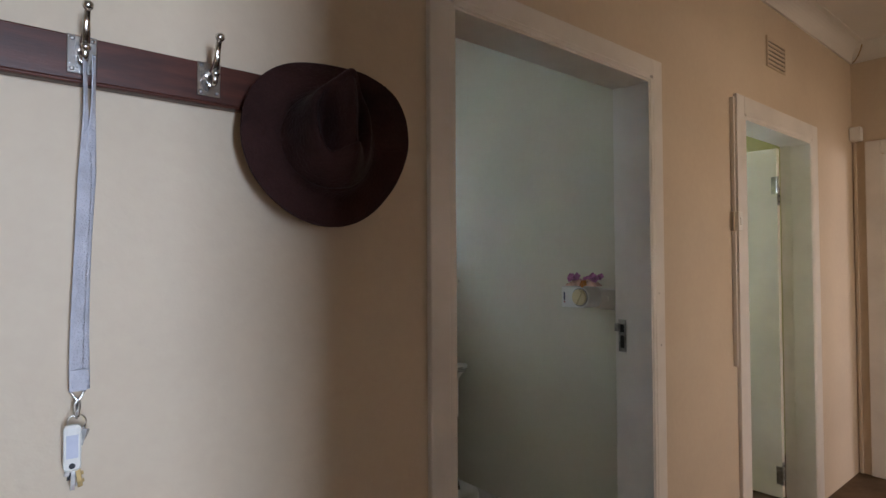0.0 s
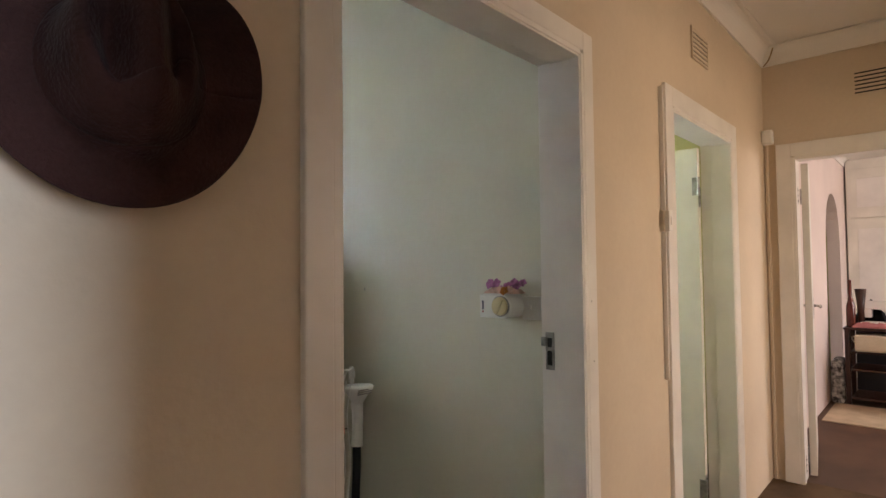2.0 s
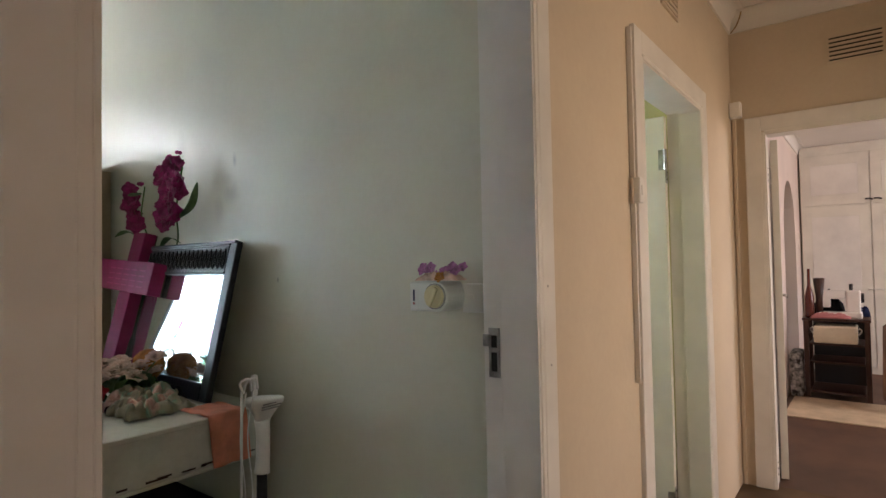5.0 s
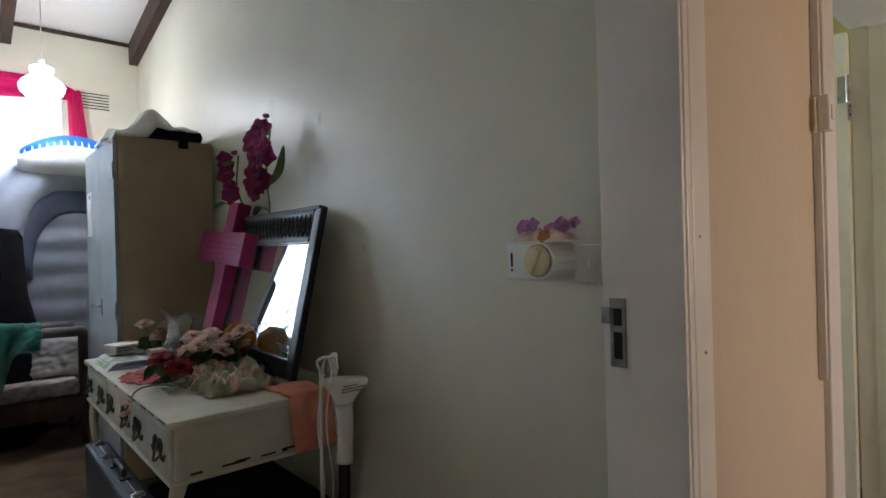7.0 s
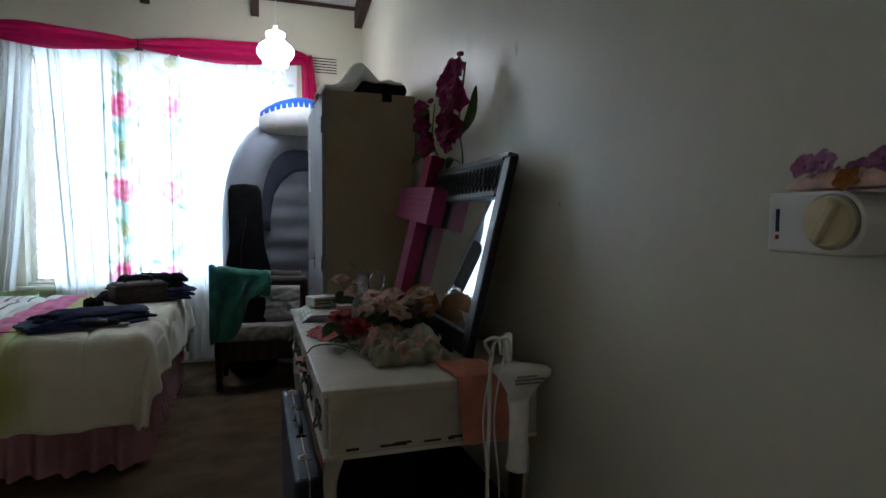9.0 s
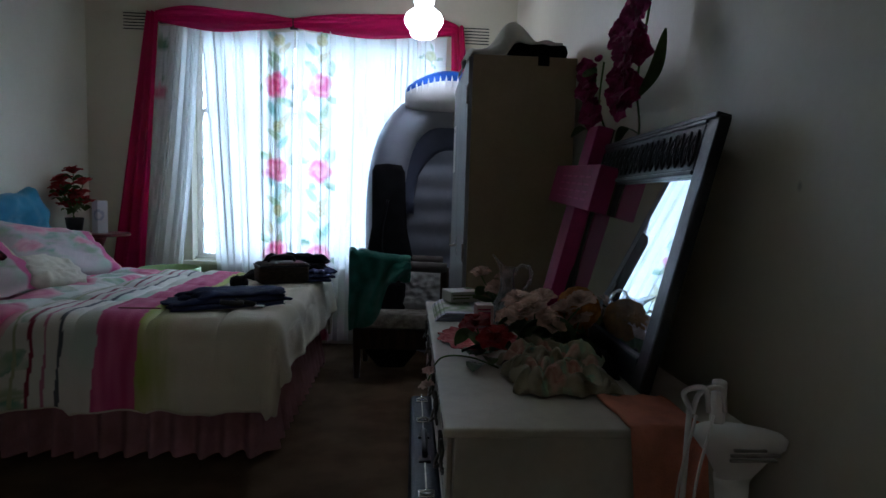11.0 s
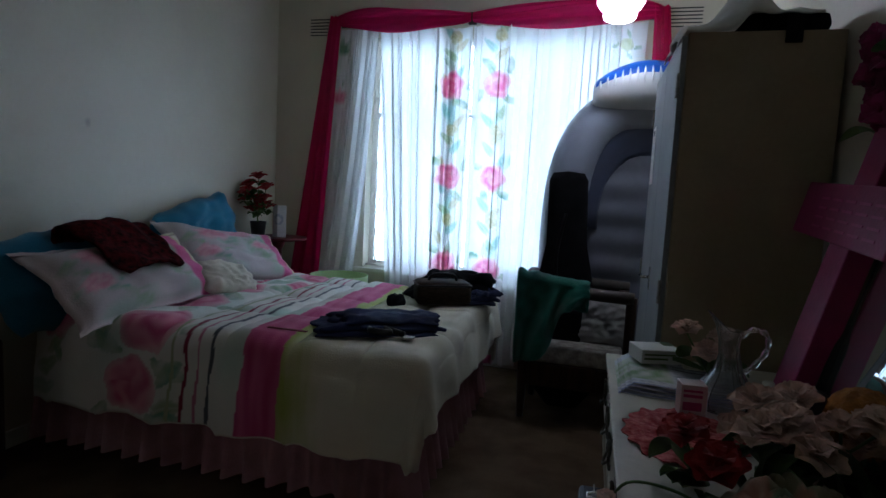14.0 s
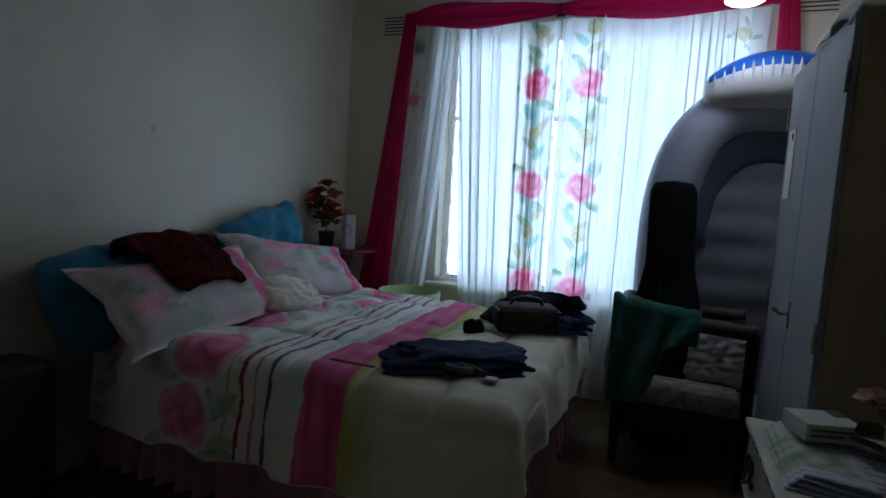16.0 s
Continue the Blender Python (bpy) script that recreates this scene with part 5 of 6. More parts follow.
# artificial flowers on the table
def rose_head(bm, c, r, seed=0):
    g = random.Random(seed)
    for k in range(4):
        blossom(bm, Vector(c) + Vector((0, 0, r * 0.12 * k)), r * (1 - 0.2 * k), (g.random() * 0.5 - 0.4, g.random() * 0.5 - 0.5, 1), 6 - k, g.random() * 6, 0.5 + 0.25 * k)
    return bm


def posy(name, c, heads, leaves, label, petal, spread, seed, lift=0.0):
    g = random.Random(seed)
    root = thing(name, c, label, "artificial flower")
    for k in range(heads):
        q = Vector(c) + Vector((spread * (g.random() - 0.5), spread * (g.random() - 0.5), 0.055 + lift + 0.085 * g.random()))
        part("stem", tube(bmesh.new(), [(c[0], c[1], c[2] + 0.006), (q + Vector(c)) / 2, q], 0.003, 5), LEAF, root, smooth=True)
        part("blossom", rose_head(bmesh.new(), q, 0.046 + 0.014 * g.random(), seed + k), petal, root)
    for k in range(leaves):
        a = 6.28 * g.random()
        d = Vector((math.cos(a), math.sin(a), 0))
        o = Vector(c) + Vector((0, 0, 0.02))
        part("leaf", blade(bmesh.new(), o + d * 0.015, o + d * (spread * 0.45) + Vector((0, 0, lift + 0.06 * g.random())), o + d * (spread * 0.75) + Vector((0, 0, 0.01 + lift * g.random())), 0.031), LEAF, root, smooth=True)
    return root


posy("silk_rose", (1.665, 3.16, TZ + 0.004), 2, 8, "red silk roses with dark leaves lying on the doily", RED_PETAL, 0.13, 3)
posy("silk_flowers", (1.83, 3.19, TZ + 0.004), 9, 20, "pale peach silk flowers with green leaves", PINK_PETAL, 0.21, 7, 0.045)
posy("silk_flowers", (1.80, 3.84, TZ + 0.030), 4, 9, "peach silk flowers standing behind the jug", PINK_PETAL, 0.15, 9)
posy("silk_flowers", (1.90, 3.13, TZ), 2, 9, "faded silk flowers with broad leaves beside the scarf", PINK_PETAL, 0.17, 17)
spr = thing("silk_sprig", (1.56, 3.05, TZ), "pink silk sprig hanging over the table's front edge", "artificial flower")
part("stem", tube(bmesh.new(), [(1.68, 3.02, TZ + 0.008), (1.60, 3.05, TZ + 0.03), (1.52, 3.07, TZ + 0.02), (1.485, 3.08, TZ - 0.05)], 0.003, 6), LEAF, spr, smooth=True)
for k, c in enumerate(((1.487, 3.09, TZ - 0.03), (1.480, 3.05, TZ - 0.06), (1.486, 3.11, TZ - 0.075), (1.494, 3.06, TZ - 0.02))):
    part("blossom", rose_head(bmesh.new(), c, 0.022, k), PINK_PETAL, spr)
for a, b in (((1.62, 3.03, TZ + 0.02), (1.60, 2.97, TZ + 0.015)), ((1.66, 3.03, TZ + 0.015), (1.66, 3.09, TZ + 0.02))):
    part("leaf", blade(bmesh.new(), a, (Vector(a) + Vector(b)) / 2 + Vector((0, 0, 0.01)), b, 0.022), LEAF, spr, smooth=True)

bm = bmesh.new()
bmesh.ops.create_icosphere(bm, subdivisions=5, radius=1.0)
for v in bm.verts:
    n_ = 0.95 + 0.07 * wob(*(v.co * 2.5)) + 0.10 * abs(wob(*(v.co * 21)))
    v.co = Vector((1.965 + 0.068 * v.co.x * n_, 3.24 + 0.078 * v.co.y * n_, TZ + 0.140 + 0.070 * v.co.z * n_))
toy = thing("fluffy_ball", (1.965, 3.24, TZ), "fluffy orange pompom on a brown foot before the mirror", "pompom")
part("pompom", bm, ORANGE_FLUFF, toy, smooth=True)
part("foot", lathe(bmesh.new(), (1.965, 3.24, TZ), [(0, 0.001), (0.045, 0.001), (0.050, 0.010), (0.038, 0.045), (0.034, 0.085), (0, 0.085)], 24), mat("brown_plush", (0.16, 0.07, 0.02), 0.9, var=0.2, scale=20, bump=0.6, fine=120), toy, smooth=True)


def scarf_tint(u, v):
    c = mix3((0.44, 0.37, 0.26), (0.26, 0.24, 0.15), 0.5 + 1.3 * wob(u * 7, v * 7, 4))
    for k, (a, b) in enumerate(((0.2, 0.3), (0.6, 0.25), (0.4, 0.7), (0.8, 0.75), (0.1, 0.8), (0.38, 0.10), (0.85, 0.45), (0.62, 0.55))):
        c = rose(u, v, a, b, 0.11, c, ((0.46, 0.20, 0.14), (0.62, 0.42, 0.32)), seed=k)
    return c


def scarf_at(u, v):
    a, b = 2 * u - 1, 2 * v - 1
    e = max(0.0, (1 - a ** 4) * (1 - b ** 4))
    crease = 0.034 * abs(math.sin(5.2 * a + 3.1 * b + 4 * wob(a * 1.7, b * 1.7, 6))) + 0.022 * abs(math.sin(9 * b - 6 * a + 5 * wob(a * 2.6, b * 2.6, 1))) + 0.010 * abs(wob(a * 16, b * 16, 4))
    return Vector((1.825 + 0.13 * a * (1 + 0.25 * wob(b * 3, 1)), 2.95 + 0.14 * b * (1 + 0.25 * wob(a * 3, 5)), TZ + 0.005 + 0.72 * e ** 0.5 * (0.034 + 0.026 * b + 0.055 * max(0.0, wob(a * 1.8, b * 1.8, 2) + 0.25) + crease)))


lone("crumpled_scarf", sheet(scarf_at, 110, 110, scarf_tint), PRINT_COTTON, "crumpled flower-printed chiffon scarf", "scarf", smooth=True, solid=0.003)
for c, r in (((1.73, 2.975, TZ + 0.024), 0.022), ((1.765, 2.915, TZ + 0.026), 0.024), ((1.70, 3.01, TZ + 0.018), 0.016)):
    lone("dark_berry", ball(bmesh.new(), c, r, 3), mat("dark_plum", (0.03, 0.008, 0.016), 0.25, var=0.2), "dark glossy artificial plum", "ornament", smooth=True)
bm = heap(bmesh.new(), 1.945, 3.08, TZ, 0.10, 0.28, 0.075, 21)
lone("dark_cloth", bm, BLACK_CLOTH, "rumpled black cloth at the mirror's foot", "cloth", smooth=True, solid=0.006)


def peach(u, v):
    s = v * 0.40
    x = 1.885 + 0.16 * u + 0.02 * v
    if s < 0.19:
        return Vector((x, TY0 + 0.17 - s, TZ + 0.008 + 0.006 * wob(u * 5, v * 5)))
    d = s - 0.19
    return Vector((x + 0.05 * d, TY0 - 0.018 - 0.008 * math.sin(u * 9), TZ + 0.006 - d * 0.95))


lone("peach_towel", sheet(peach, 26, 34), PEACH_TOWEL, "peach towelling cloth hanging over the table's end", "towel", smooth=True, solid=0.007)

# garment steamer beside the table
sx, sy = 1.964, 2.405
gs = thing("garment_steamer", (sx, sy, 0), "white garment steamer on its pole with a black hose", "garment steamer")
part("base", boxes(((sx - 0.10, sy - 0.10, 0.0), (sx + 0.13, sy + 0.12, 0.17)), bev=0.03), WHITE_PLASTIC, gs, smooth=True)
part("pole", cyl(bmesh.new(), (sx - 0.055, sy + 0.02, 0.16), (sx - 0.045, sy + 0.02, 0.86), 0.005), WHITE_PLASTIC, gs, smooth=True)
bm = lathe(bmesh.new(), (0, 0, 0), [(0, 0), (0.030, 0.0), (0.036, 0.03), (0.060, 0.075), (0.090, 0.115), (0.092, 0.135), (0.080, 0.145), (0, 0.145)], 26)
bmesh.ops.transform(bm, matrix=pose(sx + 0.028, sy, 0.722, 0, 6, 0) @ Matrix.Diagonal((0.92, 0.42, 0.70, 1)), verts=bm.verts)
head = part("steam_head", bm, WHITE_PLASTIC, gs, smooth=True)
bm = boxes(((sx + 0.0, sy - 0.041, 0.792), (sx + 0.085, sy - 0.036, 0.796)), ((sx + 0.005, sy - 0.041, 0.801), (sx + 0.06, sy - 0.036, 0.805)), ((sx + 0.0, sy - 0.040, 0.783), (sx + 0.08, sy - 0.035, 0.787)))
part("label", bm, STEEL, head, "unreadable grey printing")
part("handle", tube(bmesh.new(), [(sx + 0.026, sy, 0.74), (sx + 0.030, sy, 0.68), (sx + 0.028, sy, 0.60), (sx + 0.024, sy, 0.545)], lambda t: 0.029 - 0.004 * math.sin(math.pi * t), 14), WHITE_PLASTIC, gs, smooth=True)
part("hose", tube(bmesh.new(), [(sx + 0.024, sy, 0.55), (sx + 0.018, sy - 0.005, 0.44), (sx + 0.0, sy - 0.02, 0.30), (sx + 0.02, sy - 0.03, 0.16)], 0.019, 12), BLACK_PLASTIC, gs, smooth=True)
for dx in (-0.028, 0.0):
    part("hook", tube(bmesh.new(), [(sx - 0.045, sy + 0.01, 0.85), (sx - 0.05 + dx, sy - 0.02, 0.895), (sx - 0.02 + dx, sy - 0.03, 0.905), (sx - 0.005 + dx, sy - 0.02, 0.862)], 0.0045, 8), WHITE_PLASTIC, gs, smooth=True)
part("prong", boxes(((sx - 0.018, sy - 0.012, 0.835), (sx + 0.004, sy + 0.008, 0.912)), bev=0.006), WHITE_PLASTIC, gs, smooth=True)
for k, dx in enumerate((0.0, 0.03)):
    part("cord", tube(bmesh.new(), [(sx - 0.06 + dx, sy - 0.03, 0.86), (sx - 0.085 + dx, sy - 0.03, 0.70), (sx - 0.07 + dx, sy - 0.035, 0.50), (sx - 0.085 + dx, sy - 0.03, 0.30), (sx - 0.05 + dx, sy - 0.03, 0.15)], 0.0026, 6), WHITE_PLASTIC, gs, smooth=True)

# cases in front of and under the table
cs = thing("hard_case", (1.485, 3.24, 0), "long blue-black hard case with chrome latches standing on edge", "case")
CX0, CX1, CY0, CY1, CZ = 1.440, 1.528, 2.76, 3.69, 0.425
CM_ = (CX0 + CX1) / 2
part("shell", boxes(((CX0, CY0, 0.0), (CX1, CY1, CZ)), bev=0.014), CASE_BLUE, cs)
part("seam", boxes(((CM_ - 0.002, CY0 - 0.0025, 0.02), (CM_ + 0.002, CY1 + 0.0025, CZ + 0.0022))), STEEL, cs, "thin metal seam")
part("handle", tube(bmesh.new(), [(CM_, 3.13, CZ + 0.002), (CM_, 3.14, CZ + 0.028), (CM_, 3.27, CZ + 0.028), (CM_, 3.28, CZ + 0.002)], 0.010, 8, 4), BLACK_PLASTIC, cs, smooth=True)
for y in (3.12, 3.29):
    part("handle_mount", boxes(((CM_ - 0.018, y - 0.018, CZ - 0.001), (CM_ + 0.018, y + 0.018, CZ + 0.007)), bev=0.002), BLACK_PLASTIC, cs)
for y in (2.92, 3.42, 3.62):
    latch = part("latch", boxes(((CM_ - 0.022, y - 0.018, CZ - 0.001), (CM_ + 0.022, y + 0.018, CZ + 0.006)), bev=0.002), CHROME, cs, "chrome latch")
    part("catch", tube(bmesh.new(), [(CM_ - 0.018, y, CZ + 0.008), (CM_, y, CZ + 0.013), (CM_ + 0.018, y, CZ + 0.008)], 0.004, 8, 4), CHROME, latch, smooth=True)
sc = thing("suitcase", (1.86, 3.2, 0), "black suitcase lying under the dressing table", "suitcase")
part("shell", boxes(((1.62, 2.78, 0.012), (2.15, 3.45, 0.27)), bev=0.03), BLACK_CLOTH, sc, smooth=False)
part("zip", boxes(((1.617, 2.777, 0.14), (2.153, 3.453, 0.15))), STEEL, sc)
for x in (1.68, 2.09):
    part("wheel", cyl(bmesh.new(), (x, 2.84, 0.014), (x + 0.02, 2.84, 0.014), 0.014), BLACK_PLASTIC, sc)

# plug-in timer and socket on the wall
so = thing("wall_socket", (RX1, 1.60, 1.2), "white double wall socket plate", "socket")
part("plate", boxes(((RX1 - 0.012, 1.497, 1.149), (RX1 - 0.0005, 1.642, 1.2435)), bev=0.003), WHITE_PLASTIC, so)
for y_ in (1.53, 1.605):
    part("switch", boxes(((RX1 - 0.016, y_ - 0.009, 1.190), (RX1 - 0.0115, y_ + 0.009, 1.208)), bev=0.001), WHITE_PLASTIC, so)
pt = thing("plug_timer", (2.17, 1.68, 1.16), "white plug-in timer with a cream dial", "timer")
# square at one end, half round at the other
outline = [(1.786, 1.157), (1.786, 1.251)] + [(1.672 + 0.040 * math.cos(a), 1.204 + 0.047 * math.sin(a)) for a in (math.pi / 2 + k * math.pi / 12 for k in range(13))]
bm = bmesh.new()
f_ = bm.faces.new([bm.verts.new((2.128, y_, z_)) for y_, z_ in outline])
r = bmesh.ops.extrude_face_region(bm, geom=[f_])
bmesh.ops.translate(bm, vec=(RX1 - 0.0005 - 2.128, 0, 0), verts=[v for v in r["geom"] if isinstance(v, bmesh.types.BMVert)])
bmesh.ops.bevel(bm, geom=[e for e in bm.edges if abs(e.verts[0].co.x - e.verts[1].co.x) < 1e-6 and e.verts[0].co.x < 2.13], offset=0.006, segments=3, profile=0.5, affect="EDGES")
body = part("case", bm, WHITE_PLASTIC, pt)
DY = 1.678
part("dial_ring", cyl(bmesh.new(), (2.129, DY, 1.206), (2.123, DY, 1.206), 0.041, seg=40), STEEL, body)
dial = part("dial", cyl(bmesh.new(), (2.126, DY, 1.206), (2.114, DY, 1.206), 0.038, 0.035, seg=40), CREAM_PLASTIC, body, "cream turning dial")
bm = boxes(((-0.006, -0.009, -0.033), (0.006, 0.009, 0.033)), bev=0.004)
bmesh.ops.transform(bm, matrix=pose(2.111, DY, 1.206, 28, 0, 0), verts=bm.verts)
part("grip", bm, CREAM_PLASTIC, dial)
part("brand_mark", boxes(((2.1265, 1.764, 1.190), (2.1285, 1.770, 1.226))), DENIM, body, "small dark printed mark")
part("brand_mark", boxes(((2.1265, 1.764, 1.178), (2.1285, 1.770, 1.185))), RED_PETAL, body, "small red printed mark")
orn = thing("flower_ornament", (2.17, 1.69, 1.252), "lilac plastic flowers resting on the timer", "ornament")
rng = random.Random(2)
for k in range(11):
    c = (2.14 + 0.05 * rng.random(), 1.610 + 0.0145 * k, 1.264 + 0.034 * rng.random())
    part("blossom", blossom(bmesh.new(), c, 0.017 + 0.006 * rng.random(), (-1, 0.4 * (rng.random() - 0.5), 0.5), 5, rng.random() * 6), LILAC_PETAL if k != 4 else ORANGE_FLUFF, orn)
part("bed", heap(bmesh.new(), 2.172, 1.690, 1.2525, 0.07, 0.165, 0.030, 5), PINK_PETAL, orn, smooth=True)

# ---- inflatable boat standing on end by the window ----
bo = thing("inflatable_boat", (1.75, 5.78, 0), "grey and white inflatable boat with blue trim standing on end", "inflatable boat")
ring = []
for k in range(48):
    a = 2 * math.pi * k / 48
    c_, s_ = math.cos(a), math.sin(a)
    ring.append(Vector((1.72 + 0.485 * abs(c_) ** 0.75 * (1 if c_ > 0 else -1), 5.80 - 0.02 * s_, 1.018 + 0.86 * abs(s_) ** 0.72 * (1 if s_ > 0 else -1))))
bm = bmesh.new()
rows = []
for k, p in enumerate(ring):
    d = (ring[(k + 1) % 48] - ring[k - 1]).normalized()
    o = d.cross(Vector((0, 1, 0))).normalized()
    rows.append([bm.verts.new(p + 0.155 * (math.cos(b) * o + math.sin(b) * Vector((0, 1, 0)))) for b in (2 * math.pi * j / 18 for j in range(18))])
for k in range(48):
    for j in range(18):
        bm.faces.new((rows[k][j], rows[(k + 1) % 48][j], rows[(k + 1) % 48][(j + 1) % 18], rows[k][(j + 1) % 18]))
part("tube", bm, PVC_SHADED, bo, "inflated side tube, toned grey for its backlit shade", smooth=True)


def floor_at(u, v):
    x, z = 1.72 + 0.40 * (2 * u - 1), 0.985 + 0.80 * (2 * v - 1)
    return Vector((x, 5.80 + 0.007 * math.sin(v * 9 * 2 * math.pi), z))


part("floor", sheet(floor_at, 8, 110), PVC_GREY, bo, "grey ribbed inflatable floor", smooth=True, solid=0.03)


def lining(u, v):
    a = math.pi * u
    r_ = 1 - 0.26 * v
    return Vector((1.72 - 0.375 * r_ * math.cos(a), 5.70 + 0.085 * v, 1.12 + 0.655 * r_ * abs(math.sin(a)) ** 0.7 - 0.02 * v))


part("lining", sheet(lining, 40, 6), PVC_DARK, bo, "dark grey inner band", smooth=True, solid=0.01)
bm = bmesh.new()
rows = []
for k in range(25):
    t = k / 24
    x, z = 1.36 + 0.66 * t, 1.940 + 0.050 * math.sin(math.pi * t)
    rr = 0.150 * (math.sin(math.pi * min(0.97, 0.03 + 0.94 * t)) ** 0.40)
    rows.append([bm.verts.new((x, 5.66 + rr * 0.95 * math.cos(b), z + rr * math.sin(b))) for b in (2 * math.pi * j / 20 for j in range(20))])
for a, b in zip(rows, rows[1:]):
    for j in range(20):
        bm.faces.new((a[j], a[(j + 1) % 20], b[(j + 1) % 20], b[j]))
bm.faces.new(rows[0][::-1])
bm.faces.new(rows[-1])
bow = part("bow_cushion", bm, PVC_WHITE, bo, "white inflated bow cushion", smooth=True)


def strip(u, v):
    t = 0.02 + 0.96 * u
    x, z = 1.36 + 0.66 * t, 1.940 + 0.050 * math.sin(math.pi * t)
    rr = 0.1525 * (math.sin(math.pi * min(0.97, 0.03 + 0.94 * t)) ** 0.40)
    b = math.radians(20 + 138 * v)
    return Vector((x, 5.66 + rr * 0.95 * math.cos(b), z + rr * math.sin(b)))


part("blue_trim", sheet(strip, 40, 14), PVC_BLUE, bow, "bright blue trim", smooth=True)
for k in range(15):
    t = 0.06 + 0.88 * k / 14
    x, z = 1.36 + 0.66 * t, 1.940 + 0.050 * math.sin(math.pi * t)
    rr = 0.1535 * (math.sin(math.pi * min(0.97, 0.03 + 0.94 * t)) ** 0.40)
    bm = tube(bmesh.new(), [(x, 5.66 + rr * 0.95 * math.cos(b), z + rr * math.sin(b)) for b in (radians(d_) for d_ in (140, 153, 166, 180))], lambda q: 0.002 + 0.005 * math.sin(math.pi * q), 6, 3)
    part("rib", bm, PVC_WHITE, bow, "white seam rib", smooth=True)

# black instrument bag leaning on the boat
ib = thing("instrument_bag", (1.30, 5.58, 0), "black padded instrument bag with a narrow neck standing upright", "instrument bag")
outl = [(0.10, 0.0), (0.185, 0.10), (0.20, 0.28), (0.165, 0.50), (0.150, 0.66), (0.165, 0.80), (0.145, 0.90), (0.125, 1.00), (0.120, 1.30), (0.118, 1.40), (0.095, 1.445), (0.0, 1.455)]
bm = bmesh.new()
rows = []
for w, z in outl:
    cx = 1.305 - 0.035 * z
    cy = 5.50 + 0.05 * z
    rows.append([bm.verts.new((cx + max(w, 0.002) * abs(math.cos(b)) ** 0.6 * (1 if math.cos(b) > 0 else -1), cy + 0.05 * math.sin(b), z + 0.002)) for b in (2 * math.pi * j / 20 for j in range(20))])
for a, b in zip(rows, rows[1:]):
    for j in range(20):
        bm.faces.new((a[j], a[(j + 1) % 20], b[(j + 1) % 20], b[j]))
bm.faces.new(rows[0][::-1])
part("body", bm, BLACK_CLOTH, ib, smooth=True)
part("pocket", boxes(((1.20, 5.425, 0.25), (1.40, 5.47, 0.62)), bev=0.02), BLACK_CLOTH, ib)
part("strap", tube(bmesh.new(), [(1.26, 5.47, 1.2), (1.22, 5.44, 0.95), (1.24, 5.42, 0.70)], 0.012, 8), BLACK_CLOTH, ib, smooth=True)

# ---- armchair with a green towel ----
ac = thing("armchair", (1.36, 5.44, 0), "dark wooden tub armchair with a pale patterned seat", "armchair")
for x, y in ((1.085, 5.22), (1.66, 5.22), (1.11, 5.62), (1.64, 5.62)):
    top_ = 0.76 if y < 5.4 else 0.74
    part("leg", tube(bmesh.new(), [(x, y, 0.0), (x, y, 0.2), (x, y, 0.45), (x, y, top_)], lambda t: 0.020 + 0.010 * min(1, 2.5 * t), 10), DARK_WOOD, ac, smooth=True)
part("seat_frame", boxes(((1.07, 5.20, 0.20), (1.675, 5.225, 0.335)), ((1.07, 5.60, 0.20), (1.675, 5.62, 0.335)), ((1.07, 5.2255, 0.20), (1.10, 5.5995, 0.335)), ((1.645, 5.2255, 0.20), (1.675, 5.5995, 0.335)), bev=0.004), DARK_WOOD, ac)
bm = boxes(((1.10, 5.20, 0.336), (1.645, 5.60, 0.43)), bev=0.03)
part("seat", bm, mat("pale_brocade", (0.46, 0.42, 0.36), 0.85, var=0.3, scale=22, bump=0.3, col2=(0.25, 0.22, 0.20)), ac, "pale brocade seat cushion", smooth=True)
rail_ = [(1.67, 5.215, 0.755), (1.40, 5.215, 0.765), (1.16, 5.22, 0.785), (1.085, 5.28, 0.81), (1.08, 5.45, 0.815), (1.085, 5.60, 0.81), (1.16, 5.655, 0.785), (1.40, 5.66, 0.765), (1.67, 5.66, 0.755)]
part("top_rail", tube(bmesh.new(), rail_, 0.035, 12, 8), mat("worn_vinyl", (0.10, 0.085, 0.075), 0.55, var=0.2), ac, "dark padded rail", smooth=True)
for k in range(7):
    y = 5.27 + 0.05 * k
    part("slat", boxes(((1.075, y, 0.335), (1.095, y + 0.03, 0.80)), bev=0.004), DARK_WOOD, ac)
pillow("cushion", pose(1.53, 5.46, 0.565, 80, 0, -4), 0.36, 0.30, 0.035, mat("pale_grey_cotton", (0.46, 0.46, 0.46), 0.85, var=0.05, scale=5, bump=0.2, fine=160), "flat pale grey cushion standing on the armchair", seed=12, flange=0.03, category="cushion")


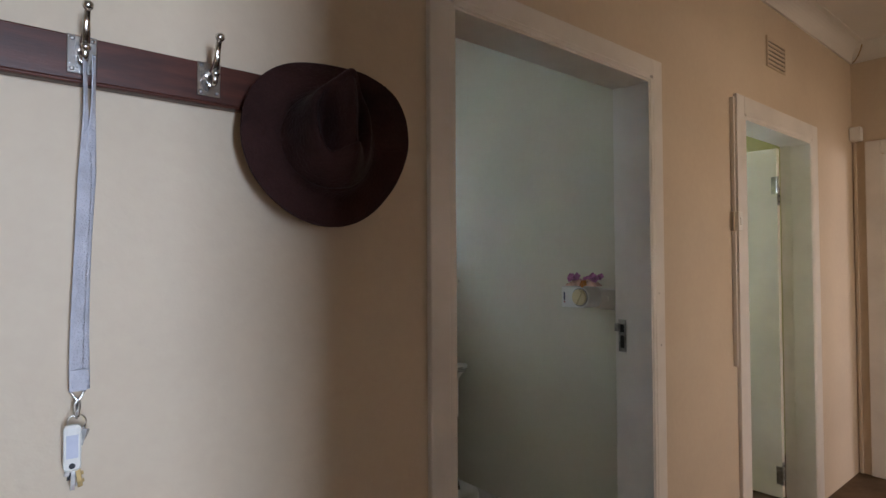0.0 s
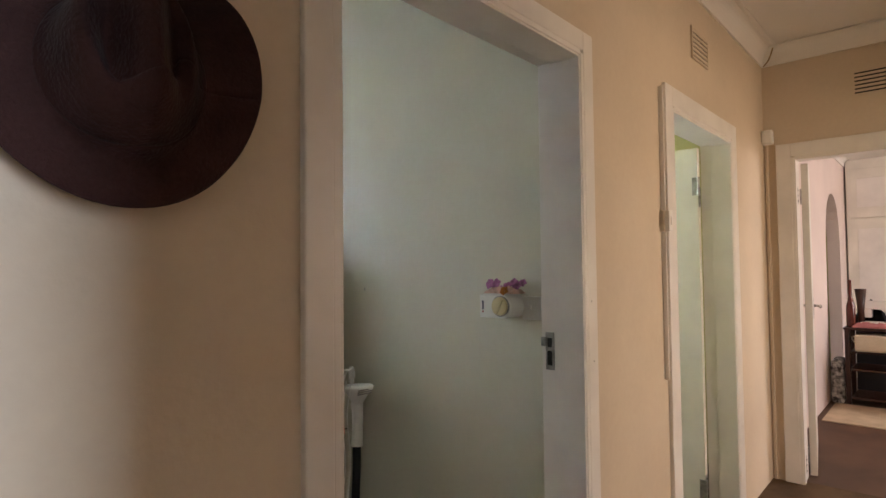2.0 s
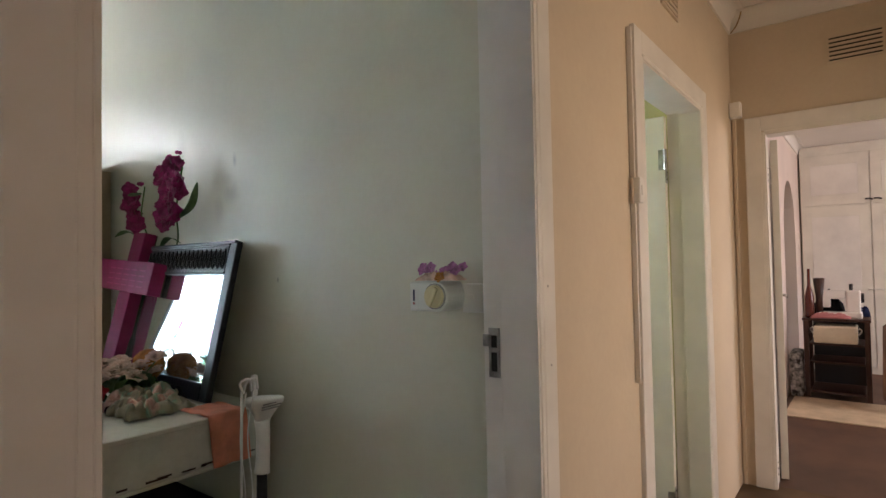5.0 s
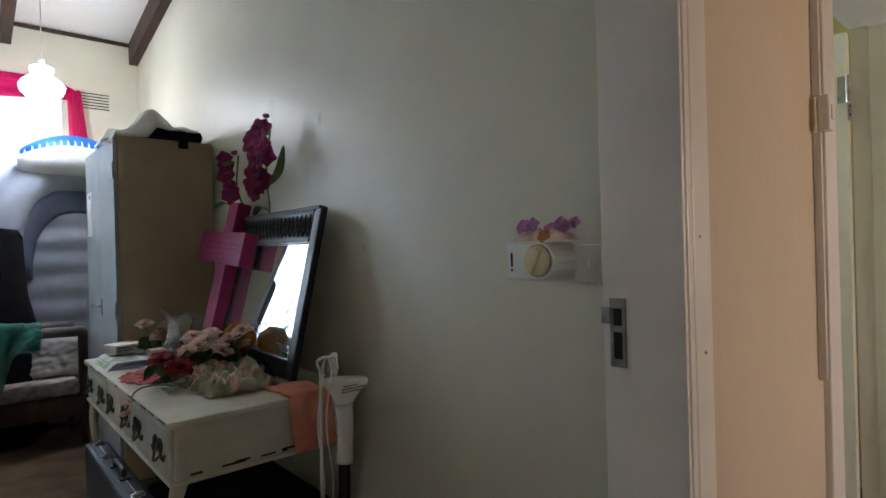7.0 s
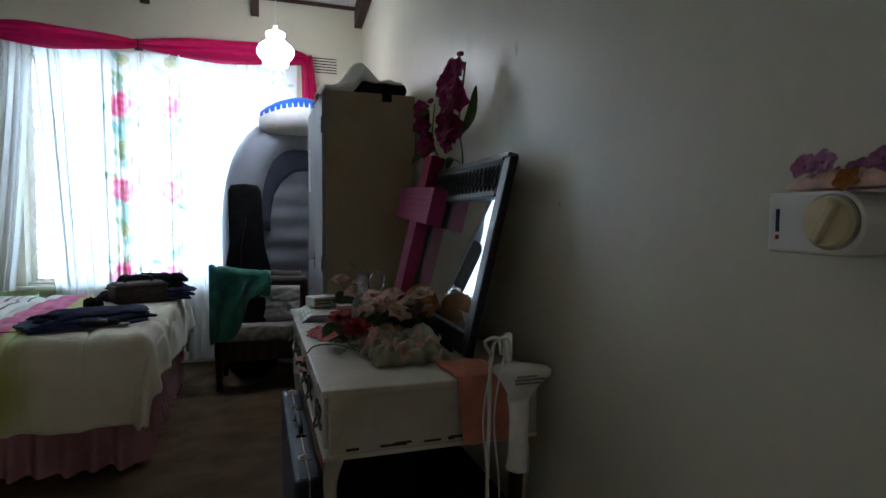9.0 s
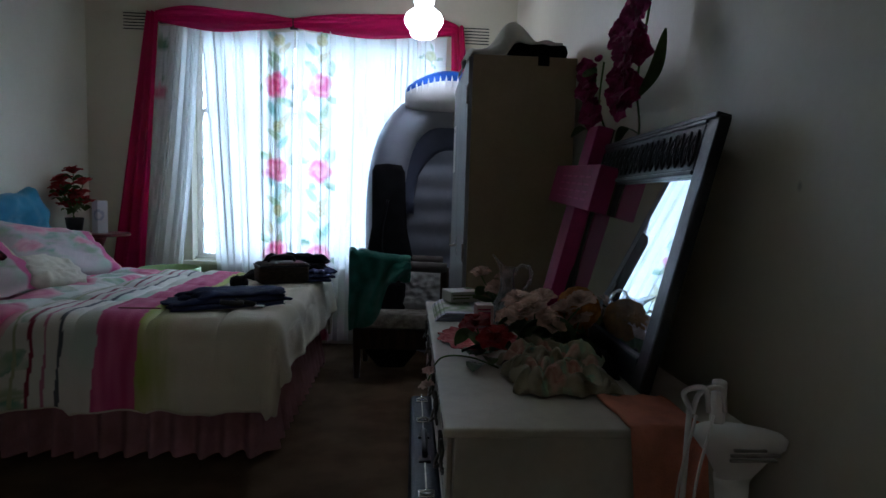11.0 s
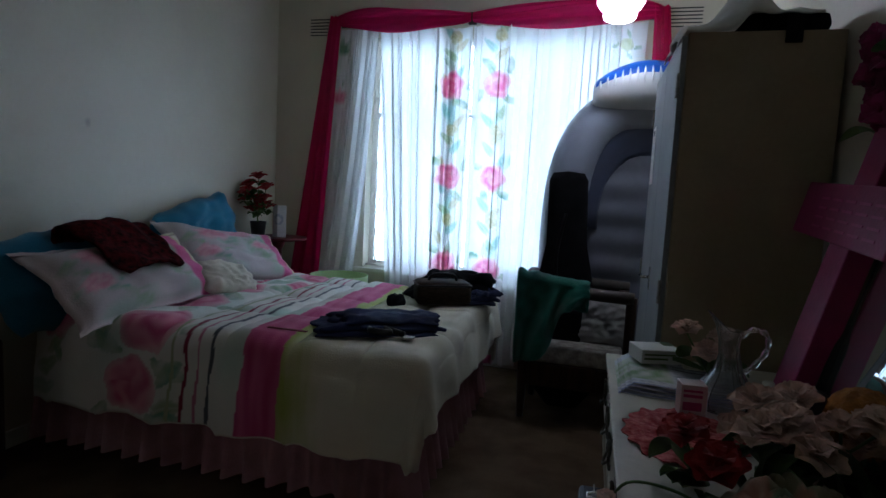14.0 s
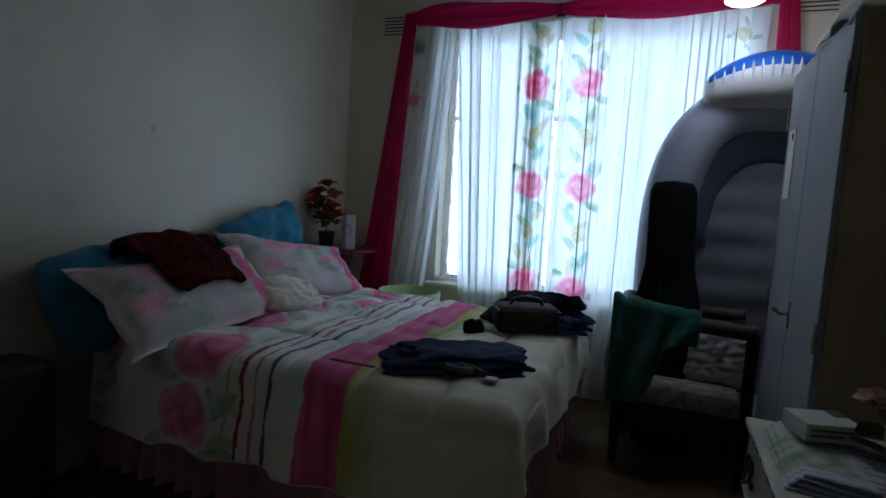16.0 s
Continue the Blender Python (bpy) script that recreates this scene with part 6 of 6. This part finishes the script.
def towel_at(u, v):
    """Over the near arm: a short flap behind, then down the front, longest at the chair's back."""
    x = 1.028 + 0.40 * u + 0.02 * wob(u * 3, v * 3, 8)
    top_ = 0.868 - 0.05 * u + 0.014 * wob(u * 9, 1.0)
    q_ = min(1.0, max(0.0, (u - 0.30) / 0.45))
    hem = 0.345 + 0.33 * q_ * q_ * (3 - 2 * q_) + 0.05 * wob(u * 5, 2.2)
    if v < 0.2:
        y, z = 5.268 - 0.01 * math.sin(8 * u), top_ - 0.14 * (0.2 - v) / 0.2 - 0.03
    elif v < 0.32:
        a = (v - 0.2) / 0.12 * math.pi
        y, z = 5.216 + 0.052 * math.cos(a), top_ - 0.03 + 0.034 * math.sin(a)
    else:
        t = (v - 0.32) / 0.68
        y, z = 5.164 - 0.034 * t * math.sin(15 * u + 3 * t) - 0.02 * t, top_ - 0.03 + (hem - top_ + 0.03) * t
    return Vector((x + 0.03 * (v > 0.32) * (v - 0.32) * (0.5 - u), y + 0.010 * wob(u * 8, v * 6, 2), z + 0.010 * wob(u * 6, v * 4, 5)))


lone("green_towel", sheet(towel_at, 60, 70), GREEN_TOWEL, "dark green towel hanging over the armchair's arm", "towel", smooth=True, solid=0.012)

# ---- bedside table with flowers and a card ----
bt = thing("bedside_table", (-0.86, 5.74, 0), "small round red bedside table", "table")
RED_WOOD = mat("red_stained_wood", (0.16, 0.012, 0.018), 0.4, var=0.2, scale=8)
part("top", lathe(bmesh.new(), (-0.86, 5.74, 0), [(0, 0.875), (0.205, 0.875), (0.212, 0.884), (0.205, 0.896), (0, 0.896)], 36), RED_WOOD, bt, smooth=False)
part("column", lathe(bmesh.new(), (-0.86, 5.74, 0), [(0, 0.05), (0.05, 0.05), (0.03, 0.15), (0.022, 0.45), (0.032, 0.80), (0.06, 0.874), (0, 0.874)], 20), RED_WOOD, bt, smooth=True)
for k in range(3):
    a = 2.1 * k + 0.4
    part("foot", tube(bmesh.new(), [(-0.86, 5.74, 0.09), (-0.86 + 0.12 * math.cos(a), 5.74 + 0.12 * math.sin(a), 0.07), (-0.86 + 0.20 * math.cos(a), 5.74 + 0.20 * math.sin(a), 0.014)], 0.016, 8), RED_WOOD, bt, smooth=True)
cd = lone("greeting_card", sheet(lambda u, v: Vector((-0.875 + (0.055 * u * 2 if u < 0.5 else 0.055 + 0.055 * (u * 2 - 1)), 5.66 + (0.03 * (1 - 2 * u) if u < 0.5 else 0.03 * (2 * u - 1)), 0.898 + 0.235 * v)), 20, 24, lambda u, v: (0.45, 0.50, 0.62) if abs(math.hypot(u - 0.5, (v - 0.55) * 2) - 0.28) < 0.07 else (0.74, 0.76, 0.80)), PRINT_PAPER, "folded pale greeting card standing on the table", "card", solid=0.002)
fp = thing("silk_flowers", (-0.98, 5.62, 0.896), "red silk flowers with dark leaves in a small pot", "artificial flower")
part("pot", lathe(bmesh.new(), (-0.98, 5.66, 0.896), [(0, 0.001), (0.045, 0.001), (0.060, 0.11), (0.052, 0.11), (0.04, 0.01), (0, 0.01)], 22), BLACK_PLASTIC, fp, smooth=True)
rng = random.Random(8)
for k in range(13):
    q = Vector((-1.075 + 0.19 * rng.random(), 5.58 + 0.12 * rng.random(), 1.05 + 0.30 * rng.random()))
    part("stem", tube(bmesh.new(), [(-0.98, 5.66, 0.91), (-0.98, 5.65, 1.03), q], 0.003, 5), LEAF, fp, smooth=True)
    if k < 11:
        part("blossom", rose_head(bmesh.new(), q, 0.072, k), RED_PETAL, fp)
    for j in range(3):
        a = 6.28 * rng.random()
        e = q + Vector((0.07 * math.cos(a), 0.07 * math.sin(a), -0.03))
        part("leaf", blade(bmesh.new(), q - Vector((0, 0, 0.05)), (q + e) / 2, e, 0.017), LEAF, fp, smooth=True)
gb = lone("green_bowl", lathe(bmesh.new(), (-0.34, 5.72, 0.0), [(0, 0.002), (0.16, 0.002), (0.20, 0.40), (0.21, 0.655), (0.20, 0.655), (0.15, 0.03), (0, 0.03)], 30), mat("lime_plastic", (0.42, 0.58, 0.24), 0.45), "pale green plastic laundry bin beside the bed", "bin", smooth=True)

# ---- coat rack, hat and keys in the hall ----
rack = thing("coat_rack", (0.0, HY0, 1.70), "dark mahogany coat rack with chrome hooks on the wall", "coat rack")
RF = HY0 - 0.022
part("board", boxes(((-0.95, RF, 1.664), (0.66, HY0 - 0.0005, 1.744)), ((-0.95, RF - 0.004, 1.664), (0.66, RF, 1.671)), bev=0.003), MAHOGANY, rack)


def coat_hook(x, upper=True):
    plate = part("hook_plate", boxes(((x - 0.021, RF - 0.003, 1.680), (x + 0.021, RF - 0.0002, 1.7435)), bev=0.001), CHROME, rack, "square chrome plate")
    bm = tube(bmesh.new(), [(x, RF - 0.004, 1.722), (x, RF - 0.030, 1.722), (x, RF - 0.046, 1.736), (x, RF - 0.052, 1.754), (x, RF - 0.062, 1.768)], lambda t: 0.0078 - 0.003 * t, 10)
    ball(bm, (x, RF - 0.065, 1.772), 0.0085, 2)
    if upper:
        part("prong", bm, CHROME, plate, smooth=True)
    bm = tube(bmesh.new(), [(x, RF - 0.004, 1.712), (x, RF - 0.022, 1.700), (x, RF - 0.034, 1.700), (x, RF - 0.038, 1.712)], lambda t: 0.007 - 0.002 * t, 10)
    ball(bm, (x, RF - 0.039, 1.714), 0.008, 2)
    part("lower_prong", bm, CHROME, plate, smooth=True)
    for dx in (-0.014, 0.014):
        for z in (1.687, 1.737):
            part("screw", ball(bmesh.new(), (x + dx, RF - 0.003, z), (0.0038, 0.002, 0.0038), 2), STEEL, plate)


for x in (-0.26, -0.05, 0.151, 0.352, 0.56):
    coat_hook(x, x < 0.5)


HAT_C, HAT_U, HAT_N, HAT_R = Vector((0.570, 1.142, 1.606)), Vector((0.985, -0.172, 0)), Vector((-0.172, -0.985, 0)), 0.167


def hat_at(u, v):
    """Crown towards the hall and tipped up, brim behind; u goes round, v from the crown's middle to the brim's edge."""
    a = 2 * math.pi * u
    p, q = HAT_R * v * math.cos(a), HAT_R * v * math.sin(a)
    k = 0.079 * (1 + 0.10 * math.cos(2 * (a - 1.57)))
    r = HAT_R * v
    e = 1 / (1 + math.exp((r - k) / 0.0075))
    pinch = math.exp(-((p - 0.012 + 0.10 * q) / 0.019) ** 2)
    sides = math.exp(-((abs(p - 0.010 + 0.10 * q) - 0.036) / 0.017) ** 2) * math.exp(-((q + 0.005) / 0.05) ** 2)
    h = e * (0.098 + 0.024 * pinch * (0.8 + 4 * max(0, q + 0.03)) - 0.044 * sides + 0.10 * q)
    if r > 0.7 * k:
        w = max(0.0, (r - k) / (HAT_R - k))
        h += 0.012 + w * w * (0.020 * math.sin(2 * a + 0.6) + 0.012 * math.sin(3 * a))
    h += 0.004 * wob(p * 22, q * 22, 3)
    edge = 1 + 0.035 * math.cos(2 * a + 0.5) + 0.02 * math.sin(3 * a)
    return HAT_C + HAT_U * p * edge + HAT_N * h + Vector((0, 0, q * edge * (1.09 if q > 0 else 1.0) + 0.46 * max(0.0, h - 0.02) * e))


hat = thing("felt_hat", (0.567, HY0 - 0.10, 1.43), "dark brown wide-brimmed felt hat hanging on the rack", "hat")
part("crown", sheet(lambda u, v: hat_at(u, 0.56 * v), 110, 46), FELT, hat, smooth=True, solid=0.004)
part("brim", sheet(lambda u, v: hat_at(u, 0.56 + 0.44 * v), 110, 26), FELT, hat, "curled wide brim", smooth=True, solid=0.004)


lan = thing("lanyard", (0.155, RF - 0.03, 1.70), "pale grey lanyard with a bunch of keys hanging on a hook", "lanyard")


def strap(x_top, x_low, seed):
    def at(u, v):
        z = 1.705 - 0.54 * v
        w = 0.003 + 0.0072 * min(1.0, max(0.0, (v - 0.14) / 0.22))
        c = x_top + (x_low - x_top) * v + 0.004 * math.sin(5 * v + seed)
        return Vector((c + w * (2 * u - 1), RF - 0.034 + 0.022 * min(1, v * 2) + 0.004 * seed + 0.004 * (2 * u - 1), z))
    return sheet(at, 6, 40)


part("strap", strap(0.151, 0.150, 0.0), RIBBON, lan, smooth=True, solid=0.0015)
part("strap", strap(0.161, 0.157, 1.0), RIBBON, lan, smooth=True, solid=0.0015)
ky = RF - 0.016
part("stitching", boxes(((0.136, ky - 0.005, 1.166), (0.160, ky - 0.001, 1.200)), bev=0.001), RIBBON, lan, "sewn end of the webbing")
bm = tube(bmesh.new(), [(0.138, ky, 1.166), (0.148, ky - 0.002, 1.152), (0.158, ky, 1.166)], 0.002, 6)
tube(bm, [(0.148, ky, 1.154), (0.144, ky, 1.142), (0.147, ky, 1.124), (0.150, ky, 1.142), (0.148, ky, 1.154)], 0.003, 6)
part("clip", bm, CHROME, lan, smooth=True)
bm = bmesh.new()
tube(bm, [(0.147 + 0.013 * math.cos(a), ky, 1.116 + 0.013 * math.sin(a)) for a in (k * math.pi / 5 for k in range(11))], 0.0012, 6)
part("split_ring", bm, CHROME, lan, smooth=True)
bm = boxes(((0.128, ky - 0.012, 1.044), (0.152, ky - 0.007, 1.116)), bev=0.006)
tag = part("key_tag", bm, WHITE_PLASTIC, lan, "white plastic key tag")
part("tag_label", boxes(((0.132, ky - 0.0132, 1.064), (0.148, ky - 0.0121, 1.100))), mat("tag_paper", (0.62, 0.64, 0.74), 0.6), tag)
# black disc on the tag, coloured for the dark of its hole
part("tag_hole_shade", cyl(bmesh.new(), (0.140, ky - 0.0132, 1.052), (0.140, ky - 0.0118, 1.052), 0.0045, seg=14), BLACK_PLASTIC, tag)
for k, (dx, ln, tl, m_) in enumerate(((-0.012, 0.092, 8, BRASS), (0.002, 0.095, -3, STEEL), (0.012, 0.075, -14, STEEL), (0.020, 0.060, -24, CHROME), (0.014, 0.050, -20, BLACK_PLASTIC), (0.008, 0.082, -8, BLACK_PLASTIC))):
    bm = boxes(((-0.010, -0.001, -0.026), (0.010, 0.001, 0.0)), ((-0.004, -0.001, -ln), (0.003, 0.001, -0.026)), ((0.003, -0.001, -ln + 0.006), (0.006, 0.001, -ln + 0.012)), ((0.003, -0.001, -ln + 0.018), (0.0065, 0.001, -ln + 0.024)), bev=0.0006)
    bmesh.ops.transform(bm, matrix=pose(0.146 + dx * 0.5, ky - 0.004 + 0.002 * k, 1.106, 0, -tl, 0), verts=bm.verts)
    part("key", bm, m_, lan, "flat metal key")

# ---- the far room beyond the hall ----
FZ = 2.62
lone("ceiling_far_room", boxes(((EX + 0.13, -2.7, FZ), (9.3, 2.5, FZ + 0.1))), CEIL_PAINT, "white ceiling", "ceiling", "structure")
lone("wall_far_hall_skin", boxes(((EX + 0.131, -2.5, 0), (EX + 0.15, D3[0] - 0.1, FZ)), ((EX + 0.131, D3[1] + 0.1, 0), (EX + 0.15, 1.25, FZ)), ((EX + 0.131, D3[0] - 0.1, 2.13), (EX + 0.15, D3[1] + 0.1, FZ))), PINK_PAINT, "pinkish white wall", "wall", "structure")
bm = bmesh.new()
box(bm, (EX + 0.15, 1.25, 0), (7.1, 1.37, FZ))
box(bm, (8.1, 1.25, 0), (9.3, 1.37, FZ))
N_ = 16
for k in range(N_):
    xa, xb = 7.1 + k / N_, 7.1 + (k + 1) / N_
    za, zb = (1.62 + 0.50 * math.sqrt(max(0, 1 - ((x - 7.6) / 0.5) ** 2)) for x in (xa, xb))
    q = [[bm.verts.new(p) for p in ((xa, y, za), (xb, y, zb), (xb, y, FZ), (xa, y, FZ))] for y in (1.25, 1.37)]
    bm.faces.new(q[0])
    bm.faces.new(q[1][::-1])
    bm.faces.new((q[0][0], q[0][1], q[1][1], q[1][0]))
lone("wall_far_north", bm, PINK_PAINT, "pinkish white wall with an arched opening", "wall", "structure")
lone("wall_far_alcove", boxes(((6.9, 2.3, 0), (8.6, 2.4, FZ)), ((6.8, 1.37, 0), (6.9, 2.4, FZ)), ((8.6, 1.37, 0), (8.7, 2.4, FZ))), GREEN_PAINT, "green painted wall beyond the arch", "wall", "structure")
wall_along_x("wall_far_south", EX + 0.13, 9.3, -2.62, -2.5, FZ, [(5.8, 7.4, 0.9, 2.2)], PINK_PAINT)
wall_along_y("wall_far_east", -2.5, 1.25, 9.2, 9.3, FZ, [], PINK_PAINT)
coving("coving", (EX + 0.15, 1.25), (8.6, 1.25), (0, -1), FZ, 0.07, CEIL_PAINT)
cup = thing("built_in_cupboard", (8.9, 0.3, 0), "white panelled built-in cupboards up to the ceiling", "cupboard")
part("body", boxes(((8.63, -1.4, 0.0), (9.19, 1.235, FZ - 0.004))), DOOR_PAINT, cup)
for k in range(4):
    yb = 1.225 - k * 0.66
    ya = yb - 0.65
    for za, zb in ((0.08, 1.90), (1.915, 2.50)):
        d = part("door", boxes(((8.605, ya, za), (8.629, yb, zb)), bev=0.003), DOOR_PAINT, cup)
        part("panel", boxes(((8.600, ya + 0.10, za + 0.12), (8.606, yb - 0.10, zb - 0.12)), bev=0.003), FRAME_PAINT, d)
        hy = ya + 0.035 if k % 2 == 0 else yb - 0.035
        hz = 0.95 if za < 1 else 1.96
        bm = tube(bmesh.new(), [(8.605, hy, hz), (8.585, hy, hz), (8.580, hy - 0.03, hz), (8.585, hy - 0.06, hz - 0.01)], 0.008, 8)
        part("handle", bm, WHITE_PLASTIC if za < 1 else BLACK_PLASTIC, d, smooth=True)
lone("floor_mat", boxes(((6.16, -0.6, 0.001), (6.98, 1.20, 0.010)), bev=0.003), BEIGE_MAT, "beige woven floor mat", "mat")
tb2 = thing("sewing_trolley", (7.2, 0.86, 0), "dark wooden trolley table with open shelves", "table")
part("top", boxes(((6.98, 0.60, 0.72), (7.45, 1.12, 0.745)), bev=0.005), DARK_WOOD, tb2)
for x in (7.0, 7.43):
    for y in (0.63, 1.09):
        part("leg", boxes(((x - 0.02, y - 0.02, 0.0), (x + 0.02, y + 0.02, 0.72)), bev=0.003), DARK_WOOD, tb2)
for z in (0.06, 0.33, 0.50):
    part("shelf", boxes(((6.985, 0.655, z), (7.445, 1.065, z + 0.02)), bev=0.003), DARK_WOOD, tb2)
part("back_panel", boxes(((7.435, 0.655, 0.08), (7.445, 1.065, 0.70))), BLACK_PLASTIC, tb2)
bk = thing("basket", (7.1, 0.87, 0.52), "cream plastic basket on the trolley's shelf", "basket")
part("tub", boxes(((6.95, 0.70, 0.523), (7.25, 1.03, 0.68)), bev=0.015), mat("cream_tub", (0.66, 0.58, 0.42), 0.5), bk)
for y in (0.69, 1.04):
    part("handle", tube(bmesh.new(), [(7.05, y, 0.66), (7.05, y + (0.02 if y > 0.9 else -0.02), 0.64), (7.05, y, 0.60)], 0.006, 6), WHITE_PLASTIC, bk)
sm_ = thing("sewing_machine", (7.2, 0.75, 0.745), "white sewing machine on the trolley", "sewing machine")
part("bed", boxes(((7.08, 0.66, 0.746), (7.26, 0.99, 0.80)), bev=0.01), WHITE_PLASTIC, sm_)
part("pillar", boxes(((7.10, 0.67, 0.795), (7.24, 0.78, 1.00)), bev=0.015), WHITE_PLASTIC, sm_)
part("arm", boxes(((7.11, 0.78, 0.92), (7.22, 0.96, 1.00)), bev=0.012), WHITE_PLASTIC, sm_)
part("head", boxes(((7.11, 0.90, 0.84), (7.22, 0.97, 0.925)), bev=0.008), WHITE_PLASTIC, sm_)
part("wheel", cyl(bmesh.new(), (7.17, 0.645, 0.93), (7.17, 0.668, 0.93), 0.045), BLACK_PLASTIC, sm_)
part("thread_spool", cyl(bmesh.new(), (7.17, 0.74, 1.00), (7.17, 0.74, 1.06), 0.015), BLACK_PLASTIC, sm_)
lone("dark_bag", heap(bmesh.new(), 7.30, 0.93, 0.745, 0.20, 0.26, 0.22, 31), BLACK_CLOTH, "crumpled black bag behind the sewing machine", "bag", smooth=True, solid=0.006)
lone("blue_cloth", heap(bmesh.new(), 7.36, 0.66, 0.745, 0.12, 0.10, 0.10, 33), DENIM, "dark blue cloth on the trolley", "cloth", smooth=True, solid=0.006)
lone("bottle", lathe(bmesh.new(), (7.06, 1.06, 0.745), [(0, 0.001), (0.035, 0.001), (0.038, 0.02), (0.038, 0.20), (0.014, 0.30), (0.012, 0.46), (0, 0.46)], 20), mat("brown_bottle", (0.10, 0.02, 0.012), 0.2), "tall dark red-brown bottle on the trolley", "bottle", smooth=True)
lone("wooden_beaker", lathe(bmesh.new(), (7.12, 0.985, 0.745), [(0, 0.001), (0.028, 0.001), (0.030, 0.20), (0.048, 0.37), (0.040, 0.37), (0.02, 0.05), (0, 0.05)], 20), DARK_WOOD, "turned dark wooden beaker on the trolley", "beaker", smooth=True)
lone("pink_cloth", heap(bmesh.new(), 7.03, 0.90, 0.745, 0.10, 0.30, 0.05, 35), mat("pink_fabric", (0.55, 0.22, 0.22), 0.85), "folded pink fabric at the trolley's edge", "cloth", smooth=True, solid=0.005)
lone("patterned_bag", boxes(((6.98, 1.125, 0.0), (7.3, 1.235, 0.42)), bev=0.03), mat("black_white_print", (0.03, 0.03, 0.03), 0.7, var=0.3, scale=24, col2=(0.6, 0.6, 0.56)), "black and white patterned bag against the wall", "bag")
uc = thing("draped_chair", (6.9, 0.30, 0), "low chair under a brown throw", "chair")
for x in (6.72, 7.08):
    for y in (0.12, 0.44):
        part("leg", cyl(bmesh.new(), (x, y, 0), (x, y, 0.34), 0.02), DARK_WOOD, uc)
part("seat", boxes(((6.68, 0.08, 0.34), (7.12, 0.48, 0.42)), bev=0.02), TAN_BOARD, uc)
part("throw", sheet(lambda u, v: Vector((6.66 + 0.48 * u, 0.50 + 0.03 * math.sin(12 * u) * (1 - v) - 0.42 * max(0, v - 0.6), 0.10 + 0.60 * min(v, 0.6) / 0.6 + 0.02 * wob(u * 5, v * 5))), 30, 24), mat("brown_throw", (0.20, 0.13, 0.08), 0.9, var=0.2), uc, smooth=True, solid=0.02)

# dark case beside the bed's head
dc = thing("upright_case", (-0.97, 3.5, 0), "dark red-brown case standing beside the bed", "case")
part("shell", boxes(((-1.09, 3.30, 0.0), (-0.86, 3.70, 0.60)), bev=0.02), mat("oxblood_leather", (0.035, 0.010, 0.010), 0.5, var=0.2), dc)
part("handle", tube(bmesh.new(), [(-0.97, 3.43, 0.60), (-0.97, 3.45, 0.635), (-0.97, 3.55, 0.635), (-0.97, 3.57, 0.60)], 0.010, 8, 4), BLACK_PLASTIC, dc, smooth=True)
